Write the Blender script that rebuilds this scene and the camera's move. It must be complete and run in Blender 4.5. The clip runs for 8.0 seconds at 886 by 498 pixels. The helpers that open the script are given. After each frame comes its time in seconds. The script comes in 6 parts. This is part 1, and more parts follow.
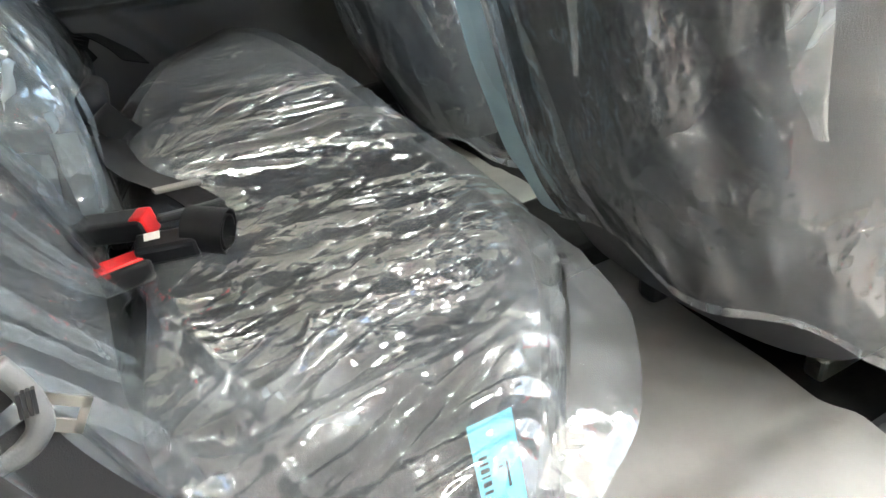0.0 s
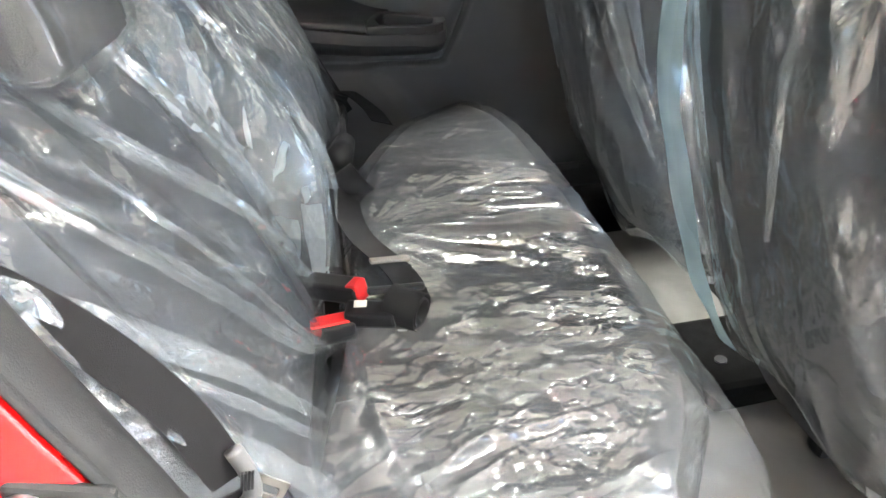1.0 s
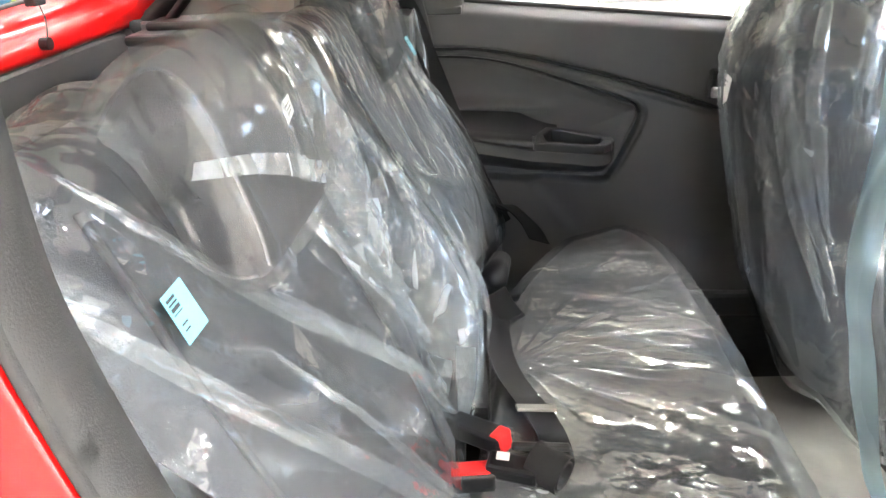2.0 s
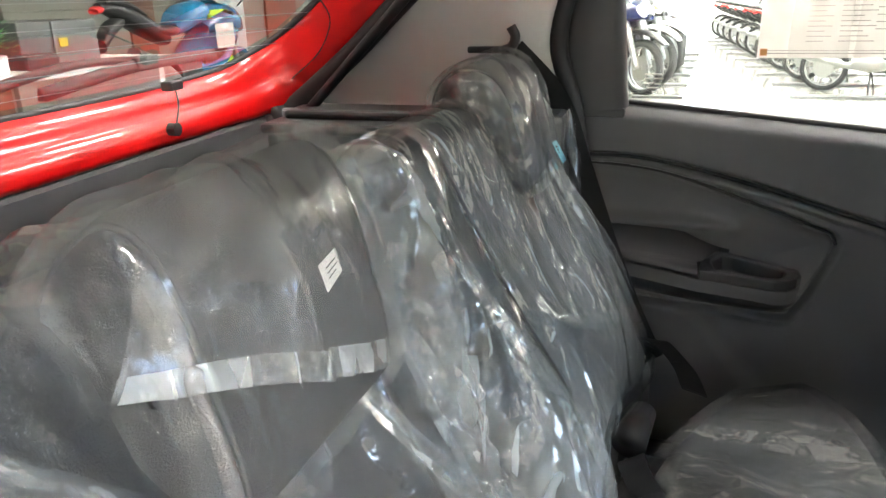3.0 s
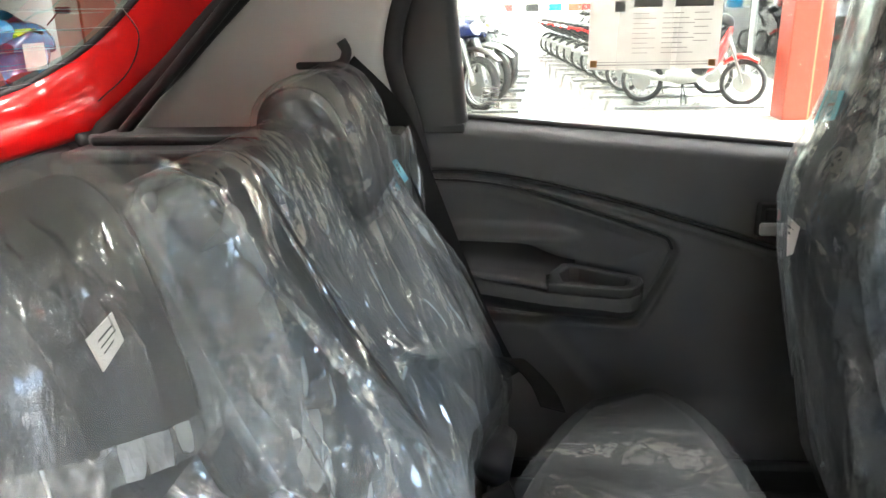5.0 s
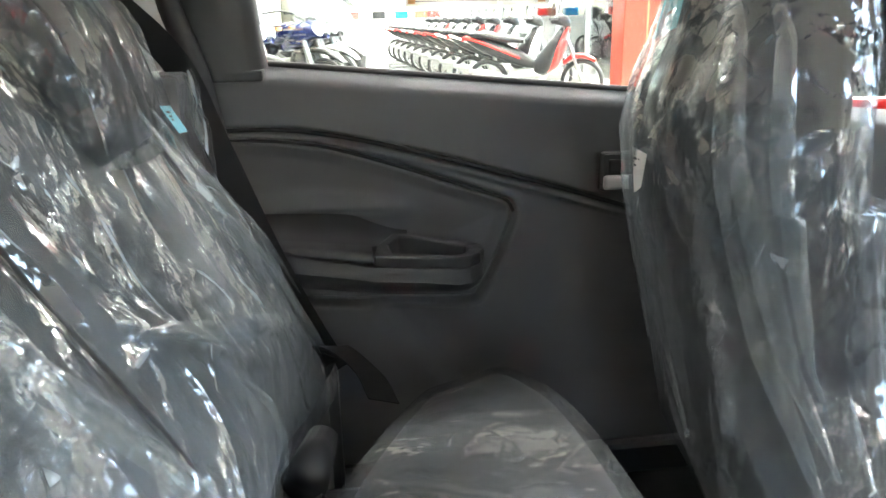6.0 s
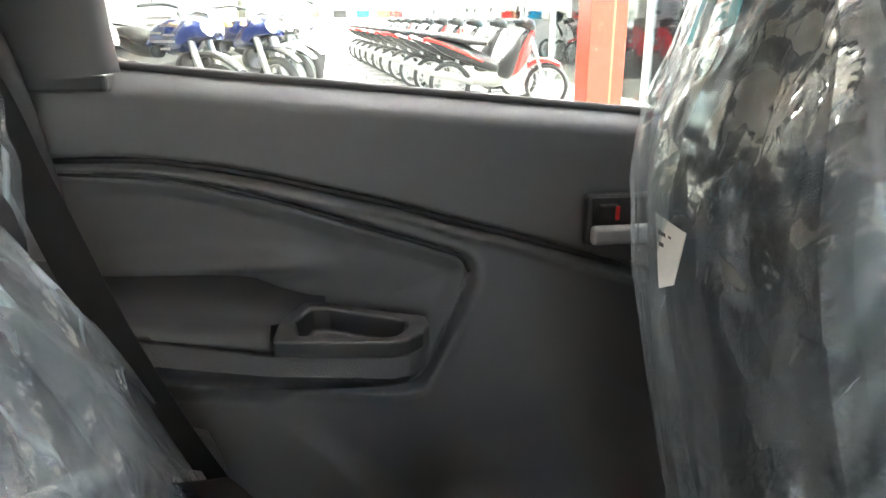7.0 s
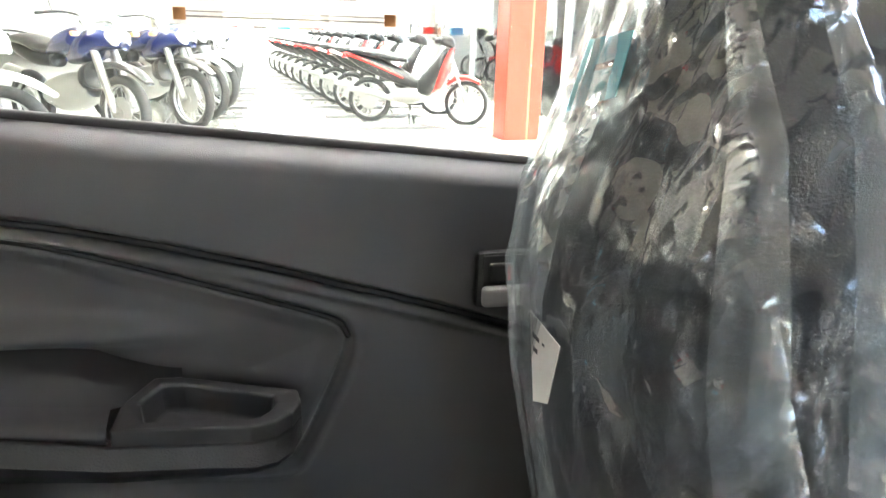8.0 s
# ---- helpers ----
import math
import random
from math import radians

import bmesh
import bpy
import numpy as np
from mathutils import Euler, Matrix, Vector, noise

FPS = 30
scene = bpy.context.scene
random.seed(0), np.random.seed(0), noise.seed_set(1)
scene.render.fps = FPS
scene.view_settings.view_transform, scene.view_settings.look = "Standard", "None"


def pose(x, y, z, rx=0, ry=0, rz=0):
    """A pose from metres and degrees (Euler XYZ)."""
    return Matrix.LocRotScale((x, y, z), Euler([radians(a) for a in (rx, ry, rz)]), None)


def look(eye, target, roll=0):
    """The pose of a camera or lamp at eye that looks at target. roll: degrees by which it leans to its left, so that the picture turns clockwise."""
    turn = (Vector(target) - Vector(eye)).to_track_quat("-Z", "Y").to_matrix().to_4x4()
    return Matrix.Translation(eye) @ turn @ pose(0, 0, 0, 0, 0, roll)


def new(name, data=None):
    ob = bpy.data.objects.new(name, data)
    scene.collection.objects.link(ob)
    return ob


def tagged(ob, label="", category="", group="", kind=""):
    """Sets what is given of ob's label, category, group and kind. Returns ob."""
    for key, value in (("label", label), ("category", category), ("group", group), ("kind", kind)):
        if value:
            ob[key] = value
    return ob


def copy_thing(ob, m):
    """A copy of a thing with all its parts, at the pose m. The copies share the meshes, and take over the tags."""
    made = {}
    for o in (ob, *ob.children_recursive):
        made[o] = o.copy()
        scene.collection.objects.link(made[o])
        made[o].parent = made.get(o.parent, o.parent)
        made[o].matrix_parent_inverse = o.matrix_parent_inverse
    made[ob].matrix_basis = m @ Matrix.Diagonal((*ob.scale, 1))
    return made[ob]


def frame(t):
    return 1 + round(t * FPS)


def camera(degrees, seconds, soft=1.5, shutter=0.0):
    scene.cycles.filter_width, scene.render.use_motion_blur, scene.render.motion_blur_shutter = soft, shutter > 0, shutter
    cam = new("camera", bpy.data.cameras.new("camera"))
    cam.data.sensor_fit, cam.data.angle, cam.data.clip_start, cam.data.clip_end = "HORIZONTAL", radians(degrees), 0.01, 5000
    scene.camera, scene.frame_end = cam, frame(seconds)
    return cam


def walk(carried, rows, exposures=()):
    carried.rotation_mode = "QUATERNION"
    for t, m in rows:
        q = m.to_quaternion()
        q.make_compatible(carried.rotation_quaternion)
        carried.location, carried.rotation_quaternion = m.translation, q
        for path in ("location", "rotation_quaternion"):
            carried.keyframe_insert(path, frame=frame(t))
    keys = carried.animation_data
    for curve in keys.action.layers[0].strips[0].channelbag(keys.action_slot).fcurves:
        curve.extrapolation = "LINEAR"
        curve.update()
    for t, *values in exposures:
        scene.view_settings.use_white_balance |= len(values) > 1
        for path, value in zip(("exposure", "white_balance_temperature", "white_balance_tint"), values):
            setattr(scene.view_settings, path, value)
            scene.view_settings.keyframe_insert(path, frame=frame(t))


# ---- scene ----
# car axes: x towards the front of the car, y across to its far side, z up; showroom floor at z = 0
cam = camera(62.28, 8.0, soft=1.5)
# seconds, eye x y z, yaw (to the left), pitch, roll
PATH = [
    (0, 0.1559, -1.0117, 0.9913, -26.173, -34.115, -5.826),
    (0.5, 0.1748, -1.0544, 1.0278, -14.436, -32.985, -5.072),
    (1, 0.1735, -1.0459, 1.1157, -8.272, -30.733, -3.542),
    (1.5, 0.1530, -1.0221, 1.2062, -2.831, -27.842, -2.530),
    (2, 0.1553, -0.9940, 1.2196, 3.465, -25.557, -2.339),
    (2.2, 0.1525, -0.9518, 1.2298, 6.417, -24.178, -2.288),
    (3.3, 0.1915, -0.7321, 1.2187, 19.706, -18.019, -0.911),
    (3.5, 0.1962, -0.7017, 1.2142, 20.991, -17.379, -0.706),
    (4, 0.2055, -0.6734, 1.2088, 20.810, -16.857, -0.166),
    (4.5, 0.1861, -0.7044, 1.2107, 14.702, -17.738, -0.656),
    (5, 0.1787, -0.7082, 1.2128, 4.523, -18.186, -1.204),
    (5.2, 0.1682, -0.7035, 1.2116, 0.718, -18.327, -1.203),
    (6.3, 0.2940, -0.4198, 1.0565, -7.751, -17.379, -1.082),
    (6.5, 0.3164, -0.3348, 1.0711, -8.410, -18.427, -0.840),
    (7, 0.3292, -0.2025, 1.0707, -9.830, -17.498, 0.228),
    (7.5, 0.3476, -0.1412, 1.0639, -11.072, -16.872, 0.972),
    (8, 0.4000, -0.1135, 1.0991, -15.961, -16.388, 1.863),
]
EXPOSURES = [(0.0, 3.9, 6350, 8), (0.5, 4.2, 6400, 10), (1.0, 4.45, 6450, 12), (1.5, 4.6, 6550, 13), (2.2, 4.65, 6650, 13), (3.3, 3.9, 6600, 9), (4.0, 3.95, 6600, 8), (5.2, 3.95, 6450, 9), (6.5, 4.45, 6400, 9), (8.0, 4.55, 6500, 11)]
walk(cam, [(t, pose(x, y, z, 90 + pitch, 0, yaw) @ pose(0, 0, 0, 0, 0, roll)) for t, x, y, z, yaw, pitch, roll in PATH],
     exposures=EXPOSURES)

# ---- world and light ----
world = bpy.data.worlds.new("world")
scene.world = world
world.use_nodes = True
wn = world.node_tree.nodes
sky = wn.new("ShaderNodeTexSky")
sky.sky_type, sky.sun_disc = "NISHITA", False
sky.sun_elevation, sky.sun_rotation = radians(58), radians(80)
wn["Background"].inputs["Strength"].default_value = 0.15
world.node_tree.links.new(sky.outputs[0], wn["Background"].inputs["Color"])
SUN_DIR = Vector((-0.52, -0.09, -0.85))
sun = new("sun", bpy.data.lights.new("sun", "SUN"))
sun.data.energy, sun.data.angle, sun.data.color = 5.0, radians(0.6), (1.0, 0.95, 0.87)
sun.matrix_world = look((20, 3, 30), Vector((20, 3, 30)) + SUN_DIR)


# ---- materials ----
def mat(name, color, rough=0.5, metal=0.0, var=0.12, scale=8.0, bump=0.0, bscale=300.0, coat=0.0, spec=0.5, sheen=0.0):
    """Principled surface with a coarse stain, a fine grain and a fine relief."""
    m = bpy.data.materials.new(name)
    m.use_nodes = True
    n, l = m.node_tree.nodes, m.node_tree.links
    b = n["Principled BSDF"]
    b.inputs["Roughness"].default_value = rough
    b.inputs["Metallic"].default_value = metal
    b.inputs["Coat Weight"].default_value = coat
    b.inputs["Coat Roughness"].default_value = 0.03
    b.inputs["Specular IOR Level"].default_value = spec
    b.inputs["Sheen Weight"].default_value = sheen
    tc = n.new("ShaderNodeTexCoord")
    big, fine = n.new("ShaderNodeTexNoise"), n.new("ShaderNodeTexNoise")
    big.inputs["Scale"].default_value, big.inputs["Detail"].default_value = scale, 4
    fine.inputs["Scale"].default_value, fine.inputs["Detail"].default_value = bscale, 3
    add = n.new("ShaderNodeMath")
    add.operation = "MULTIPLY_ADD"
    add.inputs[1].default_value = 0.35
    ramp = n.new("ShaderNodeMapRange")
    ramp.inputs["From Min"].default_value, ramp.inputs["From Max"].default_value = 0.35, 1.0
    ramp.inputs["To Min"].default_value, ramp.inputs["To Max"].default_value = 1 - var, 1 + var
    mul = n.new("ShaderNodeVectorMath")
    mul.operation = "SCALE"
    mul.inputs[0].default_value = color
    l.new(tc.outputs["Object"], big.inputs["Vector"])
    l.new(tc.outputs["Object"], fine.inputs["Vector"])
    l.new(fine.outputs["Fac"], add.inputs[0])
    l.new(big.outputs["Fac"], add.inputs[2])
    l.new(add.outputs[0], ramp.inputs["Value"])
    l.new(ramp.outputs[0], mul.inputs["Scale"])
    l.new(mul.outputs[0], b.inputs["Base Color"])
    if bump:
        bp = n.new("ShaderNodeBump")
        bp.inputs["Strength"].default_value, bp.inputs["Distance"].default_value = bump, 0.001
        l.new(fine.outputs["Fac"], bp.inputs["Height"])
        l.new(bp.outputs[0], b.inputs["Normal"])
    return m


def film_material(name, haze=0.10, tint=(0.94, 0.96, 0.965), gloss=2.0, rough=0.06, tilt=0.40, size=0.045, aspect=2.5, turn=0.0, run="z", calm=0.50, pleat=0.10, lines=0.30, centre=None, reach=0.2, cap=0.30, white=(0.82, 0.87, 0.89)):
    """Thin clear polythene: see-through, creased into flat shards that mirror different parts of the car, milkier where it lies folded over itself.
    turn: direction of the folds, away from z (or from x for run x); size: width of a shard; pleat: width of a folded band."""
    m = bpy.data.materials.new(name)
    m.use_nodes = True
    n, l = m.node_tree.nodes, m.node_tree.links
    n.remove(n["Principled BSDF"])
    out = n["Material Output"]
    tc = n.new("ShaderNodeTexCoord")

    def calc(op, a, b, c=None):
        k = n.new("ShaderNodeMath")
        k.operation = op
        for i, v in enumerate((a, b, c)):
            if v is None:
                continue
            if isinstance(v, (int, float)):
                k.inputs[i].default_value = v
            else:
                l.new(v, k.inputs[i])
        return k.outputs[0]

    def noise(sc, detail=2.0, vec=None):
        t = n.new("ShaderNodeTexNoise")
        t.inputs["Scale"].default_value, t.inputs["Detail"].default_value = sc, detail
        l.new(vec or tc.outputs["Object"], t.inputs["Vector"])
        return t

    def span(v, a, b, lo, hi):
        k = n.new("ShaderNodeMapRange")
        for key, x in (("From Min", a), ("From Max", b), ("To Min", lo), ("To Max", hi)):
            k.inputs[key].default_value = x
        l.new(v, k.inputs["Value"])
        return k.outputs[0]

    def vec(op, a, b=None, c=None, scale=None):
        k = n.new("ShaderNodeVectorMath")
        k.operation = op
        for i, v in enumerate((a, b, c)):
            if v is None:
                continue
            if isinstance(v, tuple):
                k.inputs[i].default_value = v
            else:
                l.new(v, k.inputs[i])
        if scale is not None:
            if isinstance(scale, (int, float)):
                k.inputs["Scale"].default_value = scale
            else:
                l.new(scale, k.inputs["Scale"])
        return k.outputs[0]
    # the sheet is a little bent, so that no crease is quite straight
    bent = vec("MULTIPLY_ADD", noise(6.0, 1).outputs["Color"], (0.022,) * 3, tc.outputs["Object"])
    bent = vec("MULTIPLY_ADD", noise(70.0, 1).outputs["Color"], (0.003,) * 3, bent)

    def shards(angle, sc, asp):
        r1, r2 = n.new("ShaderNodeMapping"), n.new("ShaderNodeMapping")
        r1.inputs["Rotation"].default_value = (angle, 0, 0) if run == "z" else (0, 0, angle)
        r2.inputs["Scale"].default_value = (1 / sc, 1 / sc, 1 / (sc * asp)) if run == "z" else (1 / (sc * asp), 1 / sc, 1 / sc)
        l.new(bent, r1.inputs["Vector"])
        l.new(r1.outputs[0], r2.inputs["Vector"])
        t = n.new("ShaderNodeTexVoronoi")
        t.inputs["Scale"].default_value = 1.0
        l.new(r2.outputs[0], t.inputs["Vector"])
        return t
    swell = noise(8.0, 2).outputs["Fac"]
    crushed = span(swell, calm, calm + 0.12, 0.10, 1.0)
    if centre:
        far = n.new("ShaderNodeVectorMath")
        far.operation = "DISTANCE"
        far.inputs[1].default_value = centre
        l.new(tc.outputs["Object"], far.inputs[0])
        mid = span(calc("MULTIPLY_ADD", swell, 0.12, far.outputs["Value"]), reach + 0.06, reach, 0.0, 1.0)
        crushed = calc("MAXIMUM", calc("MULTIPLY", crushed, 0.6), mid)
    band = shards(turn, pleat, 18.0)
    cell = (turn + 0.15, size, max(1.4, aspect * 0.6))
    one, two = shards(*cell), shards(turn - 0.4, size * 0.42, max(1.4, aspect * 0.6))

    def folds(angle, w, asp, off):
        """Height of sharp V-shaped folds of about that width, running on along one direction."""
        r1, r2 = n.new("ShaderNodeMapping"), n.new("ShaderNodeMapping")
        r1.inputs["Rotation"].default_value = (angle, 0, 0) if run == "z" else (0, 0, angle)
        r2.inputs["Scale"].default_value = (1 / w, 1 / w, 1 / (w * asp)) if run == "z" else (1 / (w * asp), 1 / w, 1 / w)
        r2.inputs["Location"].default_value = (off, off * 2, off * 3)
        l.new(bent, r1.inputs["Vector"])
        l.new(r1.outputs[0], r2.inputs["Vector"])
        a = calc("ABSOLUTE", calc("SUBTRACT", noise(0.5, 0.0, r2.outputs[0]).outputs["Fac"], 0.5), 0.0)
        return calc("MULTIPLY", a, -2.2 * w * tilt), span(a, 0.0, 0.035, 1.0, 0.0)
    h1, c1 = folds(turn, size * 1.6, aspect * 2.2, 3.1)
    sharp = calc("MULTIPLY_ADD", one.outputs["Distance"], size * tilt * 0.7, calc("MULTIPLY", two.outputs["Distance"], size * tilt * 0.25))
    h = calc("MULTIPLY_ADD", sharp, crushed, h1)
    # creases whitened in the film's own colour, standing in for crisp highlights along them
    glint_mask = span(noise(17.0, 1).outputs["Fac"], 0.45, 0.62, 0.0, 1.0)
    crest = calc("MULTIPLY", c1, glint_mask)
    bp = n.new("ShaderNodeBump")
    bp.inputs["Strength"].default_value, bp.inputs["Distance"].default_value = 1.0, 1.0
    l.new(h, bp.inputs["Height"])
    nrm = bp.outputs[0]
    for tex, k in ((band, 0.10 * tilt), (one, calc("MULTIPLY", crushed, tilt * 0.35)), (two, calc("MULTIPLY", crushed, tilt * 0.35))):
        nrm = vec("ADD", nrm, vec("SCALE", vec("SUBTRACT", tex.outputs["Color"], (0.5, 0.5, 0.5)), scale=k))
    nrm = vec("NORMALIZE", nrm)
    tr, df, tl, gl = (n.new("ShaderNodeBsdf" + k) for k in ("Transparent", "Diffuse", "Translucent", "Glossy"))
    tr.inputs["Color"].default_value = (*tint, 1)
    df.inputs["Color"].default_value = tl.inputs["Color"].default_value = (*white, 1)
    gl.inputs["Roughness"].default_value = rough
    hz, m1, m2 = n.new("ShaderNodeMixShader"), n.new("ShaderNodeMixShader"), n.new("ShaderNodeMixShader")
    hz.inputs[0].default_value = 0.4
    l.new(df.outputs[0], hz.inputs[1])
    l.new(tl.outputs[0], hz.inputs[2])
    # milkiness: a thickness for each folded band, plus painted white highlights along some creases
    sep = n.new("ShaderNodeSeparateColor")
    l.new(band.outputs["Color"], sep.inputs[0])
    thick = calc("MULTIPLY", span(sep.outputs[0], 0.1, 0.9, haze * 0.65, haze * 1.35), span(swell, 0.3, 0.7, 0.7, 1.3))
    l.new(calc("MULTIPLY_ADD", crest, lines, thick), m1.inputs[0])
    l.new(tr.outputs[0], m1.inputs[1])
    l.new(hz.outputs[0], m1.inputs[2])
    fr = n.new("ShaderNodeFresnel")
    fr.inputs["IOR"].default_value = 1.5
    fm = n.new("ShaderNodeMath")
    fm.operation, fm.use_clamp = "MULTIPLY", True
    fm.inputs[1].default_value = gloss
    for t in (gl, df):
        l.new(nrm, t.inputs["Normal"])
    l.new(fr.outputs[0], fm.inputs[0])
    l.new(calc("MINIMUM", fm.outputs[0], cap), m2.inputs[0])
    l.new(m1.outputs[0], m2.inputs[1])
    l.new(gl.outputs[0], m2.inputs[2])
    l.new(m2.outputs[0], out.inputs["Surface"])
    return m


def glass_material(name, tint=(0.95, 0.97, 0.96)):
    m = bpy.data.materials.new(name)
    m.use_nodes = True
    n, l = m.node_tree.nodes, m.node_tree.links
    n.remove(n["Principled BSDF"])
    tr, gl, mx, fr = n.new("ShaderNodeBsdfTransparent"), n.new("ShaderNodeBsdfGlossy"), n.new("ShaderNodeMixShader"), n.new("ShaderNodeFresnel")
    tr.inputs["Color"].default_value = (*tint, 1)
    gl.inputs["Roughness"].default_value = 0.01
    fr.inputs["IOR"].default_value = 1.5
    l.new(fr.outputs[0], mx.inputs[0])
    l.new(tr.outputs[0], mx.inputs[1])
    l.new(gl.outputs[0], mx.inputs[2])
    l.new(mx.outputs[0], n["Material Output"].inputs["Surface"])
    return m


def glow_material(name, color, strength):
    m = bpy.data.materials.new(name)
    m.use_nodes = True
    b = m.node_tree.nodes["Principled BSDF"]
    b.inputs["Emission Color"].default_value = (*color, 1)
    b.inputs["Emission Strength"].default_value = strength
    return m


M_TRIM = mat("black_grained_plastic", (0.112, 0.112, 0.113), 0.38, var=0.10, bump=0.5, bscale=900)
M_TRIM_SOFT = mat("black_moulded_plastic", (0.032, 0.032, 0.033), 0.38, var=0.08, bump=0.3, bscale=1100)
M_PILLAR = mat("light_grey_trim", (0.60, 0.60, 0.58), 0.62, var=0.06, bump=0.35, bscale=900)
M_LINER = mat("headliner_felt", (0.80, 0.74, 0.64), 0.9, var=0.06, bump=0.5, bscale=500)
M_GREY = mat("grey_trim", (0.027, 0.027, 0.026), 0.65, var=0.10, bump=0.3, bscale=800, spec=0.3)
M_RUBBER = mat("black_rubber", (0.016, 0.016, 0.017), 0.55, var=0.15, bump=0.3, bscale=200)
M_FABRIC = mat("dark_seat_fabric", (0.034, 0.034, 0.036), 0.85, var=0.15, scale=30, bump=0.8, bscale=700, sheen=0.05, spec=0.3)
M_FABRIC2 = mat("grey_seat_fabric", (0.044, 0.045, 0.048), 0.85, var=0.15, scale=30, bump=0.8, bscale=600, sheen=0.05, spec=0.3)
M_WEB = mat("belt_webbing", (0.011, 0.0105, 0.011), 0.7, var=0.1, bump=0.5, bscale=1400, spec=0.25)
M_RED = mat("red_car_paint", (0.55, 0.003, 0.003), 0.30, var=0.04, coat=1.0, spec=0.3)
M_BUCKLE = mat("buckle_plastic", (0.010, 0.010, 0.011), 0.4, var=0.08, bump=0.2, bscale=900, spec=0.35)
M_CLIP = mat("dull_clip_metal", (0.20, 0.19, 0.17), 0.5, metal=0.4, var=0.1)
M_REDBTN = mat("red_button", (0.75, 0.02, 0.02), 0.35, var=0.05)
M_STEEL = mat("bright_steel", (0.62, 0.62, 0.60), 0.28, metal=1.0, var=0.08)
M_SILVER = mat("silver_paint", (0.50, 0.50, 0.49), 0.38, metal=0.55, var=0.05)
M_PAPERFLOOR = mat("floor_paper", (0.21, 0.205, 0.195), 0.75, var=0.10, scale=5, bump=0.6, bscale=60)
M_PAPER = mat("white_paper", (0.66, 0.64, 0.60), 0.8, var=0.05, scale=6, bump=0.2, bscale=200)
M_INK = mat("grey_print", (0.25, 0.24, 0.23), 0.8, var=0.05)
M_INKDARK = mat("black_print", (0.03, 0.03, 0.035), 0.7, var=0.05)
M_ORANGE = mat("orange_print", (0.62, 0.30, 0.12), 0.7, var=0.05)
M_BLUESTK = mat("light_blue_label", (0.16, 0.50, 0.62), 0.5, var=0.05)
M_TEALSTK = mat("teal_label", (0.06, 0.30, 0.36), 0.5, var=0.05)
M_GLASS = glass_material("car_glass", (0.90, 0.94, 0.92))
M_GLASS_DARK = glass_material("tinted_rear_glass", (0.27, 0.29, 0.28))
M_GLASS_SHOP = glass_material("shop_glass", (0.97, 0.98, 0.98))
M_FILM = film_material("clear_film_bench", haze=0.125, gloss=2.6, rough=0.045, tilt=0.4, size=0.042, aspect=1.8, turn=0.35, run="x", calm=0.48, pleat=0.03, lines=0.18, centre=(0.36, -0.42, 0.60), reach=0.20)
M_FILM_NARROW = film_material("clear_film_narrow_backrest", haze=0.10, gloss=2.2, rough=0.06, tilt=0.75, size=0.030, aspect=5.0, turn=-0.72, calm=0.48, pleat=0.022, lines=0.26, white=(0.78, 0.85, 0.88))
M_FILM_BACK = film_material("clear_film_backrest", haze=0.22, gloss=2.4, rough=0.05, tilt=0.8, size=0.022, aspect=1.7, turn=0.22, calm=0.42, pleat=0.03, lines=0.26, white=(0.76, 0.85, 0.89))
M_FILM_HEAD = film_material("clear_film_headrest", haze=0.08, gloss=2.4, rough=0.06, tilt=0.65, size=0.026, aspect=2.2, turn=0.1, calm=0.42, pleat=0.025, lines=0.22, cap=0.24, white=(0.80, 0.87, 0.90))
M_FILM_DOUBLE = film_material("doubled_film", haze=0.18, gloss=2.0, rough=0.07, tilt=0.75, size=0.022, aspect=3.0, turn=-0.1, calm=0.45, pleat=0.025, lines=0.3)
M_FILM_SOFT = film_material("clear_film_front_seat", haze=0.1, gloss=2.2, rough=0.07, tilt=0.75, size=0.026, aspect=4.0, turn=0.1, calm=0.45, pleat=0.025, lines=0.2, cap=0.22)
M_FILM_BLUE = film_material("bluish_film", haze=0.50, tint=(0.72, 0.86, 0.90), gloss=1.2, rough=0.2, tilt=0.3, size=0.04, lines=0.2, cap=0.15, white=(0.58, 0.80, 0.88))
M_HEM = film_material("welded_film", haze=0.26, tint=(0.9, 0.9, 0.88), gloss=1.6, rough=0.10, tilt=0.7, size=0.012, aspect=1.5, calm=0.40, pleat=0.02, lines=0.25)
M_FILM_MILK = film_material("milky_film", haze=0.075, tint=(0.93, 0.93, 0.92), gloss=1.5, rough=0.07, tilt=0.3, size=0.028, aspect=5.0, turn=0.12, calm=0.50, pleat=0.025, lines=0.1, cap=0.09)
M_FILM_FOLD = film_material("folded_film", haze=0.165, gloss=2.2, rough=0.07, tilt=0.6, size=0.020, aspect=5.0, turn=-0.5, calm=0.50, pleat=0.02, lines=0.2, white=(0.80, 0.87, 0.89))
M_GRIP = mat("mid_grey_plastic", (0.10, 0.10, 0.098), 0.45, var=0.08, bump=0.3, bscale=700)
M_NOTICE = film_material("backlit_notice_paper", haze=0.62, tint=(0.9, 0.88, 0.84), gloss=0.3, rough=0.4, tilt=0.02, size=0.05, lines=0.0, cap=0.05, white=(0.82, 0.80, 0.77))
M_CARPET = mat("black_carpet", (0.012, 0.012, 0.012), 0.95, var=0.3, scale=40, bump=0.6, bscale=400, spec=0.1)



# ---- mesh helpers ----
RNG = np.random.RandomState(7)
LAT = RNG.rand(32, 32, 32) * 2 - 1
JIT = RNG.rand(32, 32, 32, 3)


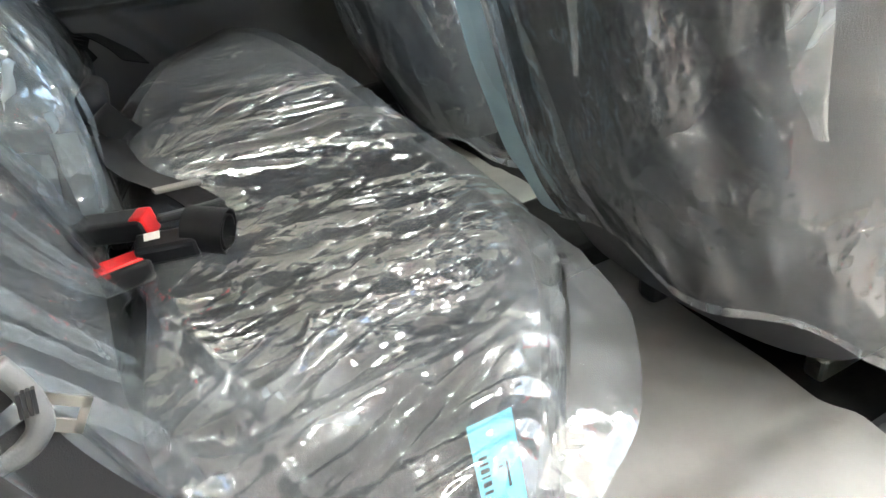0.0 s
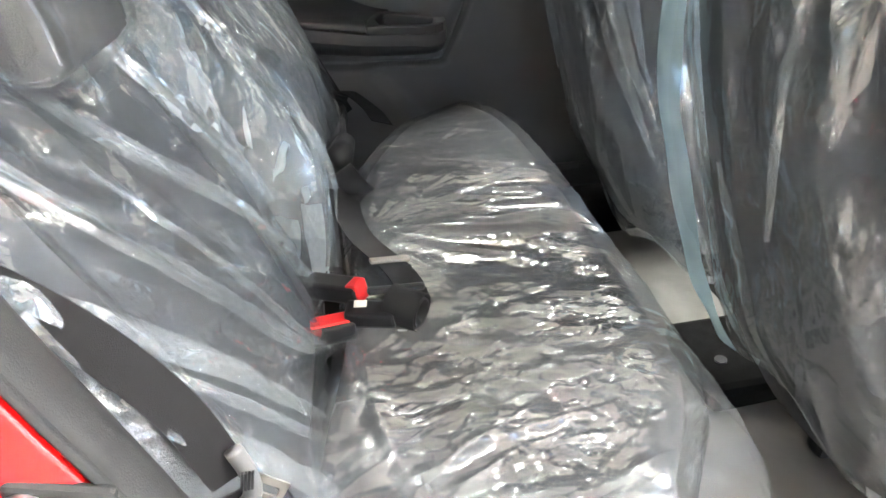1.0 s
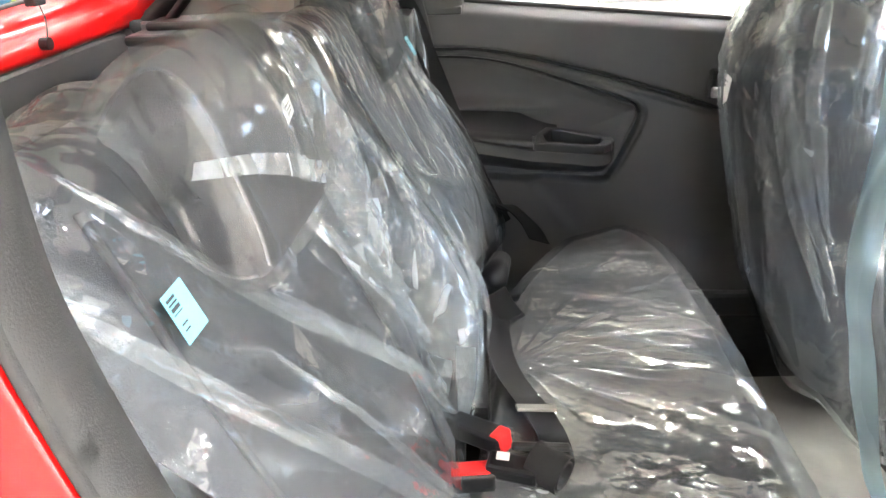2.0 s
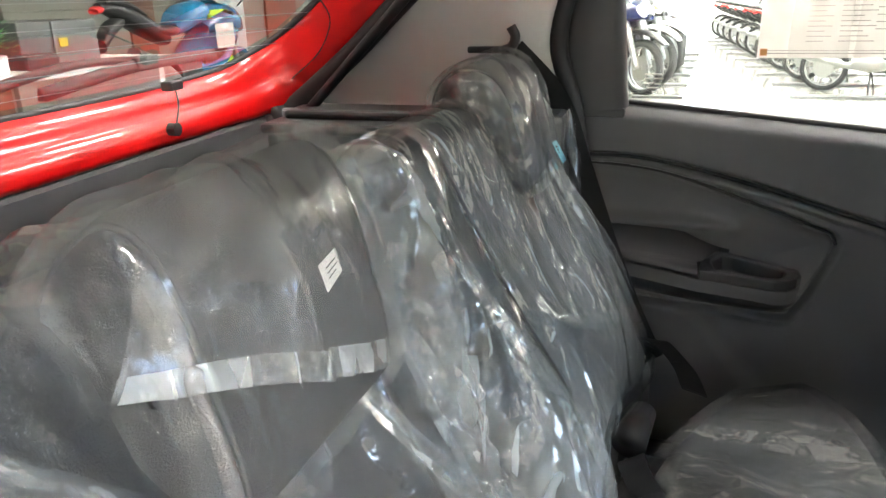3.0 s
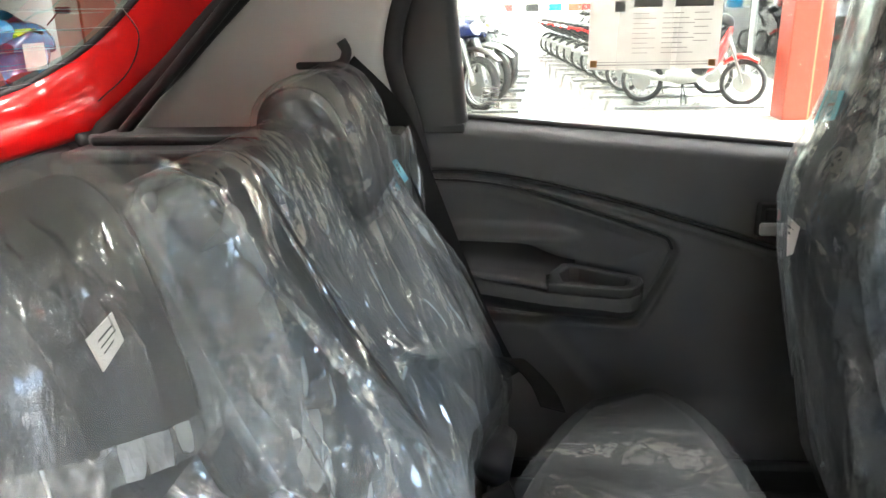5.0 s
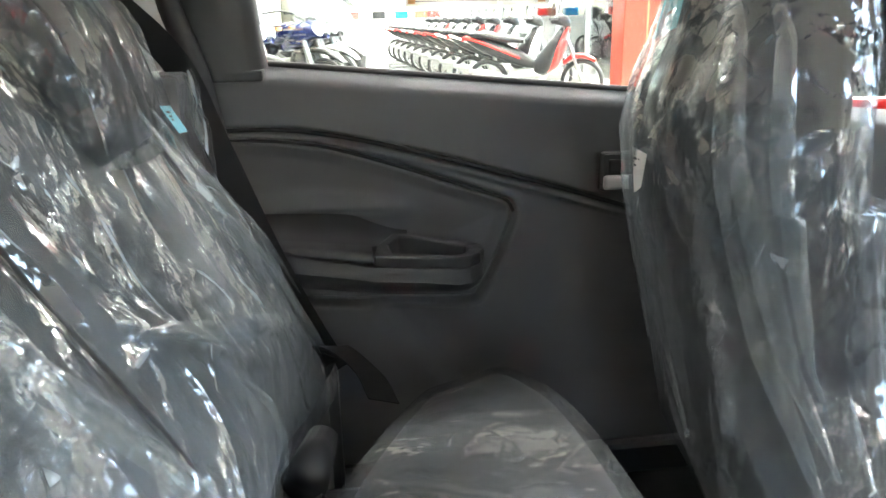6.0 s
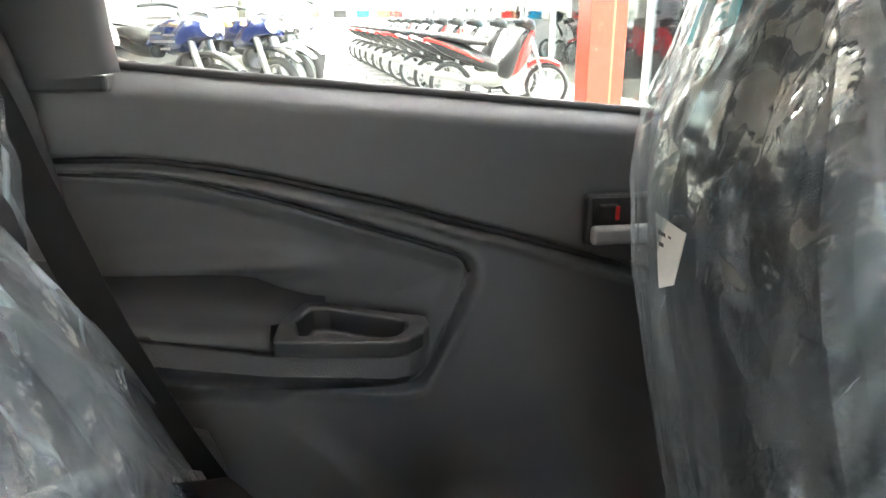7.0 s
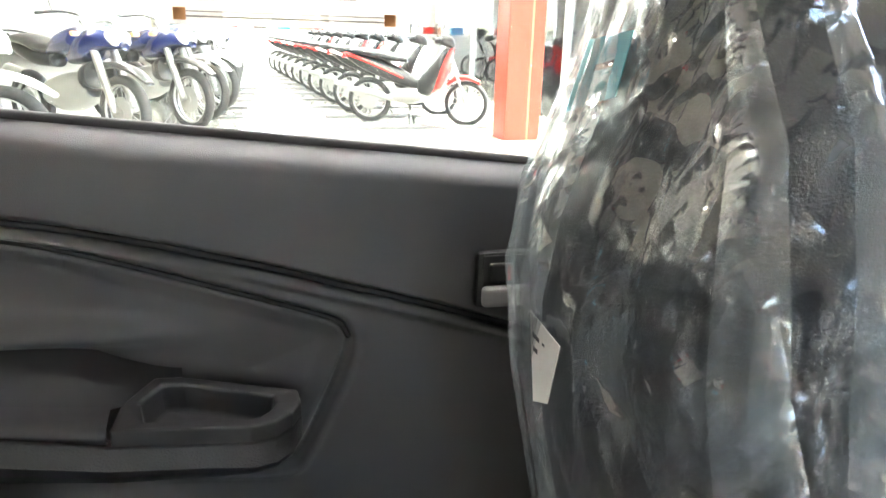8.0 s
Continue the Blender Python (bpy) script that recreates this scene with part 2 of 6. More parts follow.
def vnoise(p, f, off=0.0):
    """Smooth value noise in -1..1 at n points."""
    q = np.asarray(p) * f + off
    i = np.floor(q).astype(int)
    u = q - i
    u = u * u * (3 - 2 * u)
    r = 0
    for dx in (0, 1):
        for dy in (0, 1):
            for dz in (0, 1):
                w = (u[:, 0] if dx else 1 - u[:, 0]) * (u[:, 1] if dy else 1 - u[:, 1]) * (u[:, 2] if dz else 1 - u[:, 2])
                r = r + w * LAT[(i[:, 0] + dx) % 32, (i[:, 1] + dy) % 32, (i[:, 2] + dz) % 32]
    return r


def cells(p, f, off=0.0):
    """Distance to the nearest and to the second nearest of scattered points."""
    q = np.asarray(p) * f + off
    i = np.floor(q).astype(int)
    d1 = np.full(len(q), 9.0)
    d2 = np.full(len(q), 9.0)
    for dx in (-1, 0, 1):
        for dy in (-1, 0, 1):
            for dz in (-1, 0, 1):
                c = i + (dx, dy, dz)
                j = c + JIT[c[:, 0] % 32, c[:, 1] % 32, c[:, 2] % 32]
                d = np.sqrt(((q - j) ** 2).sum(1))
                d2 = np.minimum(d2, np.maximum(d1, d))
                d1 = np.minimum(d1, d)
    return d1, d2


def crumple(p, amp=0.006, f=14.0, off=0.0, stretch=(1, 1, 1)):
    """Height of crumpled film: soft swells, creased facets and fine creases."""
    q = np.asarray(p) * np.array(stretch)
    q = q + 0.02 * np.stack([vnoise(q, f * 0.7, off + k) for k in (1.3, 5.7, 9.1)], 1)
    a1, _ = cells(q, f, off)
    a2, b2 = cells(q, f * 2.3, off + 3)
    return amp * (1.1 * vnoise(q, f * 0.35, off) + 1.1 * (0.6 - a1) + 0.42 * (0.6 - a2) - 0.25 * np.abs(vnoise(q, f * 1.4, off + 11)))


def creases(p, f, off=0.0, stretch=(1, 1, 1), sharp=6):
    """Thin ridges along the zero lines of a stretched noise."""
    return (1 - np.abs(vnoise(np.asarray(p) * np.array(stretch), f, off))) ** sharp


def strokes(u, v, n, area, seed, length=(0.06, 0.2), angle=(0.0, 0.4), width=(0.004, 0.010), height=(0.002, 0.005)):
    """Straight folds in a sheet with coordinates u, v: each rises sharply on one side and tapers out at its ends."""
    r = np.random.RandomState(seed)
    w = np.zeros(len(u))
    for _ in range(n):
        cu, cv_ = r.uniform(area[0], area[1]), r.uniform(area[2], area[3])
        a, ln = angle[0] + angle[1] * r.randn(), r.uniform(*length) / 2
        wd, ht, back = r.uniform(*width), r.uniform(*height), r.choice([1.0, 1.0, 2.5, 4.0])
        flip = r.choice([-1, 1])
        near = np.nonzero((np.abs(u - cu) < ln + 0.02) & (np.abs(v - cv_) < ln + 0.02))[0]
        if not len(near):
            continue
        du, dv = u[near] - cu, v[near] - cv_
        s, d = du * math.cos(a) + dv * math.sin(a), (dv * math.cos(a) - du * math.sin(a)) * flip
        d = d + 0.02 * ht / 0.004 * np.sin(s / ln * 1.7) * 0.2
        prof = np.where(d > 0, np.clip(1 - d / (wd * back), 0, 1) ** 1.4, np.clip(1 + d / wd, 0, 1))
        w[near] += ht * prof * np.clip(1 - (s / ln) ** 2, 0, 1)
    return w


def mesh_ob(name, verts, faces, material, parent=None, label="", smooth=True):
    me = bpy.data.meshes.new(name)
    me.from_pydata([tuple(v) for v in verts], [], [tuple(int(i) for i in f) for f in faces])
    me.polygons.foreach_set("use_smooth", [smooth] * len(me.polygons))
    me.materials.append(material)
    me.update()
    ob = new(name, me)
    if parent is not None:
        ob.parent = parent
    if label:
        ob["label"] = label
    return ob


def part(name, bm, material, parent=None, label="", smooth=False):
    me = bpy.data.meshes.new(name)
    bm.normal_update()
    bm.to_mesh(me)
    bm.free()
    if smooth:
        me.polygons.foreach_set("use_smooth", [True] * len(me.polygons))
    me.materials.append(material)
    ob = new(name, me)
    if parent is not None:
        ob.parent = parent
    if label:
        ob["label"] = label
    return ob


def empty(name, label, category, group="", kind="", at=(0, 0, 0)):
    ob = new(name)
    ob.empty_display_size = 0.05
    ob.location = at
    return tagged(ob, label, category, group, kind)


def box(bm, lo, hi, bevel=0.0, m=None, seg=2):
    """A box between two corners, bevelled, added to bm."""
    lo, hi = Vector(lo), Vector(hi)
    r = bmesh.ops.create_cube(bm, size=1.0)
    vs = r["verts"]
    for v in vs:
        v.co = Vector([(lo[k] + hi[k]) / 2 + v.co[k] * (hi[k] - lo[k]) for k in range(3)])
    if bevel:
        es = list({e for v in vs for e in v.link_edges})
        g = bmesh.ops.bevel(bm, geom=es, offset=bevel, segments=seg, affect="EDGES", profile=0.5)
        vs = list({v for f in g["faces"] for v in f.verts} | {v for v in vs if v.is_valid})
    if m is not None:
        bmesh.ops.transform(bm, matrix=m, verts=vs)
    return bm


def bm_box(lo, hi, bevel=0.0, m=None, seg=2):
    return box(bmesh.new(), lo, hi, bevel, m, seg)


def cyl(bm, a, b, r, r2=None, seg=14, caps=True):
    """A cylinder or cone from a to b."""
    a, b = Vector(a), Vector(b)
    d = b - a
    m = Matrix.Translation((a + b) / 2) @ d.to_track_quat("Z", "Y").to_matrix().to_4x4()
    bmesh.ops.create_cone(bm, cap_ends=caps, segments=seg, radius1=r, radius2=r if r2 is None else r2, depth=d.length, matrix=m)
    return bm


def spline(pts, n):
    """n points along a smooth line through pts."""
    p = np.array(pts, float)
    p = np.vstack([2 * p[0] - p[1], p, 2 * p[-1] - p[-2]])
    m = len(pts) - 1
    out = []
    for t in np.linspace(0, m, n):
        i = min(int(t), m - 1)
        u = t - i
        a, b, c, d = p[i], p[i + 1], p[i + 2], p[i + 3]
        out.append(0.5 * (2 * b + (c - a) * u + (2 * a - 5 * b + 4 * c - d) * u * u + (3 * b - a - 3 * c + d) * u ** 3))
    return np.array(out)


def sweep(name, pts, section, material, parent=None, label="", n=40, up=(0, 0, 1), closed=True, smooth=True, caps=True):
    """Sweeps a flat section (pairs: sideways, upwards) along a smooth line."""
    path = spline(pts, n)
    up = np.array(up, float)
    sec = np.array(section, float)
    verts, k = [], len(sec)
    for i in range(n):
        d = path[min(i + 1, n - 1)] - path[max(i - 1, 0)]
        d /= np.linalg.norm(d)
        s = np.cross(d, up)
        s /= np.linalg.norm(s)
        u = np.cross(s, d)
        verts += [path[i] + s * a + u * b for a, b in sec]
    faces = []
    for i in range(n - 1):
        for j in range(k if closed else k - 1):
            faces.append((i * k + j, i * k + (j + 1) % k, (i + 1) * k + (j + 1) % k, (i + 1) * k + j))
    if closed and caps:
        faces += [tuple(range(k - 1, -1, -1)), tuple((n - 1) * k + j for j in range(k))]
    return mesh_ob(name, verts, faces, material, parent, label, smooth)


def ring(r, n=10, ry=None):
    return [(r * math.cos(2 * math.pi * i / n), (ry or r) * math.sin(2 * math.pi * i / n)) for i in range(n)]


def ribbon(name, pts, width, thick, material, parent=None, label="", n=40, up=(0, 0, 1), along_up=False):
    """A flat band. Its width lies sideways, or along up."""
    w, h = (thick / 2, width / 2) if along_up else (width / 2, thick / 2)
    return sweep(name, pts, [(-w, -h), (w, -h), (w, h), (-w, h)], material, parent, label, n, up, smooth=False)


def grid_ob(name, P, material, parent=None, label="", smooth=True, wrap=False):
    """A sheet from an array of points (rows, columns, 3)."""
    a, b, _ = P.shape
    faces = [(i * b + j, i * b + (j + 1) % b, (i + 1) * b + (j + 1) % b, (i + 1) * b + j) for i in range(a - 1) for j in range(b if wrap else b - 1)]
    return mesh_ob(name, P.reshape(-1, 3), faces, material, parent, label, smooth)


def rounded(h, r, step, sides="xXyYzZ"):
    """Points, unit normals and faces of a rounded box of half sizes h and edge radius r, evenly divided. sides: which of its six faces."""
    h = np.array(h, float)
    keys, verts, faces = {}, [], []
    for ax, name in enumerate(("xX", "yY", "zZ")):
        for sg, ch in ((-1, name[0]), (1, name[1])):
            if ch not in sides:
                continue
            u, v = [(1, 2), (2, 0), (0, 1)][ax]
            nu, nv = max(2, int(round(2 * h[u] / step))), max(2, int(round(2 * h[v] / step)))
            idx = np.empty((nu + 1, nv + 1), int)
            for i in range(nu + 1):
                for j in range(nv + 1):
                    p = [0.0, 0.0, 0.0]
                    p[ax] = sg * h[ax]
                    p[u] = -h[u] + 2 * h[u] * i / nu
                    p[v] = -h[v] + 2 * h[v] * j / nv
                    k = (round(p[0], 5), round(p[1], 5), round(p[2], 5))
                    if k not in keys:
                        keys[k] = len(verts)
                        verts.append(p)
                    idx[i, j] = keys[k]
            for i in range(nu):
                for j in range(nv):
                    f = (idx[i, j], idx[i + 1, j], idx[i + 1, j + 1], idx[i, j + 1])
                    faces.append(f if sg > 0 else f[::-1])
    p = np.array(verts)
    rr = np.minimum(r, h * 0.999)
    inner = np.clip(p, -(h - rr), h - rr)
    d = p - inner
    nrm = d / np.maximum(np.linalg.norm(d / rr, axis=1, keepdims=True), 1e-9)
    pts = inner + nrm
    un = nrm / rr ** 1
    un = un / np.maximum(np.linalg.norm(un, axis=1, keepdims=True), 1e-9)
    return pts, un, faces


def smooth_step(x, a, b):
    t = np.clip((np.asarray(x, float) - a) / (b - a), 0, 1)
    return t * t * (3 - 2 * t)


# ================= the car =================
def interp(x, xs, ys):
    return np.interp(x, xs, ys)


# ---- shell: floor, roof, sides ----
floor_pan = empty("car_floor", "car floor covered with pale protective paper", "floor", kind="structure")
gx, gy = np.meshgrid(np.linspace(0.30, 0.83, 90), np.linspace(-0.83, 0.315, 120), indexing="ij")
pp = np.stack([gx, gy, 0 * gx], -1).reshape(-1, 3)
gz = 0.283 + 0.008 * vnoise(pp, 5) + 0.005 * (0.5 - np.abs(vnoise(pp * (1, 0.5, 1), 9, 4))) + 0.002 * vnoise(pp, 30)
gz = gz.reshape(gx.shape) + 0.024 * smooth_step(gy, -0.64, -0.71) + 0.035 * np.exp(-((gy + 0.02) / 0.13) ** 2)
grid_ob("floor_paper", np.stack([gx, gy, gz], -1), M_PAPERFLOOR, floor_pan, "creased pale grey paper sheet")
part("floor_panel", bm_box((-0.75, -0.72, 0.20), (1.9, 0.70, 0.262), 0.005), M_CARPET, floor_pan, "black carpet")

roof = empty("car_roof", "car roof with pale felt headliner", "roof", kind="structure")
a, b = np.meshgrid(np.linspace(-0.22, 1.35, 40), np.linspace(-0.66, 0.58, 40), indexing="ij")
zz = 1.455 - 0.10 * np.abs((b + 0.01) / 0.6) ** 3 - 0.10 * np.clip((0.3 - a) / 0.55, 0, 1) ** 2
grid_ob("headliner", np.stack([a, b, zz], -1), M_LINER, roof)
a, b = np.meshgrid(np.linspace(-0.30, 1.40, 40), np.linspace(-0.72, 0.64, 40), indexing="ij")
zz = 1.50 - 0.11 * np.abs((b + 0.01) / 0.65) ** 3 - 0.10 * np.clip((0.3 - a) / 0.6, 0, 1) ** 2
grid_ob("roof_skin", np.stack([a, b, zz], -1), M_RED, roof, "red painted roof skin")
for sy in (-1, 1):
    sweep("roof_rail", [(-0.26, sy * 0.64 - 0.05, 1.30), (0.1, sy * 0.65 - 0.05, 1.355), (0.6, sy * 0.65 - 0.05, 1.37), (1.3, sy * 0.64 - 0.05, 1.33)],
          ring(0.035, 10, 0.03), M_PILLAR, roof, n=24)

# bulkhead, windscreen and dashboard close the front
front = empty("car_front", "dark dashboard and bulkhead of the car", "dashboard", kind="structure")
part("dashboard", bm_box((1.55, -0.68, 0.45), (1.95, 0.66, 0.98), 0.06), M_TRIM, front)
part("bulkhead", bm_box((1.95, -0.72, 0.20), (2.0, 0.70, 0.95), 0.01), M_TRIM, front)
part("windscreen", bm_box((-0.35, -0.60, -0.003), (0.35, 0.60, 0.003), 0, pose(1.66, 0, 1.18, 0, 38, 0)), M_GLASS, front)


# ---- far rear door ----
DOOR = empty("rear_door", "closed black plastic rear door trim with armrest and window", "car door")
UP = [(-0.2, 0.918), (-0.05, 0.921), (0.05, 0.920), (0.145, 0.917), (0.255, 0.898), (0.41, 0.858), (0.507, 0.828), (0.567, 0.811), (0.71, 0.765), (0.95, 0.690)]
LO = [(-0.2, 0.905), (0.044, 0.905), (0.165, 0.895), (0.256, 0.872), (0.377, 0.831), (0.470, 0.798), (0.500, 0.785), (0.512, 0.765), (0.505, 0.735), (0.482, 0.681), (0.455, 0.628), (0.43, 0.612), (0.30, 0.616), (0.17, 0.628), (-0.2, 0.66)]


def seg_dist(px, pz, line):
    d = np.full(px.shape, 9.0)
    for (x0, z0), (x1, z1) in zip(line, line[1:]):
        ex, ez = x1 - x0, z1 - z0
        t = np.clip(((px - x0) * ex + (pz - z0) * ez) / (ex * ex + ez * ez), 0, 1)
        d = np.minimum(d, np.hypot(px - x0 - t * ex, pz - z0 - t * ez))
    return d


def inside(px, pz, poly):
    r = np.zeros(px.shape, bool)
    for (x0, z0), (x1, z1) in zip(poly, poly[1:] + poly[:1]):
        if z0 != z1:
            c = ((z0 > pz) != (z1 > pz)) & (px < (x1 - x0) * (pz - z0) / (z1 - z0) + x0)
            r ^= c
    return r


def sill_z(x):
    return 1.0155 - 0.0968 * (x - 0.12)


def door_skin(x0, x1, y0, parent, detail=True):
    nx, nz = int((x1 - x0) / 0.003), 250
    X, V = np.meshgrid(np.linspace(x0, x1, nx), np.linspace(0, 1, nz), indexing="ij")
    Zt = sill_z(X)
    Zc = 0.30 + (Zt - 0.30) * V
    y = np.full(X.shape, y0)
    y += 0.030 * np.clip(1 - (Zt - Zc) / 0.028, 0, 1) ** 2.2                  # rounded window sill
    y += 0.010 * smooth_step(Zc, 0.97, 0.86) * 0.6
    lo = [tuple(p) for p in spline(LO, 90)]
    up = [tuple(p) for p in spline(UP, 60)]
    du, dl = seg_dist(X, Zc, up), seg_dist(X, Zc, lo)
    y += 0.015 * np.exp(-(du / 0.0042) ** 2)
    ins = inside(X, Zc, lo + [(-0.2, 0.9)])
    below = Zc < np.interp(X, [p[0] for p in up], [p[1] for p in up])
    y += np.where(below, 0.004, 0)
    y -= np.where(below, 0.007 * np.exp(-((du - 0.0125) / 0.006) ** 2), 0)      # bead under the groove
    y += 0.012 * np.exp(-(dl / 0.0040) ** 2)
    dep = smooth_step(dl, 0.0, 0.030) * 0.010 + smooth_step(dl, 0.0, 0.10) * 0.012
    y += np.where(ins, 0.006 + dep, 0)
    y -= np.where(ins, 0.0, 0.004 * np.exp(-((dl - 0.011) / 0.006) ** 2))
    # swell above the armrest, deeper hollow under it
    y -= np.where(ins, 0.020 * np.exp(-((Zc - 0.775 - 0.01 * np.sin(X * 9)) / 0.016) ** 2) * smooth_step(X, 0.36, 0.26), 0)
    low = smooth_step(Zc, 0.64, 0.60) * smooth_step(X, 0.50, 0.40)
    slant = X - (0.275 + (0.622 - Zc) * 0.84)
    y += np.where(Zc < 0.66, 0.016 * low * smooth_step(slant, -0.035, 0.015) * smooth_step(slant, 0.16, 0.03), 0)
    y -= np.where(Zc < 0.66, 0.010 * low * smooth_step(slant, 0.0, -0.04), 0)
    y -= 0.030 * smooth_step(Zc, 0.46, 0.34)
    return grid_ob("trim_panel", np.stack([X, y, Zc], -1), M_TRIM, parent)


door_skin(-0.03, 0.90, 0.640, DOOR)
part("outer_panel", bm_box((-0.05, 0.705, 0.28), (0.93, 0.735, 0.930), 0.008), M_RED, DOOR, "red outer door panel")
# dark joints between upper panel, bead and insert: black tubes deepen their groove shade
for line, y0, r in (([p for p in UP if p[0] < 0.92], 0.6520, 0.0042), (LO[1:8], 0.6560, 0.0032)):
    sweep("joint_shade", [(x, y0, z) for x, z in line], ring(r, 8), M_RUBBER, DOOR, "black strip deepening the joint shade", n=80, up=(0, 1, 0))
sweep("window_seal", [(0.115, 0.676, sill_z(0.115) + 0.002), (0.5, 0.676, sill_z(0.5) + 0.002), (0.92, 0.676, sill_z(0.92) + 0.002)], ring(0.007, 8), M_RUBBER, DOOR, n=12)
glass = part("window_glass", bm_box((0.08, 0.688, 0.90), (0.93, 0.692, 1.345)), M_GLASS, DOOR)
glass.visible_shadow = False
# black quarter of the door frame behind the glass
prof = spline([(-0.035, 0.998), (-0.030, 1.06), (-0.028, 1.12), (-0.012, 1.19), (0.012, 1.25), (0.05, 1.31)], 30)
P = []
for x, z in prof:
    zr = z
    xr = 0.121 - 0.018 * (z - 1.02) / 0.22
    row = []
    for u, dy in ((0.0, 0.030), (0.05, 0.010), (0.15, 0.004), (0.5, 0.0), (0.84, 0.001), (0.93, 0.006), (0.98, 0.016), (1.0, 0.045)):
        row.append((x + (xr - x) * u, 0.618 + dy, max(zr, 1.000 + 0.0 * u) + (0.014 * u if zr < 1.0 else 0.014 * u * max(0, 1 - (zr - 1) * 20))))
    P.append(row)
grid_ob("quarter_trim", np.array(P), M_TRIM_SOFT, DOOR, "smooth black corner trim of the window")
part("quarter_trim_base", bm_box((-0.03, 0.622, 0.995), (0.117, 0.675, 1.013), 0.004), M_TRIM_SOFT, DOOR)
part("window_frame", bm_box((-0.05, 0.66, 1.335), (0.95, 0.70, 1.375), 0.008), M_RUBBER, DOOR)
sweep("rear_frame", [(0.055, 0.672, 0.98), (0.056, 0.672, 1.1), (0.062, 0.670, 1.2), (0.09, 0.662, 1.34)], ring(0.030, 8, 0.022), M_RUBBER, DOOR, n=12, up=(0, 1, 0))

# armrest: pad, grip with a pocket, textured band, lower shell
ARM = [(-0.02, 0.570, 0.762, 0.750, 0.724, 0.690), (0.13, 0.566, 0.747, 0.738, 0.708, 0.672), (0.268, 0.560, 0.730, 0.712, 0.686, 0.655),
       (0.36, 0.559, 0.722, 0.704, 0.678, 0.649), (0.402, 0.560, 0.718, 0.700, 0.672, 0.647), (0.425, 0.566, 0.717, 0.699, 0.672, 0.647),
       (0.443, 0.582, 0.717, 0.699, 0.673, 0.650), (0.453, 0.604, 0.716, 0.699, 0.675, 0.654), (0.456, 0.640, 0.718, 0.700, 0.680, 0.660)]
ax = np.array([r[0] for r in ARM])


def arm(x, k):
    return np.interp(x, ax, [r[k] for r in ARM])


def arm_strip(name, x0, x1, rows, material, label=""):
    xs = np.unique(np.concatenate([np.linspace(x0, x1, 30), ax[(ax > x0) & (ax < x1)]]))
    return grid_ob(name, np.array([[(x, *f(x)) for f in rows] for x in xs]), material, DOOR, label)


def shoulder(y, dz):
    return lambda x: (y + 0.030 * float(smooth_step(x, 0.266, 0.335)) * (0.672 - y) / 0.030 * 0.9, arm(x, 2) + dz * (1 - 0.80 * float(smooth_step(x, 0.21, 0.330))) + 0.004 * float(smooth_step(x, 0.25, 0.33)))


arm_strip("armrest_shoulder", -0.02, 0.330, [shoulder(y, dz) for y, dz in ((0.672, 0.040), (0.660, 0.031), (0.648, 0.023), (0.634, 0.015), (0.618, 0.009), (0.596, 0.004))], M_TRIM_SOFT)
arm_strip("armrest_pad", -0.02, 0.2675, [lambda x: (0.597, arm(x, 2) + 0.0045), lambda x: (arm(x, 1) + 0.018, arm(x, 2) + 0.002), lambda x: (arm(x, 1) + 0.008, arm(x, 2) + 0.0), lambda x: (arm(x, 1) + 0.003, arm(x, 2) - 0.003),
          lambda x: (arm(x, 1), arm(x, 2) - 0.008), lambda x: (arm(x, 1), arm(x, 3) + 0.002), lambda x: (arm(x, 1) + 0.01, arm(x, 3))], M_TRIM_SOFT)
arm_strip("armrest_band", -0.02, 0.456, [lambda x: (arm(x, 1) + 0.012, arm(x, 3)), lambda x: (arm(x, 1) + 0.002, arm(x, 3) - 0.0015), lambda x: (arm(x, 1), arm(x, 3) - 0.004),
          lambda x: (arm(x, 1) + 0.001, arm(x, 4) + 0.004), lambda x: (arm(x, 1) - 0.003, arm(x, 4) + 0.002), lambda x: (arm(x, 1) - 0.003, arm(x, 4)), lambda x: (arm(x, 1) + 0.012, arm(x, 4) - 0.002)],
          mat("dimpled_band", (0.036, 0.036, 0.037), 0.42, var=0.15, bump=1.0, bscale=420), "dimpled grey-black band")
arm_strip("armrest_shell", -0.02, 0.454, [lambda x: (arm(x, 1) + 0.010, arm(x, 4)), lambda x: (arm(x, 1) + 0.010, arm(x, 4) - 0.010), lambda x: (arm(x, 1) + 0.022, arm(x, 5) + 0.004),
          lambda x: (arm(x, 1) + 0.034, arm(x, 5)), lambda x: (0.668, arm(x, 5) + 0.002)], M_TRIM_SOFT)
# grip: outer rim, sloping rim, pocket walls and floor
out = [(0.270, 0.562, 0.728), (0.40, 0.561, 0.718), (0.424, 0.567, 0.717), (0.442, 0.583, 0.717), (0.453, 0.608, 0.716), (0.452, 0.632, 0.718), (0.330, 0.648, 0.738), (0.304, 0.646, 0.740), (0.276, 0.606, 0.733)]
inn = [(0.300, 0.574, 0.728), (0.395, 0.574, 0.7195), (0.410, 0.579, 0.7185), (0.420, 0.590, 0.718), (0.426, 0.604, 0.718), (0.424, 0.620, 0.719), (0.334, 0.635, 0.735), (0.314, 0.633, 0.737), (0.294, 0.604, 0.733)]
n = len(out)
verts = [(x, y + 0.001, z - 0.018 if y < 0.635 else z - 0.01) for x, y, z in out] + out + inn + [(x * 0.96 + 0.0145, y, z - 0.030) for x, y, z in inn]
faces = []
for k in range(3):
    faces += [(k * n + i, k * n + (i + 1) % n, (k + 1) * n + (i + 1) % n, (k + 1) * n + i) for i in range(n)]
faces.append(tuple(3 * n + i for i in range(n)))
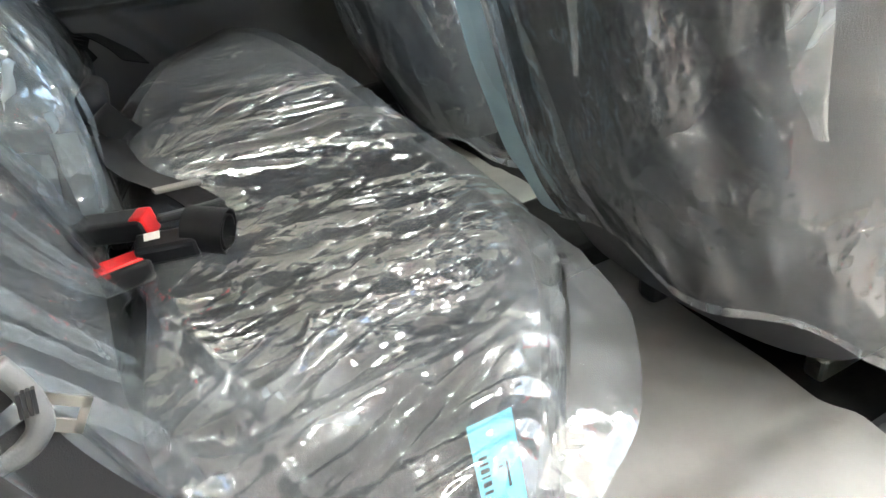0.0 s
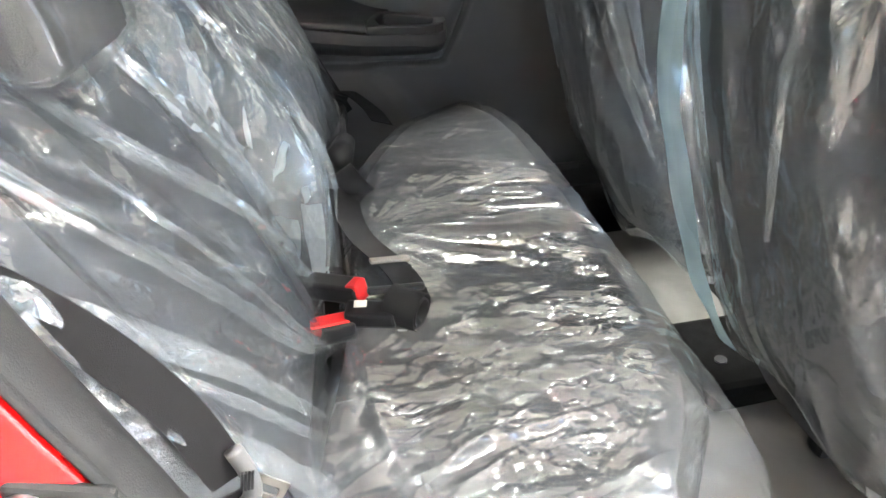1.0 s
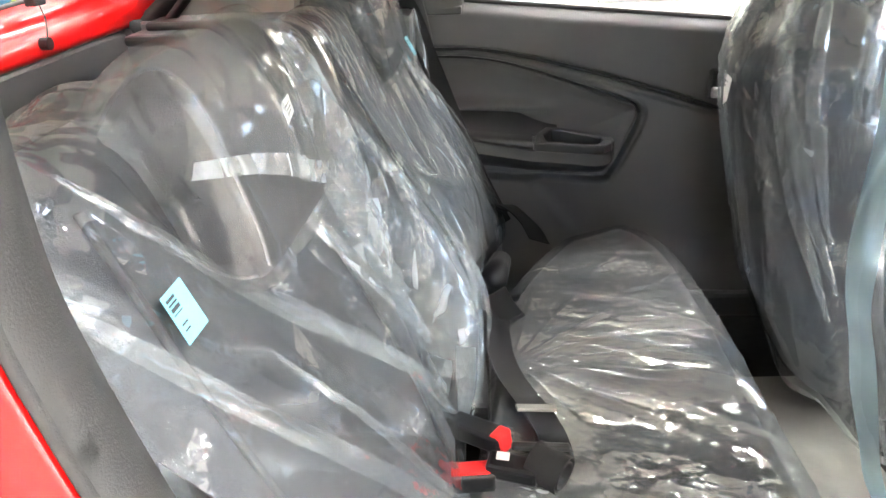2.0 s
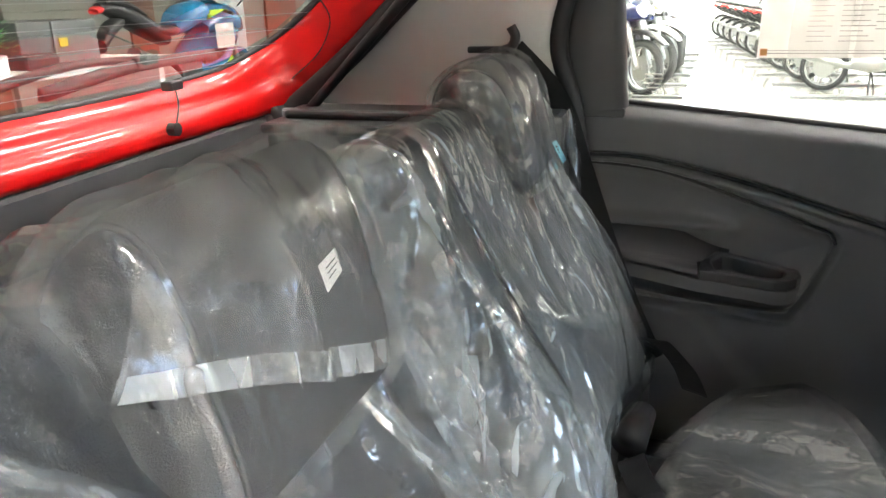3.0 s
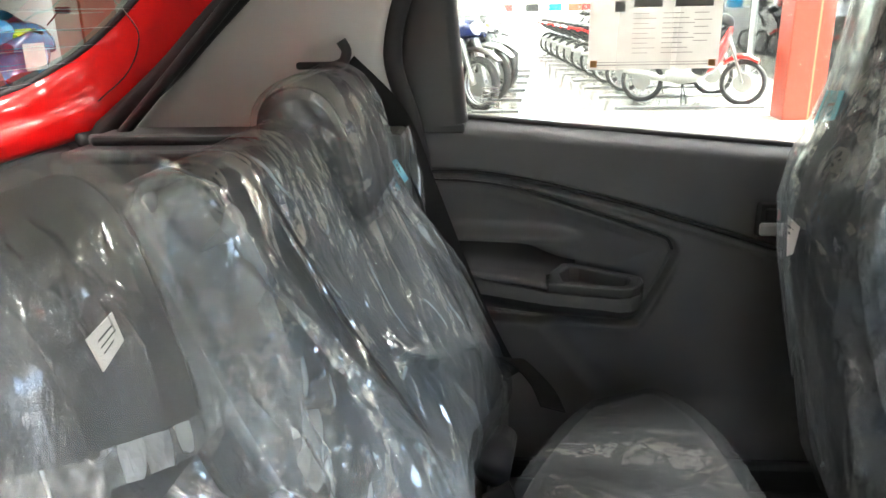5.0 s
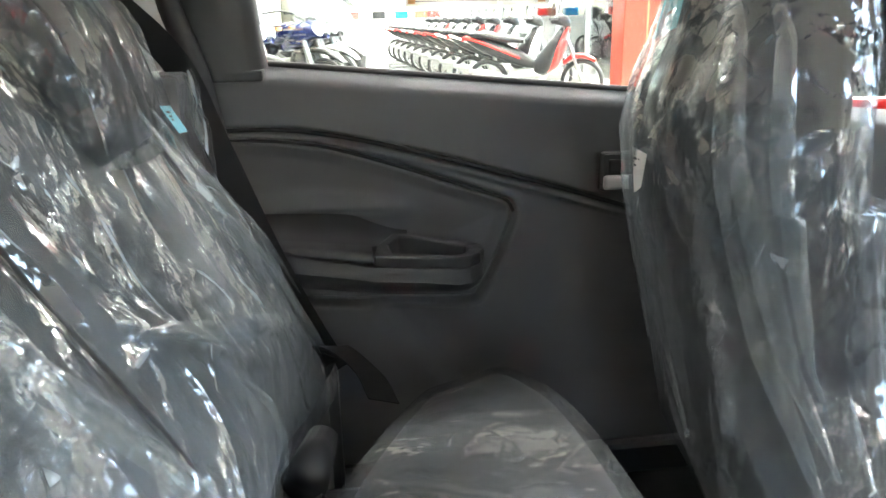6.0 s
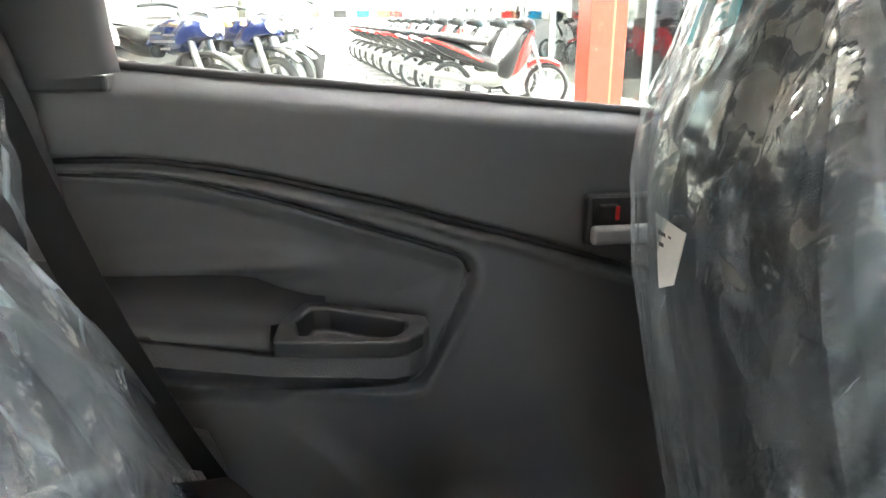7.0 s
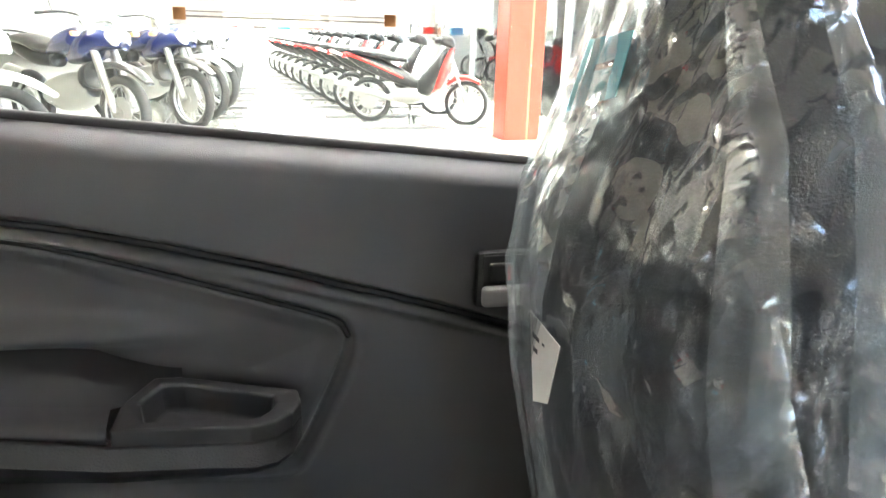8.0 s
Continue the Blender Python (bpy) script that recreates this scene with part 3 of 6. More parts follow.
grip = mesh_ob("armrest_grip", verts, faces, M_TRIM_SOFT, DOOR, "smooth black pull grip with a pocket", smooth=False)
bv = grip.modifiers.new("bevel", "BEVEL")
bv.width, bv.segments, bv.limit_method = 0.003, 2, "ANGLE"

# inside door handle
part("handle_bezel", bm_box((0.655, 0.634, 0.795), (0.752, 0.650, 0.864), 0.0075), M_TRIM_SOFT, DOOR)
part("handle_recess", bm_box((0.661, 0.632, 0.826), (0.747, 0.6345, 0.860), 0.001), M_RUBBER, DOOR)
lever = part("handle_lever", bm_box((0.659, 0.620, 0.801), (0.748, 0.633, 0.826), 0.006, seg=3), M_SILVER, DOOR, "silver door lever")
lock = part("lock_knob", bm_box((0.668, 0.626, 0.829), (0.694, 0.634, 0.852), 0.003), M_GREY, DOOR)
part("lock_mark", bm_box((0.689, 0.6245, 0.833), (0.694, 0.6262, 0.850)), M_REDBTN, lock, "red unlocked mark")

# far front door behind the front seat
FDOOR = empty("front_door", "closed front door trim and window beside the front seat", "car door")
door_front = door_skin(0.93, 1.62, 0.645, FDOOR)
part("outer_panel", bm_box((0.95, 0.705, 0.28), (1.75, 0.735, 0.93), 0.008), M_RED, FDOOR)
g2 = part("window_glass", bm_box((0.98, 0.688, 0.86), (1.62, 0.692, 1.32)), M_GLASS, FDOOR)
g2.visible_shadow = False
part("b_pillar", bm_box((0.87, 0.60, 0.28), (0.97, 0.70, 1.38), 0.02), M_GREY, empty("centre_pillar", "grey door pillar between the doors", "pillar", kind="structure"))

# documents taped inside the rear window
sheet = empty("window_notice", "pale printed notice sheet taped to the rear window", "paper sheet")
part("sheet", bm_box((0.341, 0.6855, 1.100), (0.573, 0.6868, 1.262)), M_NOTICE, sheet)
inkbm = [((0.348, 1.252), (0.566, 1.2545)), ((0.348, 1.107), (0.566, 1.1085)), ((0.348, 1.112), (0.566, 1.1130)), ((0.348, 1.238), (0.566, 1.2394)),
         ((0.385, 1.200), (0.403, 1.218)), ((0.418, 1.207), (0.468, 1.221)), ((0.490, 1.207), (0.556, 1.221))]
for k in range(9):
    inkbm.append(((0.470, 1.196 - 0.0085 * k), (0.470 + 0.036 + 0.01 * ((k * 7) % 3), 1.1975 - 0.0085 * k)))
    inkbm.append(((0.418, 1.196 - 0.0085 * k), (0.418 + 0.028 + 0.012 * ((k * 5) % 2), 1.1972 - 0.0085 * k)))
for k in range(5):
    inkbm.append(((0.525, 1.196 - 0.012 * k), (0.525 + 0.025 + 0.006 * (k % 2), 1.1975 - 0.012 * k)))
bm = bmesh.new()
for (x0, z0), (x1, z1) in inkbm:
    box(bm, (x0, 0.6846, z0), (x1, 0.6856, z1))
part("print", bm, M_INK, sheet, "grey lines of print")
for x0, z0 in ((0.345, 1.104), (0.556, 1.104), (0.348, 1.240), (0.556, 1.240)):
    part("corner_mark", bm_box((x0, 0.6844, z0), (x0 + 0.012, 0.6854, z0 + 0.012)), M_ORANGE, sheet)
bm = bmesh.new()
for k, (dx, dz, w) in enumerate(((0, 0, 0.030), (0, -0.008, 0.012), (0.016, -0.008, 0.018), (0.004, -0.016, 0.012), (0.018, -0.018, 0.012), (0.004, -0.025, 0.026), (0.014, -0.033, 0.010))):
    box(bm, (0.148 + dx, 0.6870, 1.068 + dz), (0.148 + dx + w, 0.6880, 1.0705 + dz))
marks = part("glass_marking", bm, M_PAPER, DOOR, "small etched marks on the glass")


# ---- far rear pillar, hatch, load space ----
PILLAR = empty("rear_pillar_trim", "light grey moulded trim of the rear pillar", "pillar trim", kind="structure")


def hatch_edge(z):
    return -0.545 + (z - 1.012) * 1.12


for sy, yc in ((1, 0.0), (-1, -0.11)):
    P = []
    for z in np.linspace(1.018, 1.40, 40):
        xl, xr = hatch_edge(z) + 0.045, np.interp(z, [1.02, 1.13, 1.24, 1.33, 1.42], [0.020, -0.012, 0.010, 0.055, 0.12] if sy > 0 else [-0.075] * 5)
        xl = min(xl, xr - 0.03)
        row = []
        for u in np.linspace(0, 1, 44):
            x = xl + (xr - xl) * u
            y = 0.565 - 0.30 * max(0, z - 1.12) ** 1.6 + 0.030 * u * u
            y += 0.030 * smooth_step(u, 0.93, 1.0) + 0.02 * smooth_step(u, 0.05, 0.0)
            y += 0.010 * np.exp(-((x + 0.30 - (z - 1.05) * 0.9) / 0.05) ** 2) - 0.006 * np.exp(-((x + 0.21 - (z - 1.05) * 0.7) / 0.035) ** 2)
            row.append((x, sy * float(y) + yc, z))
        P.append(row)
    grid_ob("pillar_trim", np.array(P), M_PILLAR, PILLAR)
    if sy > 0:
        sweep("door_seal", [(0.060, sy * 0.612 + yc, 0.80), (0.028, sy * 0.608 + yc, 1.00), (-0.006, sy * 0.606 + yc, 1.13), (0.018, sy * 0.600 + yc, 1.24), (0.075, sy * 0.585 + yc, 1.34)],
          ring(0.017, 10, 0.014), M_RUBBER, PILLAR, "black door seal", n=30, up=(0, 1, 0))
# belt guide slot
guide = empty("belt_guide", "dark belt guide slot in the pale pillar trim", "belt guide")
part("guide_plate", bm_box((-0.165, 0.548, 1.118), (-0.075, 0.566, 1.130), 0.004, pose(0, 0, 0)), M_TRIM_SOFT, guide)
sweep("guide_hook", [(-0.10, 0.552, 1.122), (-0.082, 0.546, 1.130), (-0.075, 0.542, 1.148), (-0.083, 0.540, 1.165)], ring(0.009, 10), M_TRIM_SOFT, guide, n=14, up=(0, 1, 0))

# load space: dark side panels with ledges, floor
load = empty("load_space", "dark grey lining of the luggage space", "luggage space", kind="structure")
for sy, yc in ((1, 0.0), (-1, -0.045)):
    yo = 0.0 if sy > 0 else -0.10
    part("side_lining", bm_box((-0.60, min(sy * 0.50, sy * 0.62) + yc + yo, 0.45), (0.02 if sy > 0 else -0.13, max(sy * 0.50, sy * 0.62) + yc + yo, 1.016), 0.012), M_TRIM, load)
    part("shelf_ledge", bm_box((-0.52, min(sy * 0.40, sy * 0.56) + yc, 0.985), (-0.10, max(sy * 0.40, sy * 0.56) + yc, 1.006), 0.008), M_TRIM_SOFT, load)
    part("ledge_lip", bm_box((-0.50, min(sy * 0.46, sy * 0.56) + yc, 1.004), (-0.12, max(sy * 0.46, sy * 0.56) + yc, 1.022), 0.007), M_TRIM_SOFT, load)
part("load_floor", bm_box((-0.60, -0.60, 0.42), (0.05, 0.56, 0.46), 0.01), M_FABRIC, load)

# tailgate: red painted inner frame, dark lower trim, glass, wiper
GATE = empty("tailgate", "red painted tailgate with rear window and wiper", "tailgate")
GE = [(-0.620, 0.0, 1.076), (-0.620, 0.20, 1.077), (-0.620, 0.38, 1.084), (-0.603, 0.470, 1.096), (-0.572, 0.522, 1.120), (-0.530, 0.548, 1.148), (-0.475, 0.558, 1.190), (-0.40, 0.552, 1.250), (-0.30, 0.535, 1.335), (-0.245, 0.515, 1.385)]
OE = [(-0.580, 0.0, 1.003), (-0.580, 0.20, 1.003), (-0.580, 0.36, 1.003), (-0.573, 0.475, 1.004), (-0.548, 0.545, 1.014), (-0.500, 0.566, 1.050), (-0.443, 0.568, 1.100), (-0.348, 0.563, 1.181), (-0.250, 0.55, 1.272), (-0.14, 0.53, 1.372)]
ge, oe = spline(GE, 70), spline(OE, 70)
P = []
for u, dx, dz in ((0.0, -0.012, 0.004), (0.0, 0.004, 0.0), (0.06, 0.012, 0.0), (0.30, 0.016, 0.004), (0.40, 0.012, -0.004), (0.46, 0.022, 0.0), (0.60, 0.028, 0.0), (0.85, 0.028, 0.0), (0.97, 0.020, 0.0), (1.0, 0.0, 0.0)):
    row = ge + (oe - ge) * u
    P.append(row + np.array([dx, 0, dz]))
P = np.array(P)
mir = P[:, ::-1] * np.array([1, -1, 1]) + np.array([0, -0.045, 0])
both = np.concatenate([mir[:, :-1], P], 1)
frame_ob = grid_ob("gate_frame", both, M_RED, GATE)
part("gate_trim", bm_box((-0.60, -0.60, 0.46), (-0.560, 0.555, 1.004), 0.008), M_TRIM, GATE, "dark grey lower trim panel")
part("gate_skin", bm_box((-0.70, -0.66, 0.40), (-0.66, 0.62, 1.06), 0.01), M_RED, GATE)
gl = both[0] + np.array([-0.006, 0, 0.0])
mesh_ob("rear_glass", list(gl) + [(-0.245 + 0.006, -0.02, 1.385)], [(i, i + 1, len(gl)) for i in range(len(gl) - 1)], M_GLASS_DARK, GATE, smooth=False).visible_shadow = False
sweep("glass_seal", [tuple(p) for p in both[0][::6]], ring(0.006, 8), M_RUBBER, GATE, n=120, up=(1, 0, 0.3))
for k in range(10):
    z = 1.11 + 0.028 * k
    x = -0.620 + (z - 1.078) * 1.30 + 0.001
    w = float(np.interp(z, ge[:, 2], ge[:, 1]))
    ribbon("heater_line", [(x, -w - 0.03, z), (x, 0, z), (x, w - 0.01, z)], 0.0014, 0.0008, M_TRIM, GATE, n=3)
wiper = sweep("wiper_arm", [(-0.668, -0.16, 1.085), (-0.672, -0.02, 1.112), (-0.668, 0.14, 1.132), (-0.655, 0.30, 1.128)], [(-0.010, -0.005), (0.010, -0.005), (0.007, 0.006), (-0.007, 0.006)], M_TRIM_SOFT, GATE, n=20)
sweep("wiper_blade", [(-0.648, 0.05, 1.100), (-0.648, 0.25, 1.120), (-0.640, 0.47, 1.122)], [(-0.008, -0.008), (0.008, -0.008), (0.003, 0.010), (-0.003, 0.010)], M_TRIM_SOFT, wiper, n=14)
part("wiper_joint", bm_box((-0.665, 0.25, 1.112), (-0.640, 0.31, 1.134), 0.004), M_TRIM_SOFT, wiper)
part("wire_plug", bm_box((-0.592, 0.235, 1.083), (-0.572, 0.270, 1.098), 0.003), M_TRIM_SOFT, GATE, "small black clip")
sweep("wire", [(-0.575, 0.25, 1.085), (-0.562, 0.235, 1.065), (-0.553, 0.215, 1.045), (-0.550, 0.203, 1.033)], ring(0.0016, 6), M_RUBBER, GATE, n=16)
bm = bmesh.new()
cyl(bm, (-0.560, 0.202, 1.029), (-0.545, 0.202, 1.029), 0.0105)
part("rubber_plug", bm, M_RUBBER, GATE, "round black rubber plug")
sweep("wire", [(-0.455, 0.548, 1.225), (-0.43, 0.545, 1.18), (-0.46, 0.55, 1.12), (-0.52, 0.545, 1.07)], ring(0.0013, 6), M_RUBBER, GATE, n=20)
sweep("gate_seal", [(-0.545, 0.50, 1.000), (-0.525, 0.545, 1.012), (-0.40, 0.552, 1.110), (-0.31, 0.545, 1.19), (-0.20, 0.53, 1.285), (-0.12, 0.51, 1.36)], ring(0.021, 10), M_RUBBER, PILLAR, "black tailgate seal", n=40)
strut = sweep("gas_strut", [(-0.475, 0.515, 1.012), (-0.40, 0.512, 1.085), (-0.30, 0.505, 1.182), (-0.24, 0.50, 1.24)], ring(0.010, 10), M_RUBBER, GATE, n=16)
sweep("strut_rod", [(-0.345, 0.509, 1.140), (-0.30, 0.505, 1.182), (-0.235, 0.50, 1.246)], ring(0.0085, 10), M_GREY, strut, n=8)


# ---- near rear pillar and body side around the open doorway ----
SIDE = empty("body_side", "red body side and grey sill trim at the open rear doorway", "body side", kind="structure")
CURVE = [(-0.020, 1.36), (-0.034, 1.20), (-0.036, 1.09), (-0.027, 1.03), (-0.013, 0.97), (0.006, 0.905), (0.030, 0.835), (0.052, 0.769), (0.068, 0.720), (0.105, 0.62), (0.160, 0.48), (0.24, 0.36), (0.36, 0.285), (0.9, 0.265)]
cv = spline(CURVE, 90)
tan = np.gradient(cv, axis=0)
nrm = np.stack([-tan[:, 1], tan[:, 0]], 1)
nrm /= np.linalg.norm(nrm, axis=1, keepdims=True)


sgn = 1 if nrm[40, 0] > 0 else -1


def side_strip(name, rows, material, label="", i0=0, i1=90):
    wide = np.interp(cv[:, 1], [0.55, 0.72, 0.95, 1.08], [0.70, 0.62, 0.50, 0.42])     # the surround narrows upwards
    P = [[(cv[i, 0] + nrm[i, 0] * d * (wide[i] if d * sgn > 0 else 1), y, cv[i, 1] + nrm[i, 1] * d * (wide[i] if d * sgn > 0 else 1)) for d, y in rows] for i in range(i0, i1)]
    return grid_ob(name, np.array(P), material, SIDE, label)


side_strip("outer_panel", [(-0.30 * sgn, -0.835), (-0.16 * sgn, -0.825), (-0.07 * sgn, -0.812), (-0.045 * sgn, -0.802), (-0.036 * sgn, -0.782), (-0.020 * sgn, -0.774), (0.004 * sgn, -0.772), (0.009 * sgn, -0.769), (0.010 * sgn, -0.750)], M_RED, "glossy red door surround")
side_strip("body_seal", [(0.012 * sgn, -0.764), (0.014 * sgn, -0.770), (0.018 * sgn, -0.771), (0.022 * sgn, -0.767), (0.023 * sgn, -0.755)], M_GREY, "grey doorway seal")
side_strip("sill_trim", [(0.018 * sgn, -0.766), (0.026 * sgn, -0.764), (0.032 * sgn, -0.757), (0.034 * sgn, -0.747), (0.030 * sgn, -0.736), (0.012 * sgn, -0.720), (-0.020 * sgn, -0.69), (-0.05 * sgn, -0.66)], M_GREY, "grey plastic sill trim", 22, 90)
side_strip("pillar_lining", [(0.018 * sgn, -0.766), (0.026 * sgn, -0.764), (0.032 * sgn, -0.757), (0.034 * sgn, -0.748), (0.030 * sgn, -0.737), (0.008, -0.718), (-0.04 * sgn, -0.69)], M_GREY, "grey pillar lining", 0, 24)
striker = part("striker_plate", bm_box((-0.026, -0.005, -0.031), (0.026, 0.003, 0.031), 0.0035, pose(0.012, -0.772, 0.822, 0, 20, 0)), M_GREY, SIDE, "grey steel striker plate")
for dx, dz in ((0.004, 0.842), (0.018, 0.806)):
    bm = bmesh.new()
    cyl(bm, (dx, -0.790, dz), (dx, -0.772, dz), 0.0075, seg=6)
    cyl(bm, (dx, -0.782, dz), (dx, -0.773, dz), 0.0115)
    part("bolt", bm, M_STEEL, striker)
part("far_sill", bm_box((-0.05, 0.600, 0.20), (1.9, 0.735, 0.325), 0.012), M_TRIM_SOFT, SIDE, "black sill trim")
part("sill_box", bm_box((0.30, -0.80, 0.20), (1.9, -0.705, 0.30), 0.015), M_TRIM_SOFT, SIDE, "black sill trim")
part("near_front_side", bm_box((0.95, -0.80, 0.28), (1.9, -0.77, 0.95), 0.01), M_RED, SIDE)
part("near_front_lining", bm_box((0.96, -0.766, 0.29), (1.9, -0.74, 0.945), 0.01), M_TRIM, SIDE, "black inner door lining")
part("near_pillar", bm_box((0.90, -0.77, 0.28), (0.99, -0.70, 1.38), 0.02), M_GREY, SIDE)


# ---- seats and their clear film covers ----
def body(name, pts, faces, material, parent, label=""):
    return mesh_ob(name, pts, faces, material, parent, label)


BENCH = empty("rear_bench", "dark grey fabric rear bench under clear film", "car seat")
BY = [-0.80, -0.76, -0.70, -0.62, -0.56, -0.48, -0.30, 0.0, 0.20, 0.30, 0.35, 0.40, 0.45, 0.48]
BFRONT = [0.265, 0.305, 0.375, 0.440, 0.482, 0.520, 0.536, 0.538, 0.534, 0.522, 0.506, 0.480, 0.445, 0.418]
BREAR = [0.085, 0.085, 0.085, 0.090, 0.095, 0.105, 0.140, 0.168, 0.200, 0.248, 0.280, 0.308, 0.343, 0.368]
FINE_Y = np.linspace(-0.80, 0.48, 200)
EDGE_F, EDGE_R = (np.convolve(np.pad(np.interp(FINE_Y, BY, v), 8, "edge"), np.ones(17) / 17, "valid") for v in (BFRONT, BREAR))


def cushion_place(p, n, grow=0.0):
    """Bends a rounded box into the plan of the bench, higher at its front edge and hollow along the seat."""
    y = p[:, 1] - 0.160
    fr, re = np.interp(y, FINE_Y, EDGE_F) + grow, np.interp(y, FINE_Y, EDGE_R) - grow
    xc, hw = (fr + re) / 2, (fr - re) / 2
    u = p[:, 0] / 0.20
    x = xc + u * hw
    z = p[:, 2] + 0.503 + 0.012 * u - 0.010 * (1 - u * u) * np.exp(-((y + 0.35) / 0.16) ** 2) + 0.008 * np.exp(-((y - 0.05) / 0.2) ** 2)
    z = z - 0.03 * np.clip((y - 0.30) / 0.2, 0, 1) ** 2 * (p[:, 2] > 0)
    # the seat falls away towards its far end and along its rear edge
    z = z + (np.interp(y, [-0.75, -0.42, -0.2, 0.0, 0.2, 0.48], [0.010, -0.010, -0.025, -0.031, -0.030, -0.020]) + 0.006 * u) * (p[:, 2] > 0)
    return np.stack([x, y, z], 1)


p, nn, f = rounded((0.20, 0.625, 0.10), 0.055, 0.02)
q = cushion_place(p, nn, -0.006)
body("cushion", q, f, M_FABRIC, BENCH)
part("cushion_base", bm_box((0.16, -0.66, 0.25), (0.44, 0.42, 0.42), 0.02), M_TRIM, BENCH)


def film(name, label, material, p, n, f, place, amp, freq, off, stretch=(1, 1, 1), lift=0.008, group="", extra=None):
    q = place(p + n * lift)
    w = crumple(q, amp, freq, off, stretch)
    if extra is not None:
        w = w + extra(q)
    q2 = place(p + n * (lift + 0.004))
    d = q2 - q
    d /= np.maximum(np.linalg.norm(d, axis=1, keepdims=True), 1e-6)
    return tagged(mesh_ob(name, q + d * w[:, None], f, material), label, "plastic cover", group)


def fan(q, at, reach, amp, n, phase=0.0, sharp=2.0):
    """Sharp tension folds that fan out from a gathered point."""
    dx, dy = q[:, 0] - at[0], q[:, 1] - at[1]
    r = np.hypot(dx, dy)
    a = np.arctan2(dy, dx) + 0.10 * vnoise(q, 7, phase)
    w = (1 - np.abs(np.sin(a * n + phase))) ** sharp * (0.4 + 0.6 * (vnoise(np.stack([a * 3, 0 * a, 0 * a], 1), 1.0, phase) * 0.5 + 0.5))
    return amp * w * np.exp(-r / reach) * smooth_step(r, 0.0, 0.07)


def bench_folds(q):
    x, y = q[:, 0], q[:, 1]
    w = 0.7 * fan(q, (0.200, -0.045), 0.26, 0.013, 9.0, 0.4, 3.0) + 0.003 * vnoise(q, 5, 1)
    # crushed middle, long folds across the near end, folds drawn in to the buckles
    w += strokes(x, y, 70, (0.21, 0.46, -0.60, -0.26), 3, (0.02, 0.08), (0.6, 0.9), (0.004, 0.007), (0.001, 0.0028))
    w += strokes(x, y, 60, (0.12, 0.50, -0.80, -0.54), 4, (0.10, 0.30), (0.30, 0.22), (0.004, 0.010), (0.002, 0.006))
    w += strokes(x, y, 18, (0.10, 0.20, -0.72, -0.36), 5, (0.10, 0.24), (1.5, 0.2), (0.007, 0.014), (0.002, 0.006))
    w += strokes(x, y, 26, (0.24, 0.48, -0.25, 0.30), 6, (0.08, 0.22), (-0.35, 0.3), (0.006, 0.012), (0.002, 0.005))
    w += strokes(x, y, 50, (0.10, 0.55, -0.80, 0.45), 7, (0.03, 0.08), (0.0, 1.6), (0.004, 0.007), (0.001, 0.0025))
    return w


p, nn, f = rounded((0.20, 0.640, 0.10), 0.055, 0.0030, "XyYZ")
cover = film("seat_cover", "crumpled clear plastic film over the rear bench cushion", M_FILM, p, nn, f, lambda a: cushion_place(a, None, 0.012), 0.0004, 13.0, 2.0,
             (1.0, 0.8, 1.0), 0.006, extra=bench_folds)
# loose edge of the film standing off the front of the cushion
e0 = spline([(0.330, -0.760, 0.590), (0.400, -0.700, 0.594), (0.462, -0.620, 0.592), (0.508, -0.54, 0.584), (0.535, -0.45, 0.572), (0.548, -0.36, 0.552)], 60)
e1 = spline([(0.350, -0.790, 0.575), (0.440, -0.735, 0.565), (0.515, -0.650, 0.548), (0.560, -0.57, 0.530), (0.562, -0.46, 0.515), (0.552, -0.36, 0.498)], 60)
P = np.array([[e0[i] + (e1[i] - e0[i]) * u + np.array([0.010 * math.sin(math.pi * u), 0, 0]) for u in np.linspace(0, 1, 14)] for i in range(60)])
P[:, :, 2] += (0.005 * vnoise(P.reshape(-1, 3), 14, 2) + 0.004 * creases(P.reshape(-1, 3), 20, 5)).reshape(P.shape[:2])
grid_ob("loose_edge", P, M_FILM, cover, "loose clear film edge")

def back_place(yc, front, lean, thick=0.055, tuck=0.0):
    """Places a slab as a backrest: middle of its front face, and how far it leans back for each metre up."""
    up = np.array([-lean, 0, 1.0]) / math.hypot(lean, 1)
    out = np.array([up[2], 0, -up[0]])
    c = np.array([front[0], yc, front[1]]) - out * thick

    def place(p):
        q = c + p[:, :1] * out + p[:, 1:2] * np.array([0, 1, 0]) + p[:, 2:3] * up
        h = p[:, 2]
        q = q - out * (tuck * np.clip((-0.12 - h) / 0.18, 0, 1) ** 2 * smooth_step(q[:, 1], 0.46, 0.30))[:, None]
        return q + out * (0.012 * np.exp(-((h + 0.06) / 0.12) ** 2) - 0.010 * np.exp(-(p[:, 1] / 0.11) ** 2))[:, None]
    return place


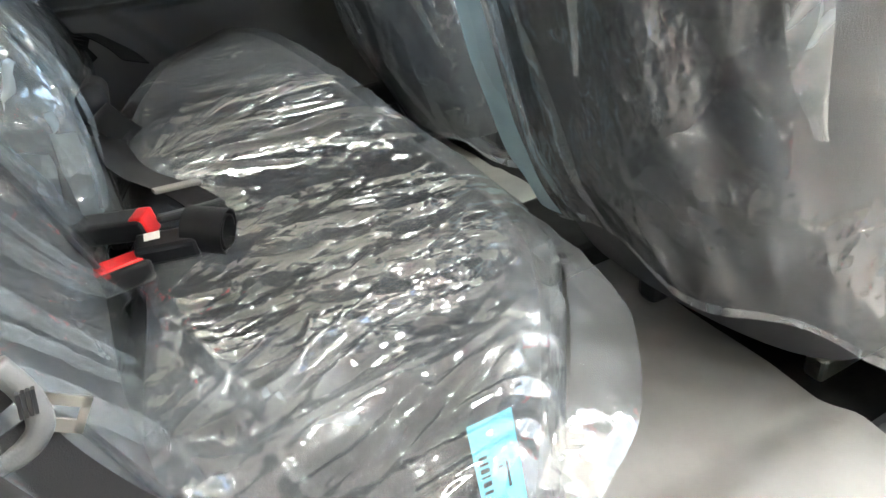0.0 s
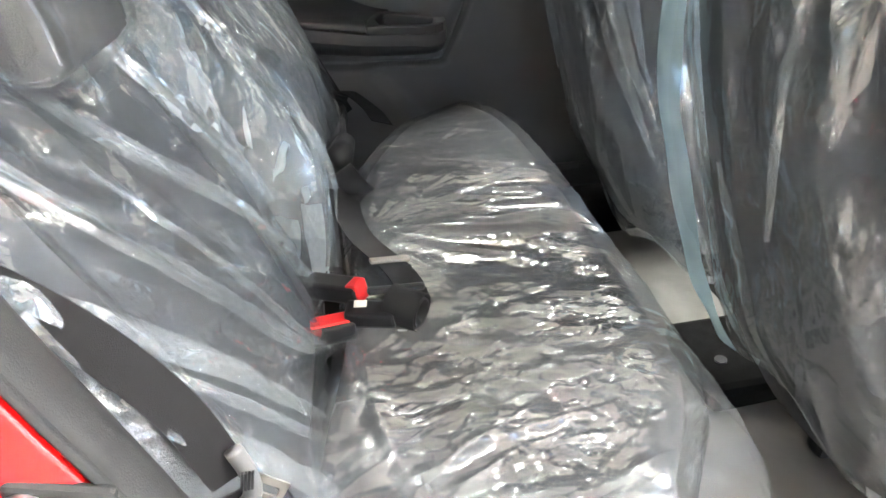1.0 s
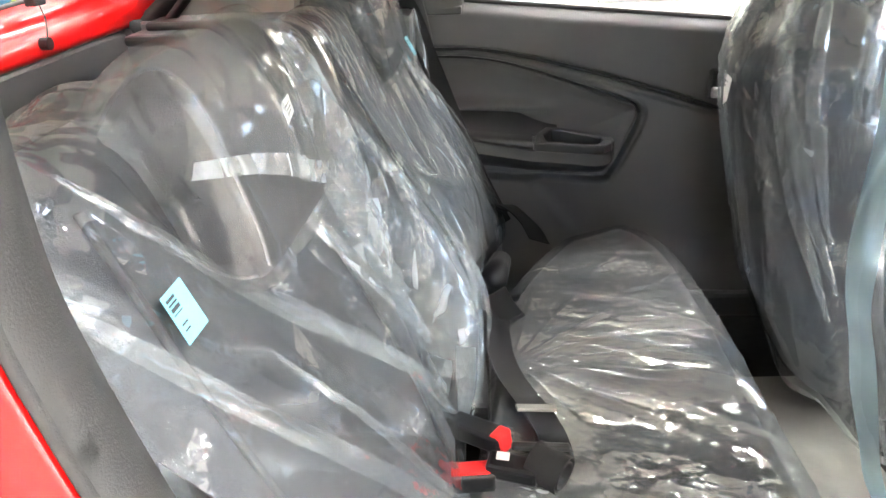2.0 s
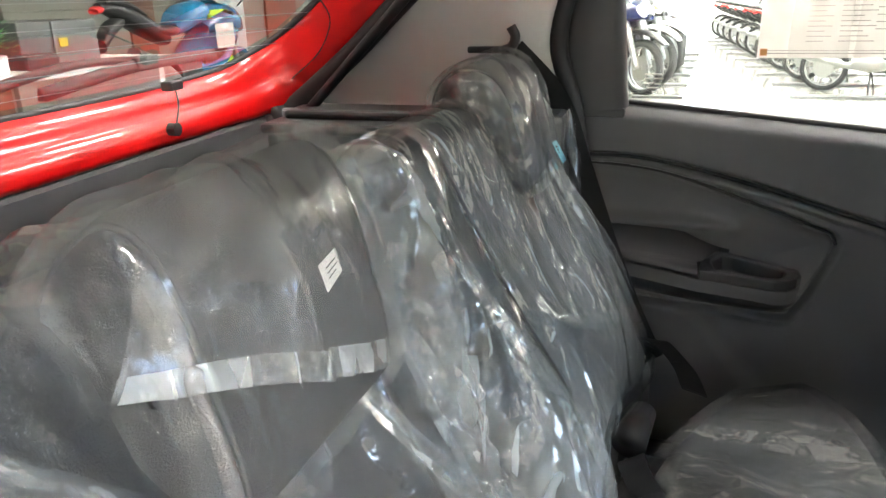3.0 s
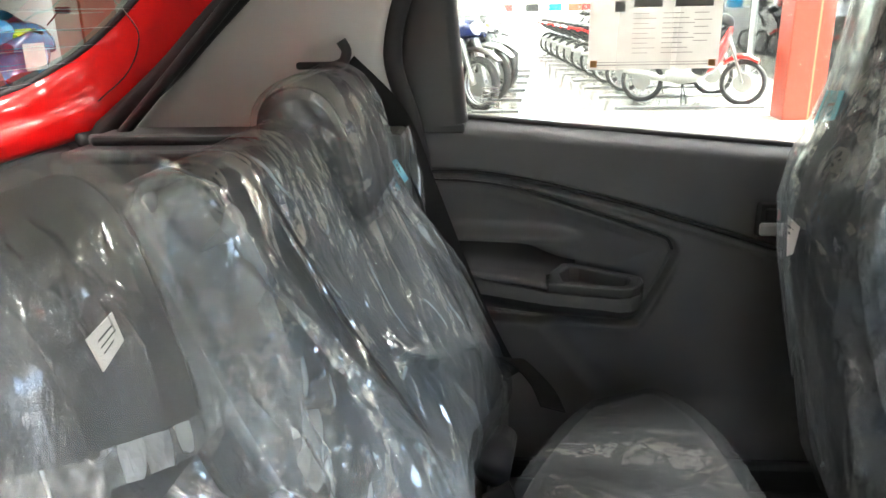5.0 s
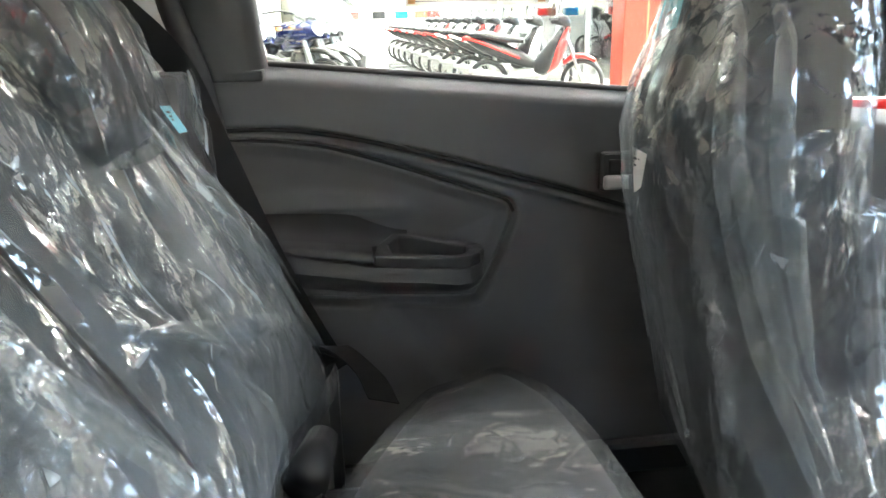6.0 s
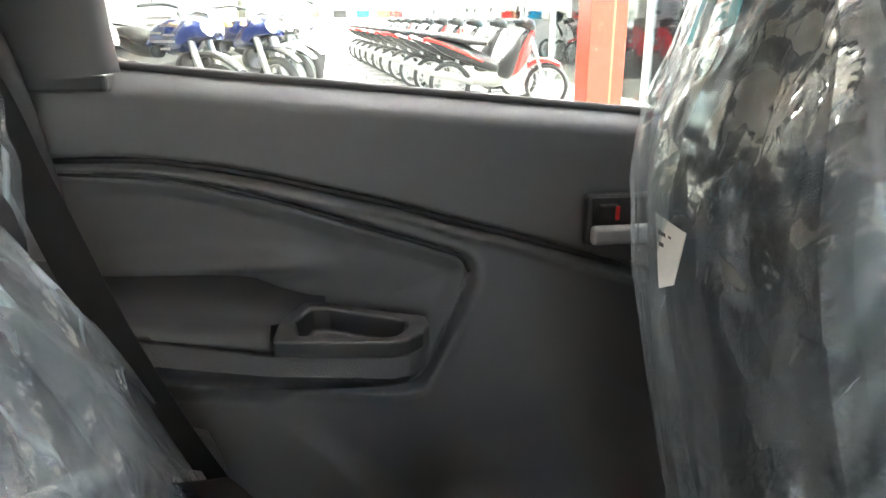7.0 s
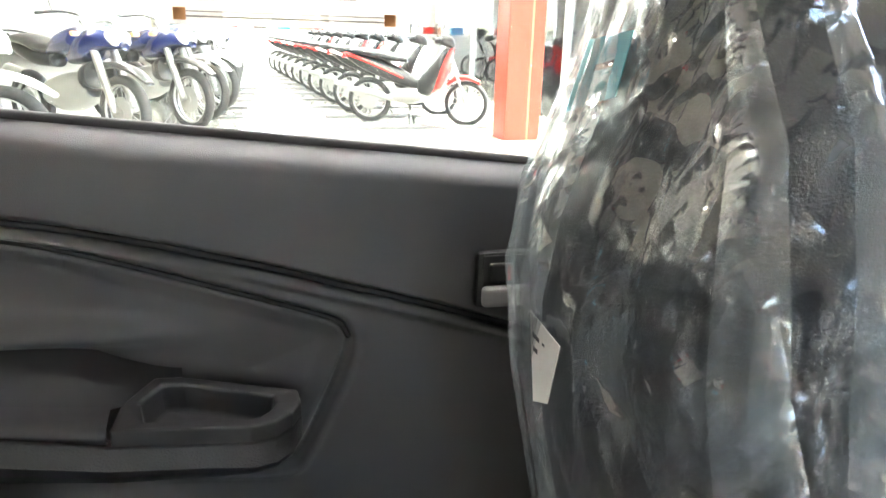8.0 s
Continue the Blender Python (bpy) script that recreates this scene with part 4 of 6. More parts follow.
def back_folds(off, sign):
    def w(q):
        k = int(off)
        y, z = q[:, 1], q[:, 2]
        lo, hi = y.min(), y.max()
        r = 0.005 * vnoise(q * np.array([1, 1.2, 0.5]), 4, off)
        low = 1.0 if sign > 0 else 0.6
        r += low * strokes(y, z, 18 if sign > 0 else 4, (lo, hi, 0.55, 1.15), k, (0.22, 0.60), (1.57 + sign * 1.15, 0.22), (0.008, 0.016), (0.004, 0.010))
        r += low * strokes(y, z, 14 if sign > 0 else 6, (lo, hi, 0.52, 1.15), k + 1, (0.05, 0.20), (1.57 + sign * 0.7, 0.60), (0.007, 0.012), (0.0015, 0.004))
        r += low * strokes(y, z, 14, (lo, hi, 0.52, 1.15), k + 2, (0.02, 0.07), (1.57, 0.9), (0.006, 0.009), (0.001, 0.0022))
        if sign < 0:
            # one broad fold slanting across the wide backrest
            r += strokes(y, z, 1, (0.10, 0.101, 0.80, 0.801), 3, (0.36, 0.37), (-0.50, 0.01), (0.012, 0.013), (0.012, 0.013))
        return r
    return w


NARROW_BANDS = [(-0.245, 0.250, 0.090, -0.245, 0.016, 0.030, 0.006), (-0.250, 0.120, 0.000, -0.270, 0.030, 0.018, 0.007), (-0.170, 0.285, 0.205, -0.180, 0.012, 0.024, 0.006), (-0.020, 0.120, 0.225, -0.235, 0.026, 0.014, 0.007),
                (-0.255, -0.020, -0.090, -0.280, 0.022, 0.034, 0.006), (-0.090, 0.100, 0.130, -0.270, 0.008, 0.014, 0.005), (0.090, 0.180, 0.245, -0.120, 0.018, 0.026, 0.008), (-0.215, 0.020, -0.020, -0.285, 0.010, 0.014, 0.005)]
WIDE_BANDS = [(-0.150, 0.020, 0.190, -0.135, 0.022, 0.030, 0.012), (0.175, 0.230, 0.290, -0.240, 0.016, 0.022, 0.007), (0.235, 0.180, 0.315, -0.150, 0.010, 0.016, 0.006), (-0.330, 0.180, -0.215, -0.250, 0.020, 0.034, 0.010), (-0.050, -0.080, 0.060, -0.280, 0.014, 0.020, 0.006)]
for yc, hy, off, lab, front, sg, lean in ((-0.462, 0.262, 4.0, "narrow", (0.022, 0.825), 0.62, 0.39), (0.165, 0.345, 9.0, "wide", (0.070, 0.825), -0.25, 0.5)):
    place = back_place(yc, front, lean, tuck=0.0 if sg > 0 else 0.085)
    p, nn, f = rounded((0.055, hy, 0.300), 0.050, 0.02)
    rest = body("backrest", place(p), f, M_FABRIC2, BENCH)
    # raised stitched seams down the bolsters
    for sy in (-0.62, 0.62):
        yy = sy * hy
        sweep("seam", [tuple(place(np.array([[0.058, yy, h]]))[0]) for h in (-0.27, -0.1, 0.1, 0.26)], ring(0.0035, 6), M_FABRIC, rest, n=20, up=(1, 0, 0))
    p, nn, f = rounded((0.055, hy + 0.012, 0.308), 0.045, 0.0027, "XyYZ")
    rest_cover = film("seat_cover", "shiny crumpled clear plastic bag over the %s rear backrest" % lab, M_FILM_NARROW if sg > 0 else M_FILM_BACK, p, nn, f, place, 0.0004, 12.0, off, (1, 1.5, 0.62), 0.008, extra=back_folds(off, sg))
    # doubled bands where the loose film is folded over itself: start and end (across, up), widths, lift
    bands = NARROW_BANDS if sg > 0 else WIDE_BANDS
    for b, (y0, h0, y1, h1, w0, w1, up) in enumerate(bands):
        t = np.linspace(0, 1, 60)[:, None]
        v = np.linspace(-0.5, 0.5, 9)[None, :]
        dy, dh = y1 - y0, h1 - h0
        ln = math.hypot(dy, dh)
        wd = (w0 + (w1 - w0) * t) * (1 - 0.75 * np.abs(2 * t - 1) ** 6)
        yy = y0 + dy * t + v * wd * (-dh / ln) + 0.012 * np.sin(3.0 * t + b) * dh / ln
        hh = h0 + dh * t + v * wd * (dy / ln)
        xx = 0.0700 + up * (1 - (2 * v) ** 4) * np.sin(math.pi * np.clip(t, 0.02, 0.98)) ** 0.4 + 0 * t
        q = place(np.stack([xx, yy, hh], -1).reshape(-1, 3))
        q[:, 0] += 0.002 * vnoise(q, 40, b)
        grid_ob("fold", q.reshape(60, 9, 3), M_FILM_FOLD, rest_cover, "doubled milky fold of film")


# loose flap of the narrow cover standing up beside the headrest and down its inner edge
f0 = spline([(-0.150, -0.215, 1.120), (-0.100, -0.210, 1.122), (-0.050, -0.205, 1.108), (-0.024, -0.195, 1.035), (0.012, -0.190, 0.970), (0.030, -0.188, 0.850), (0.075, -0.190, 0.720)], 90)
f1 = spline([(-0.150, -0.245, 1.060), (-0.110, -0.250, 1.060), (-0.075, -0.255, 1.045), (-0.045, -0.262, 0.990), (-0.012, -0.262, 0.930), (0.022, -0.255, 0.830), (0.062, -0.250, 0.715)], 90)
P = np.array([[f0[i] + (f1[i] - f0[i]) * u + np.array([0.014 * math.sin(math.pi * u), 0, 0]) for u in np.linspace(0, 1, 26)] for i in range(90)])
q = P.reshape(-1, 3)
P[:, :, 0] += (0.004 * vnoise(q, 14, 3) + strokes(q[:, 1], q[:, 2], 30, (-0.26, -0.18, 0.72, 1.13), 21, (0.04, 0.14), (1.57, 0.5), (0.004, 0.010), (0.003, 0.008))).reshape(P.shape[:2])
grid_ob("loose_flap", P, M_FILM_DOUBLE, bpy.data.objects["seat_cover.001"], "loose milky film flap")


# film drawn round the outer side of the narrow backrest
zs = np.linspace(0.60, 1.075, 110)
P = np.array([[(0.030 - 0.39 * (z - 0.825) - 0.075 * u + 0.006 * math.sin(math.pi * u), -0.728 - 0.020 * math.sin(math.pi * u * 0.8) + 0.0 * u, z) for u in np.linspace(0, 1, 26)] for z in zs])
q = P.reshape(-1, 3)
P[:, :, 1] -= (0.003 * vnoise(q, 16, 3) + strokes(q[:, 0], q[:, 2], 26, (-0.15, 0.10, 0.60, 1.07), 61, (0.06, 0.22), (1.95, 0.2), (0.003, 0.008), (0.002, 0.006))).reshape(P.shape[:2])
grid_ob("side_drape", P, M_FILM_DOUBLE, bpy.data.objects["seat_cover.001"], "film folded round the side")


# headrests: forward-leaning shells that overlap the backrest
HP = [(0.012, 0.958), (0.006, 1.00), (-0.004, 1.04), (-0.022, 1.09), (-0.045, 1.118), (-0.075, 1.126), (-0.105, 1.118), (-0.126, 1.095), (-0.130, 1.065), (-0.115, 1.045), (-0.088, 1.035), (-0.068, 1.005), (-0.048, 0.965), (-0.030, 0.944), (-0.008, 0.940)]


HP_NEAR = [(0.004, 0.958), (0.000, 1.00), (-0.008, 1.04), (-0.020, 1.09), (-0.036, 1.122), (-0.056, 1.133), (-0.078, 1.122), (-0.100, 1.098), (-0.116, 1.068), (-0.112, 1.045), (-0.088, 1.030), (-0.068, 1.000), (-0.048, 0.965), (-0.030, 0.946), (-0.010, 0.944)]


def offset_loop(loop, grow):
    t = np.roll(loop, -1, 0) - np.roll(loop, 1, 0)
    t /= np.linalg.norm(t, axis=1, keepdims=True)
    n = np.stack([t[:, 1], -t[:, 0]], 1)
    if ((loop - loop.mean(0)) * n).sum() < 0:
        n = -n
    return loop + grow * n


def shell_rows(yc, half, dx, dz, lift, grow, nu, nl, roundness=0.18, prof=HP):
    """Rows of an upholstered slab with the given profile, its two end faces closed by shrinking rows."""
    base = spline(prof + [prof[0]], nl + 1)[:-1]
    loop = offset_loop(base, grow)
    c = loop.mean(0)
    rows = []
    h = half + grow
    for k in np.linspace(0.06, 0.96, 9):
        rows.append((-h, k * (1 - roundness) + 0.0))
    for u in np.linspace(-1, 1, nu):
        rows.append((u * h, 1 - roundness * max(0.0, (abs(u) * h - (h - 0.022)) / 0.022) ** 2.4))
    rows += [(-y, k) for y, k in rows[8::-1]]
    P = []
    for y, k in rows:
        u = max(-1.0, min(1.0, y / h))
        up = lift[0] * (1 - u) / 2 + lift[1] * (1 + u) / 2
        P.append([(c[0] + (x - c[0]) * k + dx, yc + y, c[1] + (z - c[1]) * k + dz + max(0.0, 1.05 - z) * up) for x, z in loop])
    return np.array(P)


def headrest(yc, half, dz, dx=0.0, lift=(0.0, 0.0), prof=HP):
    """lift: how much the lower edge is drawn up at its two ends."""
    H = empty("headrest", "dark grey fabric headrest leaning over the rear backrest", "headrest", "rear headrests")
    P = shell_rows(yc, half, dx, dz, lift, 0.0, 25, 60, prof=prof)
    pad = grid_ob("pad", P, M_FABRIC, H, wrap=True)
    for s in (-1, 1):
        row = P[9 + (1 if s < 0 else 23)]
        sweep("piping", [tuple(v) for v in row[::3]], ring(0.0022, 6), M_FABRIC2, pad, n=60, up=(0, 1, 0))
    for s in (-0.045, 0.045):
        bm = bmesh.new()
        cyl(bm, (-0.10 + dx, yc + s, 1.06 + dz), (-0.085 + dx, yc + s, 0.98), 0.006)
        part("post", bm, M_STEEL, H)
        bm = bmesh.new()
        cyl(bm, (-0.086 + dx, yc + s, 1.070), (-0.083 + dx, yc + s, 1.050), 0.012)
        part("guide", bm, M_RUBBER, H)
    return H


headrest(-0.428, 0.106, 0.0, 0.0, (0.25, 0.10), HP_NEAR)
headrest(0.330, 0.128, 0.0)


def head_bag(label, yc, half, dx, dz, lift, seed, material, big, small, prof=HP):
    """Film drawn tight over a headrest: folds run down its front and round its ends."""
    P = shell_rows(yc, half, dx, dz, lift, 0.007, 70, 180, 0.12, prof)
    a, b, _ = P.shape
    q = P.reshape(-1, 3)
    du, dv = np.gradient(P, axis=0), (np.roll(P, -1, 1) - np.roll(P, 1, 1))
    n = np.cross(du, dv)
    n /= np.maximum(np.linalg.norm(n, axis=2, keepdims=True), 1e-9)
    if (n * (P - P.mean((0, 1)))).sum() < 0:
        n = -n
    ends = smooth_step(np.abs(q[:, 1] - yc), half - 0.012, half + 0.004)
    w = 0.003 * vnoise(q * np.array([1, 1, 0.5]), 9, seed) + 0.002
    for u, area, keep, k in ((q[:, 1], (yc - half, yc + half, 0.94, 1.15), 1 - ends, 0), (q[:, 0], (-0.14 + dx, 0.02 + dx, 0.95, 1.15), ends, 5)):
        w += keep * strokes(u, q[:, 2], big, area, seed + k, (0.06, 0.20), (1.50, 0.22) if k == 0 else (1.95, 0.2), (0.003, 0.008), (0.002, 0.0055))
        w += keep * strokes(u, q[:, 2], small, area, seed + k + 1, (0.015, 0.06), (1.4, 0.6), (0.003, 0.006), (0.001, 0.003))
    P = P + n * np.maximum(w, -0.003).reshape(a, b, 1)
    return tagged(grid_ob("headrest_cover", P, material, wrap=True), label, "plastic cover", "headrest covers")


near_bag = head_bag("loose milky plastic bag with a welded hem over the headrest", -0.428, 0.106, 0.0, 0.0, (0.25, 0.10), 31, M_FILM_MILK, 9, 8, HP_NEAR)
far_bag = head_bag("tight shiny crinkled plastic bag over the headrest", 0.330, 0.128, 0.0, 0.0, (0.0, 0.0), 37, M_FILM_HEAD, 9, 12)
# loose skirt of the bag in front of the pad, ending in the welded hem
top = spline([(-0.076, -0.508, 1.128), (-0.052, -0.450, 1.141), (-0.048, -0.390, 1.141), (-0.046, -0.340, 1.138), (-0.048, -0.318, 1.122)], 80)
low = spline([(-0.030, -0.570, 1.066), (0.006, -0.520, 1.052), (0.018, -0.430, 1.012), (0.016, -0.370, 0.990), (0.006, -0.312, 0.982)], 80)
vv = np.linspace(0, 1, 60)
P = np.array([[top[i] + (low[i] - top[i]) * v + np.array([0.020 * math.sin(math.pi * v) ** 0.8 * (1 - 0.3 * v), 0, 0.006 * math.sin(math.pi * v)]) for v in vv] for i in range(80)])
q = P.reshape(-1, 3)
bend = 0.004 * vnoise(q * np.array([1, 1, 0.3]), 16, 3) + strokes(q[:, 1], q[:, 2], 13, (-0.56, -0.31, 0.98, 1.13), 51, (0.06, 0.15), (1.40, 0.16), (0.003, 0.007), (0.002, 0.006))
bend += strokes(q[:, 1], q[:, 2], 1, (-0.478, -0.472, 1.08, 1.085), 52, (0.16, 0.18), (1.75, 0.01), (0.010, 0.011), (0.012, 0.014))
P[:, :, 0] += bend.reshape(P.shape[:2]) * np.minimum(1, np.arange(60) / 12.0)
skirt = grid_ob("skirt", P, M_FILM_MILK, near_bag, "loose milky film skirt")
H2 = P[:, 52:].copy()
H2[:, :, 0] += 0.004
grid_ob("hem", H2, M_HEM, skirt, "welded double hem")
# the film is gathered into a knot beside the headrest
p, nn, f = rounded((0.020, 0.022, 0.014), 0.013, 0.0022)
w = 0.004 * vnoise(p, 90, 2) + strokes(p[:, 1], p[:, 2], 40, (-0.02, 0.02, -0.015, 0.015), 55, (0.01, 0.04), (0.3, 0.7), (0.001, 0.003), (0.002, 0.005))
mesh_ob("knot", p + nn * w[:, None] + np.array([-0.088, -0.512, 1.085]), f, M_FILM_MILK, near_bag, "knotted film end")
ribbon("lower_edge", [(-0.004, 0.205, 0.952), (0.016, 0.260, 0.948), (0.022, 0.330, 0.947), (0.018, 0.400, 0.949), (-0.004, 0.458, 0.958)], 0.016, 0.001, M_HEM, far_bag, "gathered lower edge of the bag", n=50, up=(1, 0, 0.2), along_up=False)
# film tab standing up at the outer end of the wide backrest
e0 = spline([(0.005, 0.520, 1.000), (0.018, 0.560, 1.018), (0.024, 0.593, 1.022)], 20)
e1 = spline([(0.030, 0.510, 0.930), (0.045, 0.520, 0.90), (0.058, 0.525, 0.86)], 20)
P = np.array([[e0[i] + (e1[i] - e0[i]) * u for u in np.linspace(0, 1, 16)] for i in range(20)])
P[:, :, 0] += (0.006 * vnoise(P.reshape(-1, 3), 30, 6)).reshape(P.shape[:2])
grid_ob("film_tab", P, M_FILM_BACK, bpy.data.objects["seat_cover.002"], "upstanding film tab")


# front seats with bags
ZS = [0.26, 0.34, 0.42, 0.54, 0.67, 0.78, 0.87, 0.95, 1.00, 1.06, 1.12, 1.20, 1.30, 1.36]
XB = [0.79, 0.75, 0.705, 0.650, 0.620, 0.594, 0.575, 0.568, 0.576, 0.600, 0.618, 0.630, 0.645, 0.69]
WB = [0.215, 0.225, 0.235, 0.245, 0.25, 0.25, 0.25, 0.245, 0.235, 0.205, 0.160, 0.140, 0.128, 0.08]


def front_seat(yc, off, apex, zhem, shift, drop=0.0, lean=0.0, flare=2.0, spread=(0.0, 0.0)):
    S = empty("bucket_seat", "dark fabric front bucket seat under clear film", "car seat", "front bucket seats")

    def rings(grow, z0, z1, nz, na, wide):
        P = []
        for z in np.linspace(z0, z1, nz):
            w, xb = np.interp(z, ZS, WB) + wide, np.interp(z, ZS, XB) - grow
            d = 0.075 + grow + (0.02 if z < 0.9 else 0.0)
            row = []
            for j in range(na):
                a = 2 * math.pi * j / na
                ca, sa = math.cos(a), math.sin(a)
                r = (abs(ca) ** 4 + abs(sa) ** 4) ** (-1 / 4)
                cy = r * sa
                y = yc + cy * w
                side = flare if (y - apex) * yc > 0 else 1.1
                row.append((xb + shift + d - r * ca * d + side * (y - apex) ** 2 * (1 if ca > -0.3 else 0.6), y, z))
            P.append(row)
        return np.array(P)
    P = rings(0.0, 0.36, 1.36, 60, 64, 0.0)
    grid_ob("backrest", P, M_FABRIC, S, wrap=True)
    part("seat_base", bm_box((0.86, yc - 0.22, 0.38), (1.30, yc + 0.22, 0.54), 0.06), M_FABRIC, S)
    part("seat_frame", bm_box((0.90, yc - 0.17, 0.27), (1.20, yc + 0.17, 0.39), 0.02), M_TRIM_SOFT, S)
    P = rings(0.012, zhem, 1.385, 230, 330, 0.022)
    P[:, :, 2] += (drop * np.clip((P[:, :, 1] - yc) / 0.25, -1, 1)) * np.clip((0.75 - P[:, :, 2]) / 0.4, 0, 1)
    low = np.clip((0.74 - P[:, :, 2]) / 0.32, 0, 1)
    P[:, :, 1] += low * np.where(P[:, :, 1] > yc, spread[1] * np.clip((P[:, :, 1] - yc) / 0.2, 0, 1), spread[0] * np.clip((P[:, :, 1] - yc) / -0.2, 0, 1))
    a, b, _ = P.shape
    q = P.reshape(-1, 3)
    cen = P.mean(1, keepdims=True)
    nr = (P - cen) * np.array([1, 1, 0])
    nr /= np.maximum(np.linalg.norm(nr, axis=2, keepdims=True), 1e-6)
    k = int(off)
    y, z = q[:, 1] + np.where(q[:, 0] > cen.reshape(-1, 1, 3).repeat(b, 1).reshape(-1, 3)[:, 0], 5.0, 0.0), q[:, 2]
    ar = (yc - 0.28, yc + 0.28, zhem, 1.38)
    w = crumple(q, 0.0005, 12.0, off, (1, 1.2, 0.5)) + 0.004 * vnoise(q * (1, 1, 0.45), 5, off)
    w += strokes(y, z, 18, ar, k, (0.20, 0.60), (1.57 + lean, 0.14), (0.006, 0.012), (0.002, 0.005))
    w += strokes(y, z, 40, ar, k + 1, (0.05, 0.22), (1.57 + lean, 0.35), (0.004, 0.008), (0.001, 0.003))
    w += strokes(y, z, 25, ar, k + 2, (0.02, 0.08), (1.4, 0.8), (0.004, 0.007), (0.001, 0.003))
    P = P + nr * w.reshape(a, b)[:, :, None]
    # the hem hangs uneven
    low = np.clip((zhem + 0.12 - P[:, :, 2]) / 0.12, 0, 1)
    P[:, :, 2] += low * 0.02 * np.sin(P[:, :, 1] * 23 + off)
    C = tagged(grid_ob("seat_cover", P, M_FILM_SOFT, wrap=True), "clear plastic bag hanging over the front seat backrest", "plastic cover", "front seat covers")
    # doubled bands of film running down the back of the bag
    rr = np.random.RandomState(k)
    back = np.nonzero(P[100, :, 0] < cen[100, 0, 0] - 0.02)[0]
    for _ in range(9):
        c0, r0 = rr.choice(back), rr.randint(0, 120)
        r1 = min(220, r0 + rr.randint(60, 150))
        wide, drift = rr.uniform(3, 8), rr.uniform(-14, 14)
        rows = np.arange(r0, r1)
        t = (rows - r0) / (r1 - r0)
        span_w = wide * np.sin(math.pi * np.clip(t, 0.03, 0.97)) ** 0.5
        cols = c0 + drift * t[:, None] + span_w[:, None] * np.linspace(-0.5, 0.5, 7)[None, :]
        lo_c = np.floor(cols).astype(int)
        fr_c = (cols - lo_c)[:, :, None]
        Q = P[rows[:, None], lo_c % b] * (1 - fr_c) + P[rows[:, None], (lo_c + 1) % b] * fr_c
        Q = Q + nr[rows[:, None], lo_c % b] * (0.002 + 0.004 * (1 - np.linspace(-1, 1, 7) ** 2))[None, :, None]
        grid_ob("fold", Q, M_FILM_FOLD, C, "doubled milky fold of film")
    # welded hem round the mouth of the bag
    ringpts = P[:5:4].copy()
    ringpts[:, :, :2] += 0.0015 * nr[:5:4, :, :2]
    grid_ob("hem", ringpts, M_HEM, C, "welded double hem", wrap=True)
    return S


front_seat(0.345, 13.0, 0.26, 0.385, 0.012, 0.0, 0.15, spread=(-0.15, 0.0))
front_seat(-0.445, 17.0, -0.34, 0.440, 0.012, 0.0, -0.05, 0.5, spread=(-0.07, 0.0))
# flat welded edge of the nearer bag, standing out from its inner side
fl = spline([(0.572, -0.190, 1.10), (0.566, -0.212, 0.96), (0.572, -0.200, 0.84), (0.600, -0.208, 0.70), (0.636, -0.222, 0.575), (0.680, -0.232, 0.470)], 60)
fr = spline([(0.590, -0.255, 1.10), (0.562, -0.275, 0.96), (0.562, -0.280, 0.84), (0.592, -0.286, 0.70), (0.630, -0.292, 0.56), (0.684, -0.290, 0.455)], 60)
P = np.array([[fl[i] + (fr[i] - fl[i]) * u + np.array([-0.012 * math.sin(math.pi * u), 0, 0]) for u in np.linspace(0, 1, 14)] for i in range(60)])
q = P.reshape(-1, 3)
P[:, :, 0] += (0.004 * vnoise(q, 16, 3)).reshape(P.shape[:2]) - 0.006
P[:, :, 1] -= 0.035
grid_ob("cover_edge", P, M_FILM_BLUE, bpy.data.objects["seat_cover.004"], "bluish double film edge")


# ---- belts, buckles, labels ----
def buckle(m, label, red_top):
    B = empty("belt_buckle", label, "belt buckle", "seat belt buckles")
    part("shell", bm_box((-0.050, -0.0155, -0.013), (0.036, 0.0155, 0.013), 0.005, seg=3), M_BUCKLE, B)
    part("button", bm_box((0.020, -0.0125, -0.0135), (0.0375, 0.0125, 0.0145), 0.003) if not red_top else bm_box((-0.020, -0.012, 0.012), (0.030, 0.012, 0.0165), 0.002), M_REDBTN, B, "red release button")
    part("strap", bm_box((-0.12, -0.011, -0.005), (-0.045, 0.011, 0.005), 0.002), M_WEB, B)
    B.matrix_world = m
    return B


buckle(pose(0.152, -0.250, 0.600, 4, -8, -38), "black seat belt buckle lying on the rear bench", False)
buckle(pose(0.130, -0.300, 0.573, -4, 2, 8), "black seat belt buckle with a red release button", True)
tongue = empty("belt_tongue", "black belt tongue and coiled webbing on the rear bench", "seat belt")
part("tongue_body", bm_box((-0.030, -0.015, -0.012), (0.034, 0.015, 0.012), 0.005, pose(0.186, -0.298, 0.588, 10, 0, -16)), M_BUCKLE, tongue)
part("tongue_bar", bm_box((-0.036, -0.006, -0.004), (0.036, 0.006, 0.004), 0.0035, pose(0.222, -0.290, 0.614, 0, 4, 2)), M_BUCKLE, tongue, "glossy black bar of the tongue")
part("tongue_mark", bm_box((-0.008, -0.006, 0.0), (0.008, 0.006, 0.0006), 0, pose(0.176, -0.292, 0.6008, 10, 0, -10)), M_PAPER, tongue, "small white mark")
